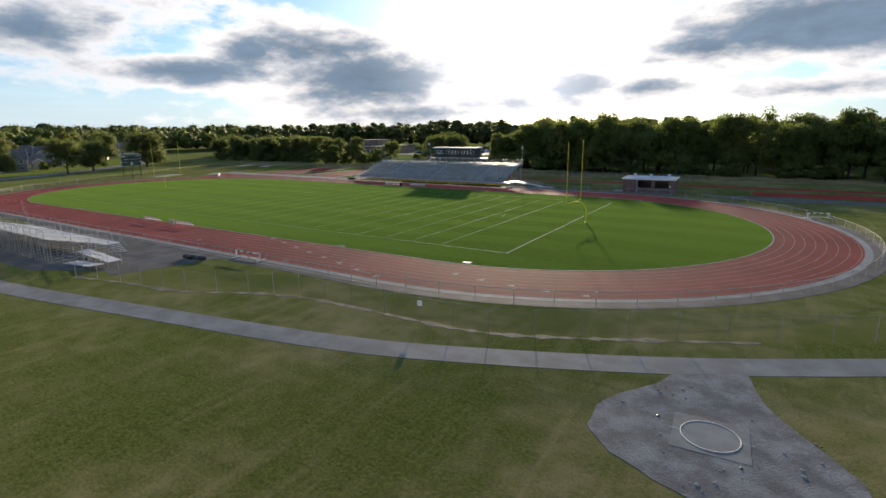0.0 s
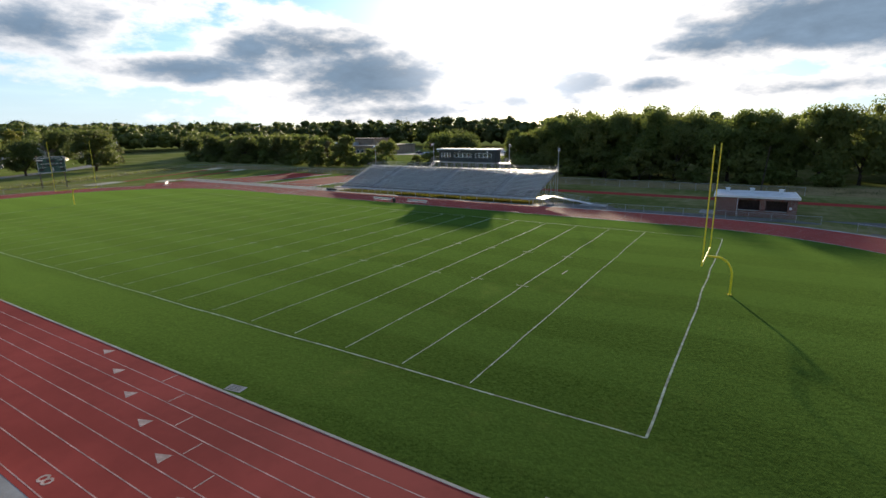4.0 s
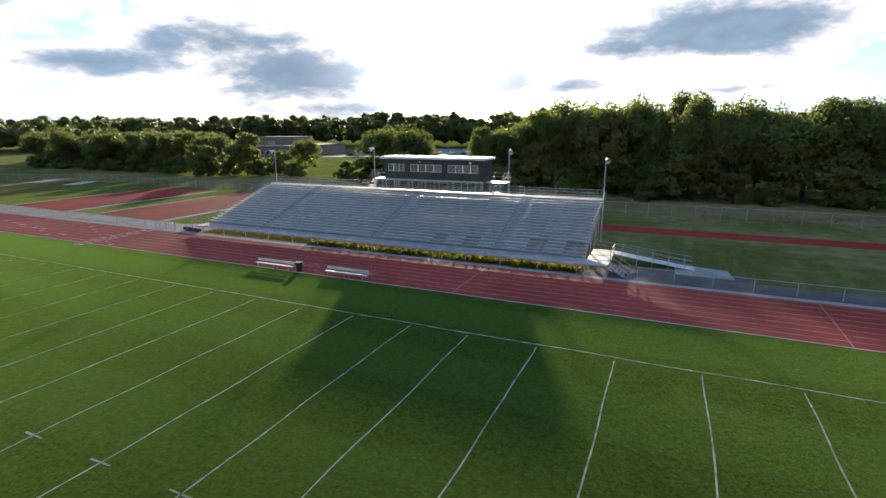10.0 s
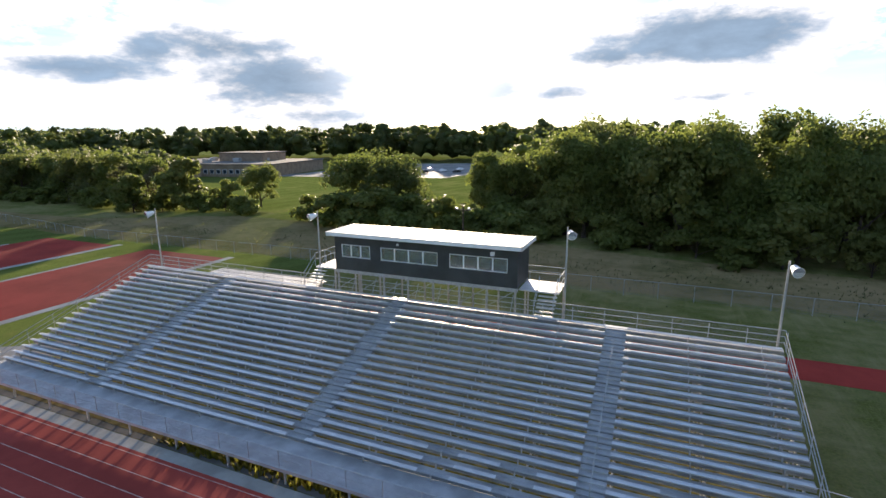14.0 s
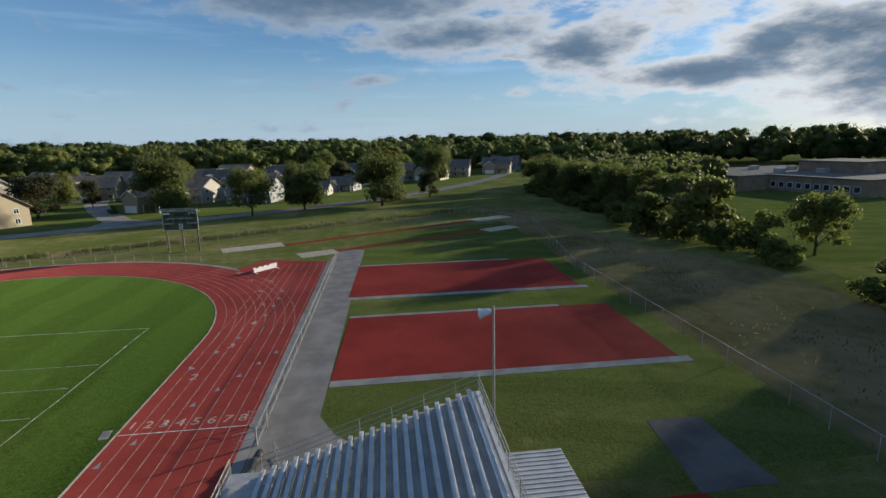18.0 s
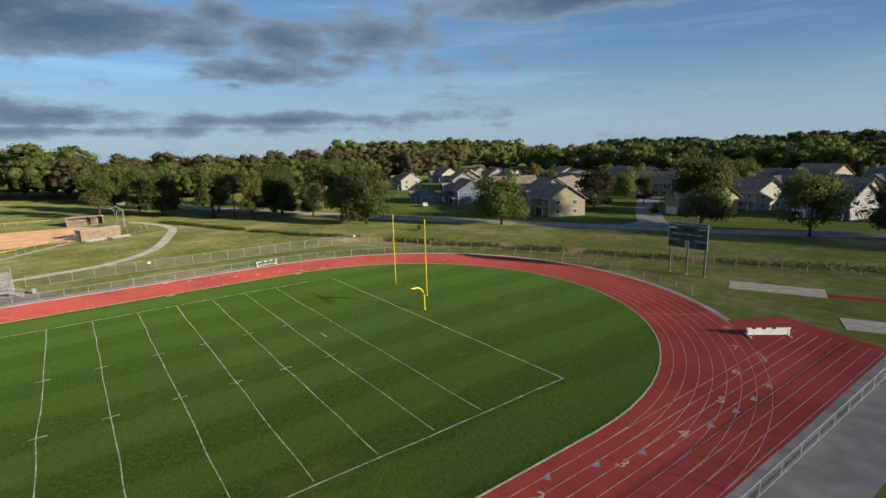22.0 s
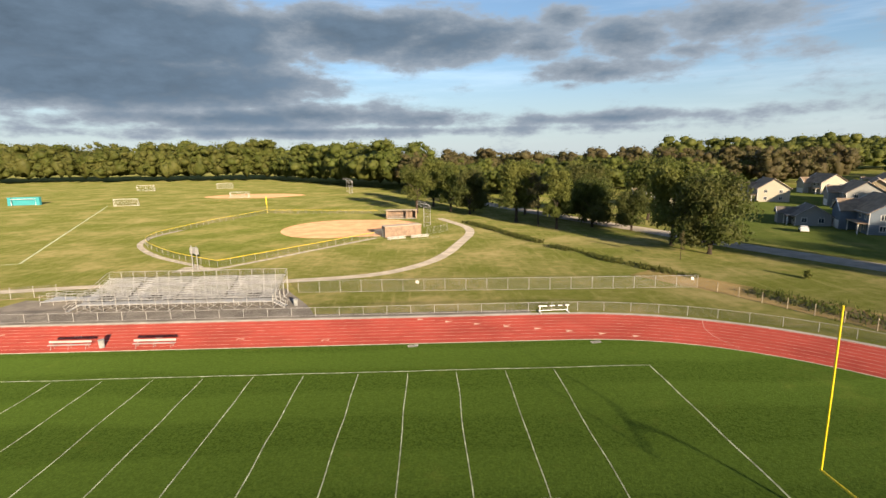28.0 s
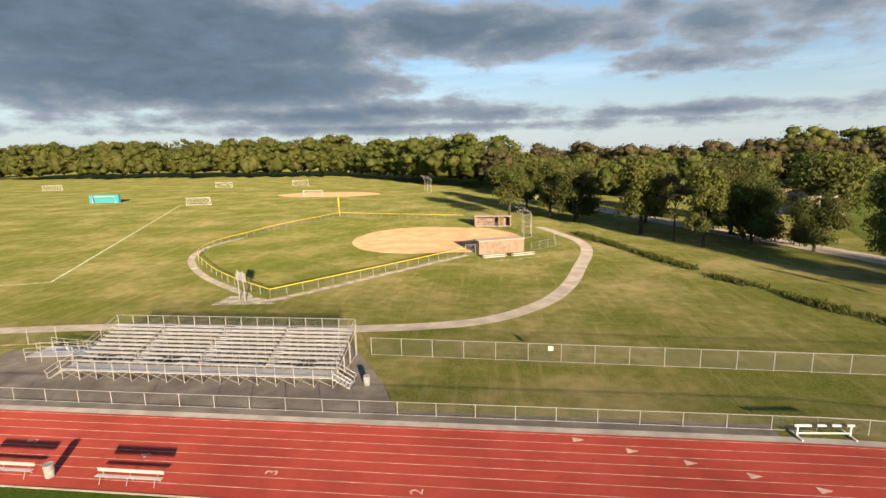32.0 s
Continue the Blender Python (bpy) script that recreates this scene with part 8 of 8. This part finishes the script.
def weeds(name, label, line, spread, n, mat, hmin, hmax, seed):
    """Clumps of tall grass and weeds scattered along a line: narrow leaning blades."""
    rng = np.random.default_rng(seed)
    P = np.array(line, float)
    seg = np.linalg.norm(np.diff(P, axis=0), axis=1)
    i = rng.choice(len(seg), n, p=seg / seg.sum())
    t = rng.random(n)[:, None]
    xy = P[i] * (1 - t) + P[i + 1] * t
    d = np.diff(P, axis=0)[i] / seg[i][:, None]
    xy += np.stack([-d[:, 1], d[:, 0]], 1) * (rng.normal(size=n) * spread)[:, None]
    patch = np.array([noise.noise(Vector((x * 0.15, y * 0.15, seed))) for x, y in xy])
    keep = patch > rng.uniform(-0.5, 0.25, n)
    xy = np.repeat(xy[keep], 4, 0)
    m = len(xy)
    h = rng.uniform(hmin, hmax, m) * np.repeat(rng.uniform(0.6, 1.0, m // 4), 4)
    a = rng.uniform(0, 6.28, m)
    dx, dy, w = np.cos(a), np.sin(a), h * 0.15
    x, y, o = xy[:, 0], xy[:, 1], np.zeros(m)
    verts = np.stack([np.stack(c, 1) for c in ((x - dy * w, y + dx * w, o), (x + dy * w, y - dx * w, o), (x + dx * h * 0.35 + dy * w * 0.6, y + dy * h * 0.35 - dx * w * 0.6, h * 0.7), (x + dx * h * 0.6, y + dy * h * 0.6, h))], 1).reshape(-1, 3)
    q = 4 * np.arange(m)[:, None]
    faces = np.concatenate([q + np.array([[0, 1, 2]]), q + np.array([[0, 2, 3]])])
    return tagged(new(name, tri_mesh(name, verts, faces, mat)), label, "weeds", kind="stuff")


weeds("stand_weeds", "yellow-green weeds under the grandstand deck", [(-12, 41.9), (22.5, 41.9)], 0.3, 3600, M_LEAF_Y, 0.2, 0.7, 51)
weeds("ditch_weeds", "tall green weeds in the ditch across the meadow", [(-45, -131), (-48.3, -122), (-56, -101), (-61.5, -87), (-66.5, -74), (-72, -65), (-77, -57)], 0.8, 4200, M_LEAF_B, 0.3, 0.8, 52)
weeds("fence_weeds", "tall rough weeds behind the boundary posts", [(-80, -49), (-100, -9), (-115, 21), (-140, 72)], 1.5, 5200, M_LEAF_B, 0.25, 0.8, 53)
weeds("wood_weeds", "dry tall weeds along the wood", [(-95, 86), (-30, 91), (40, 87), (120, 90)], 4.0, 5000, M_LEAF_BR, 0.15, 0.35, 54)
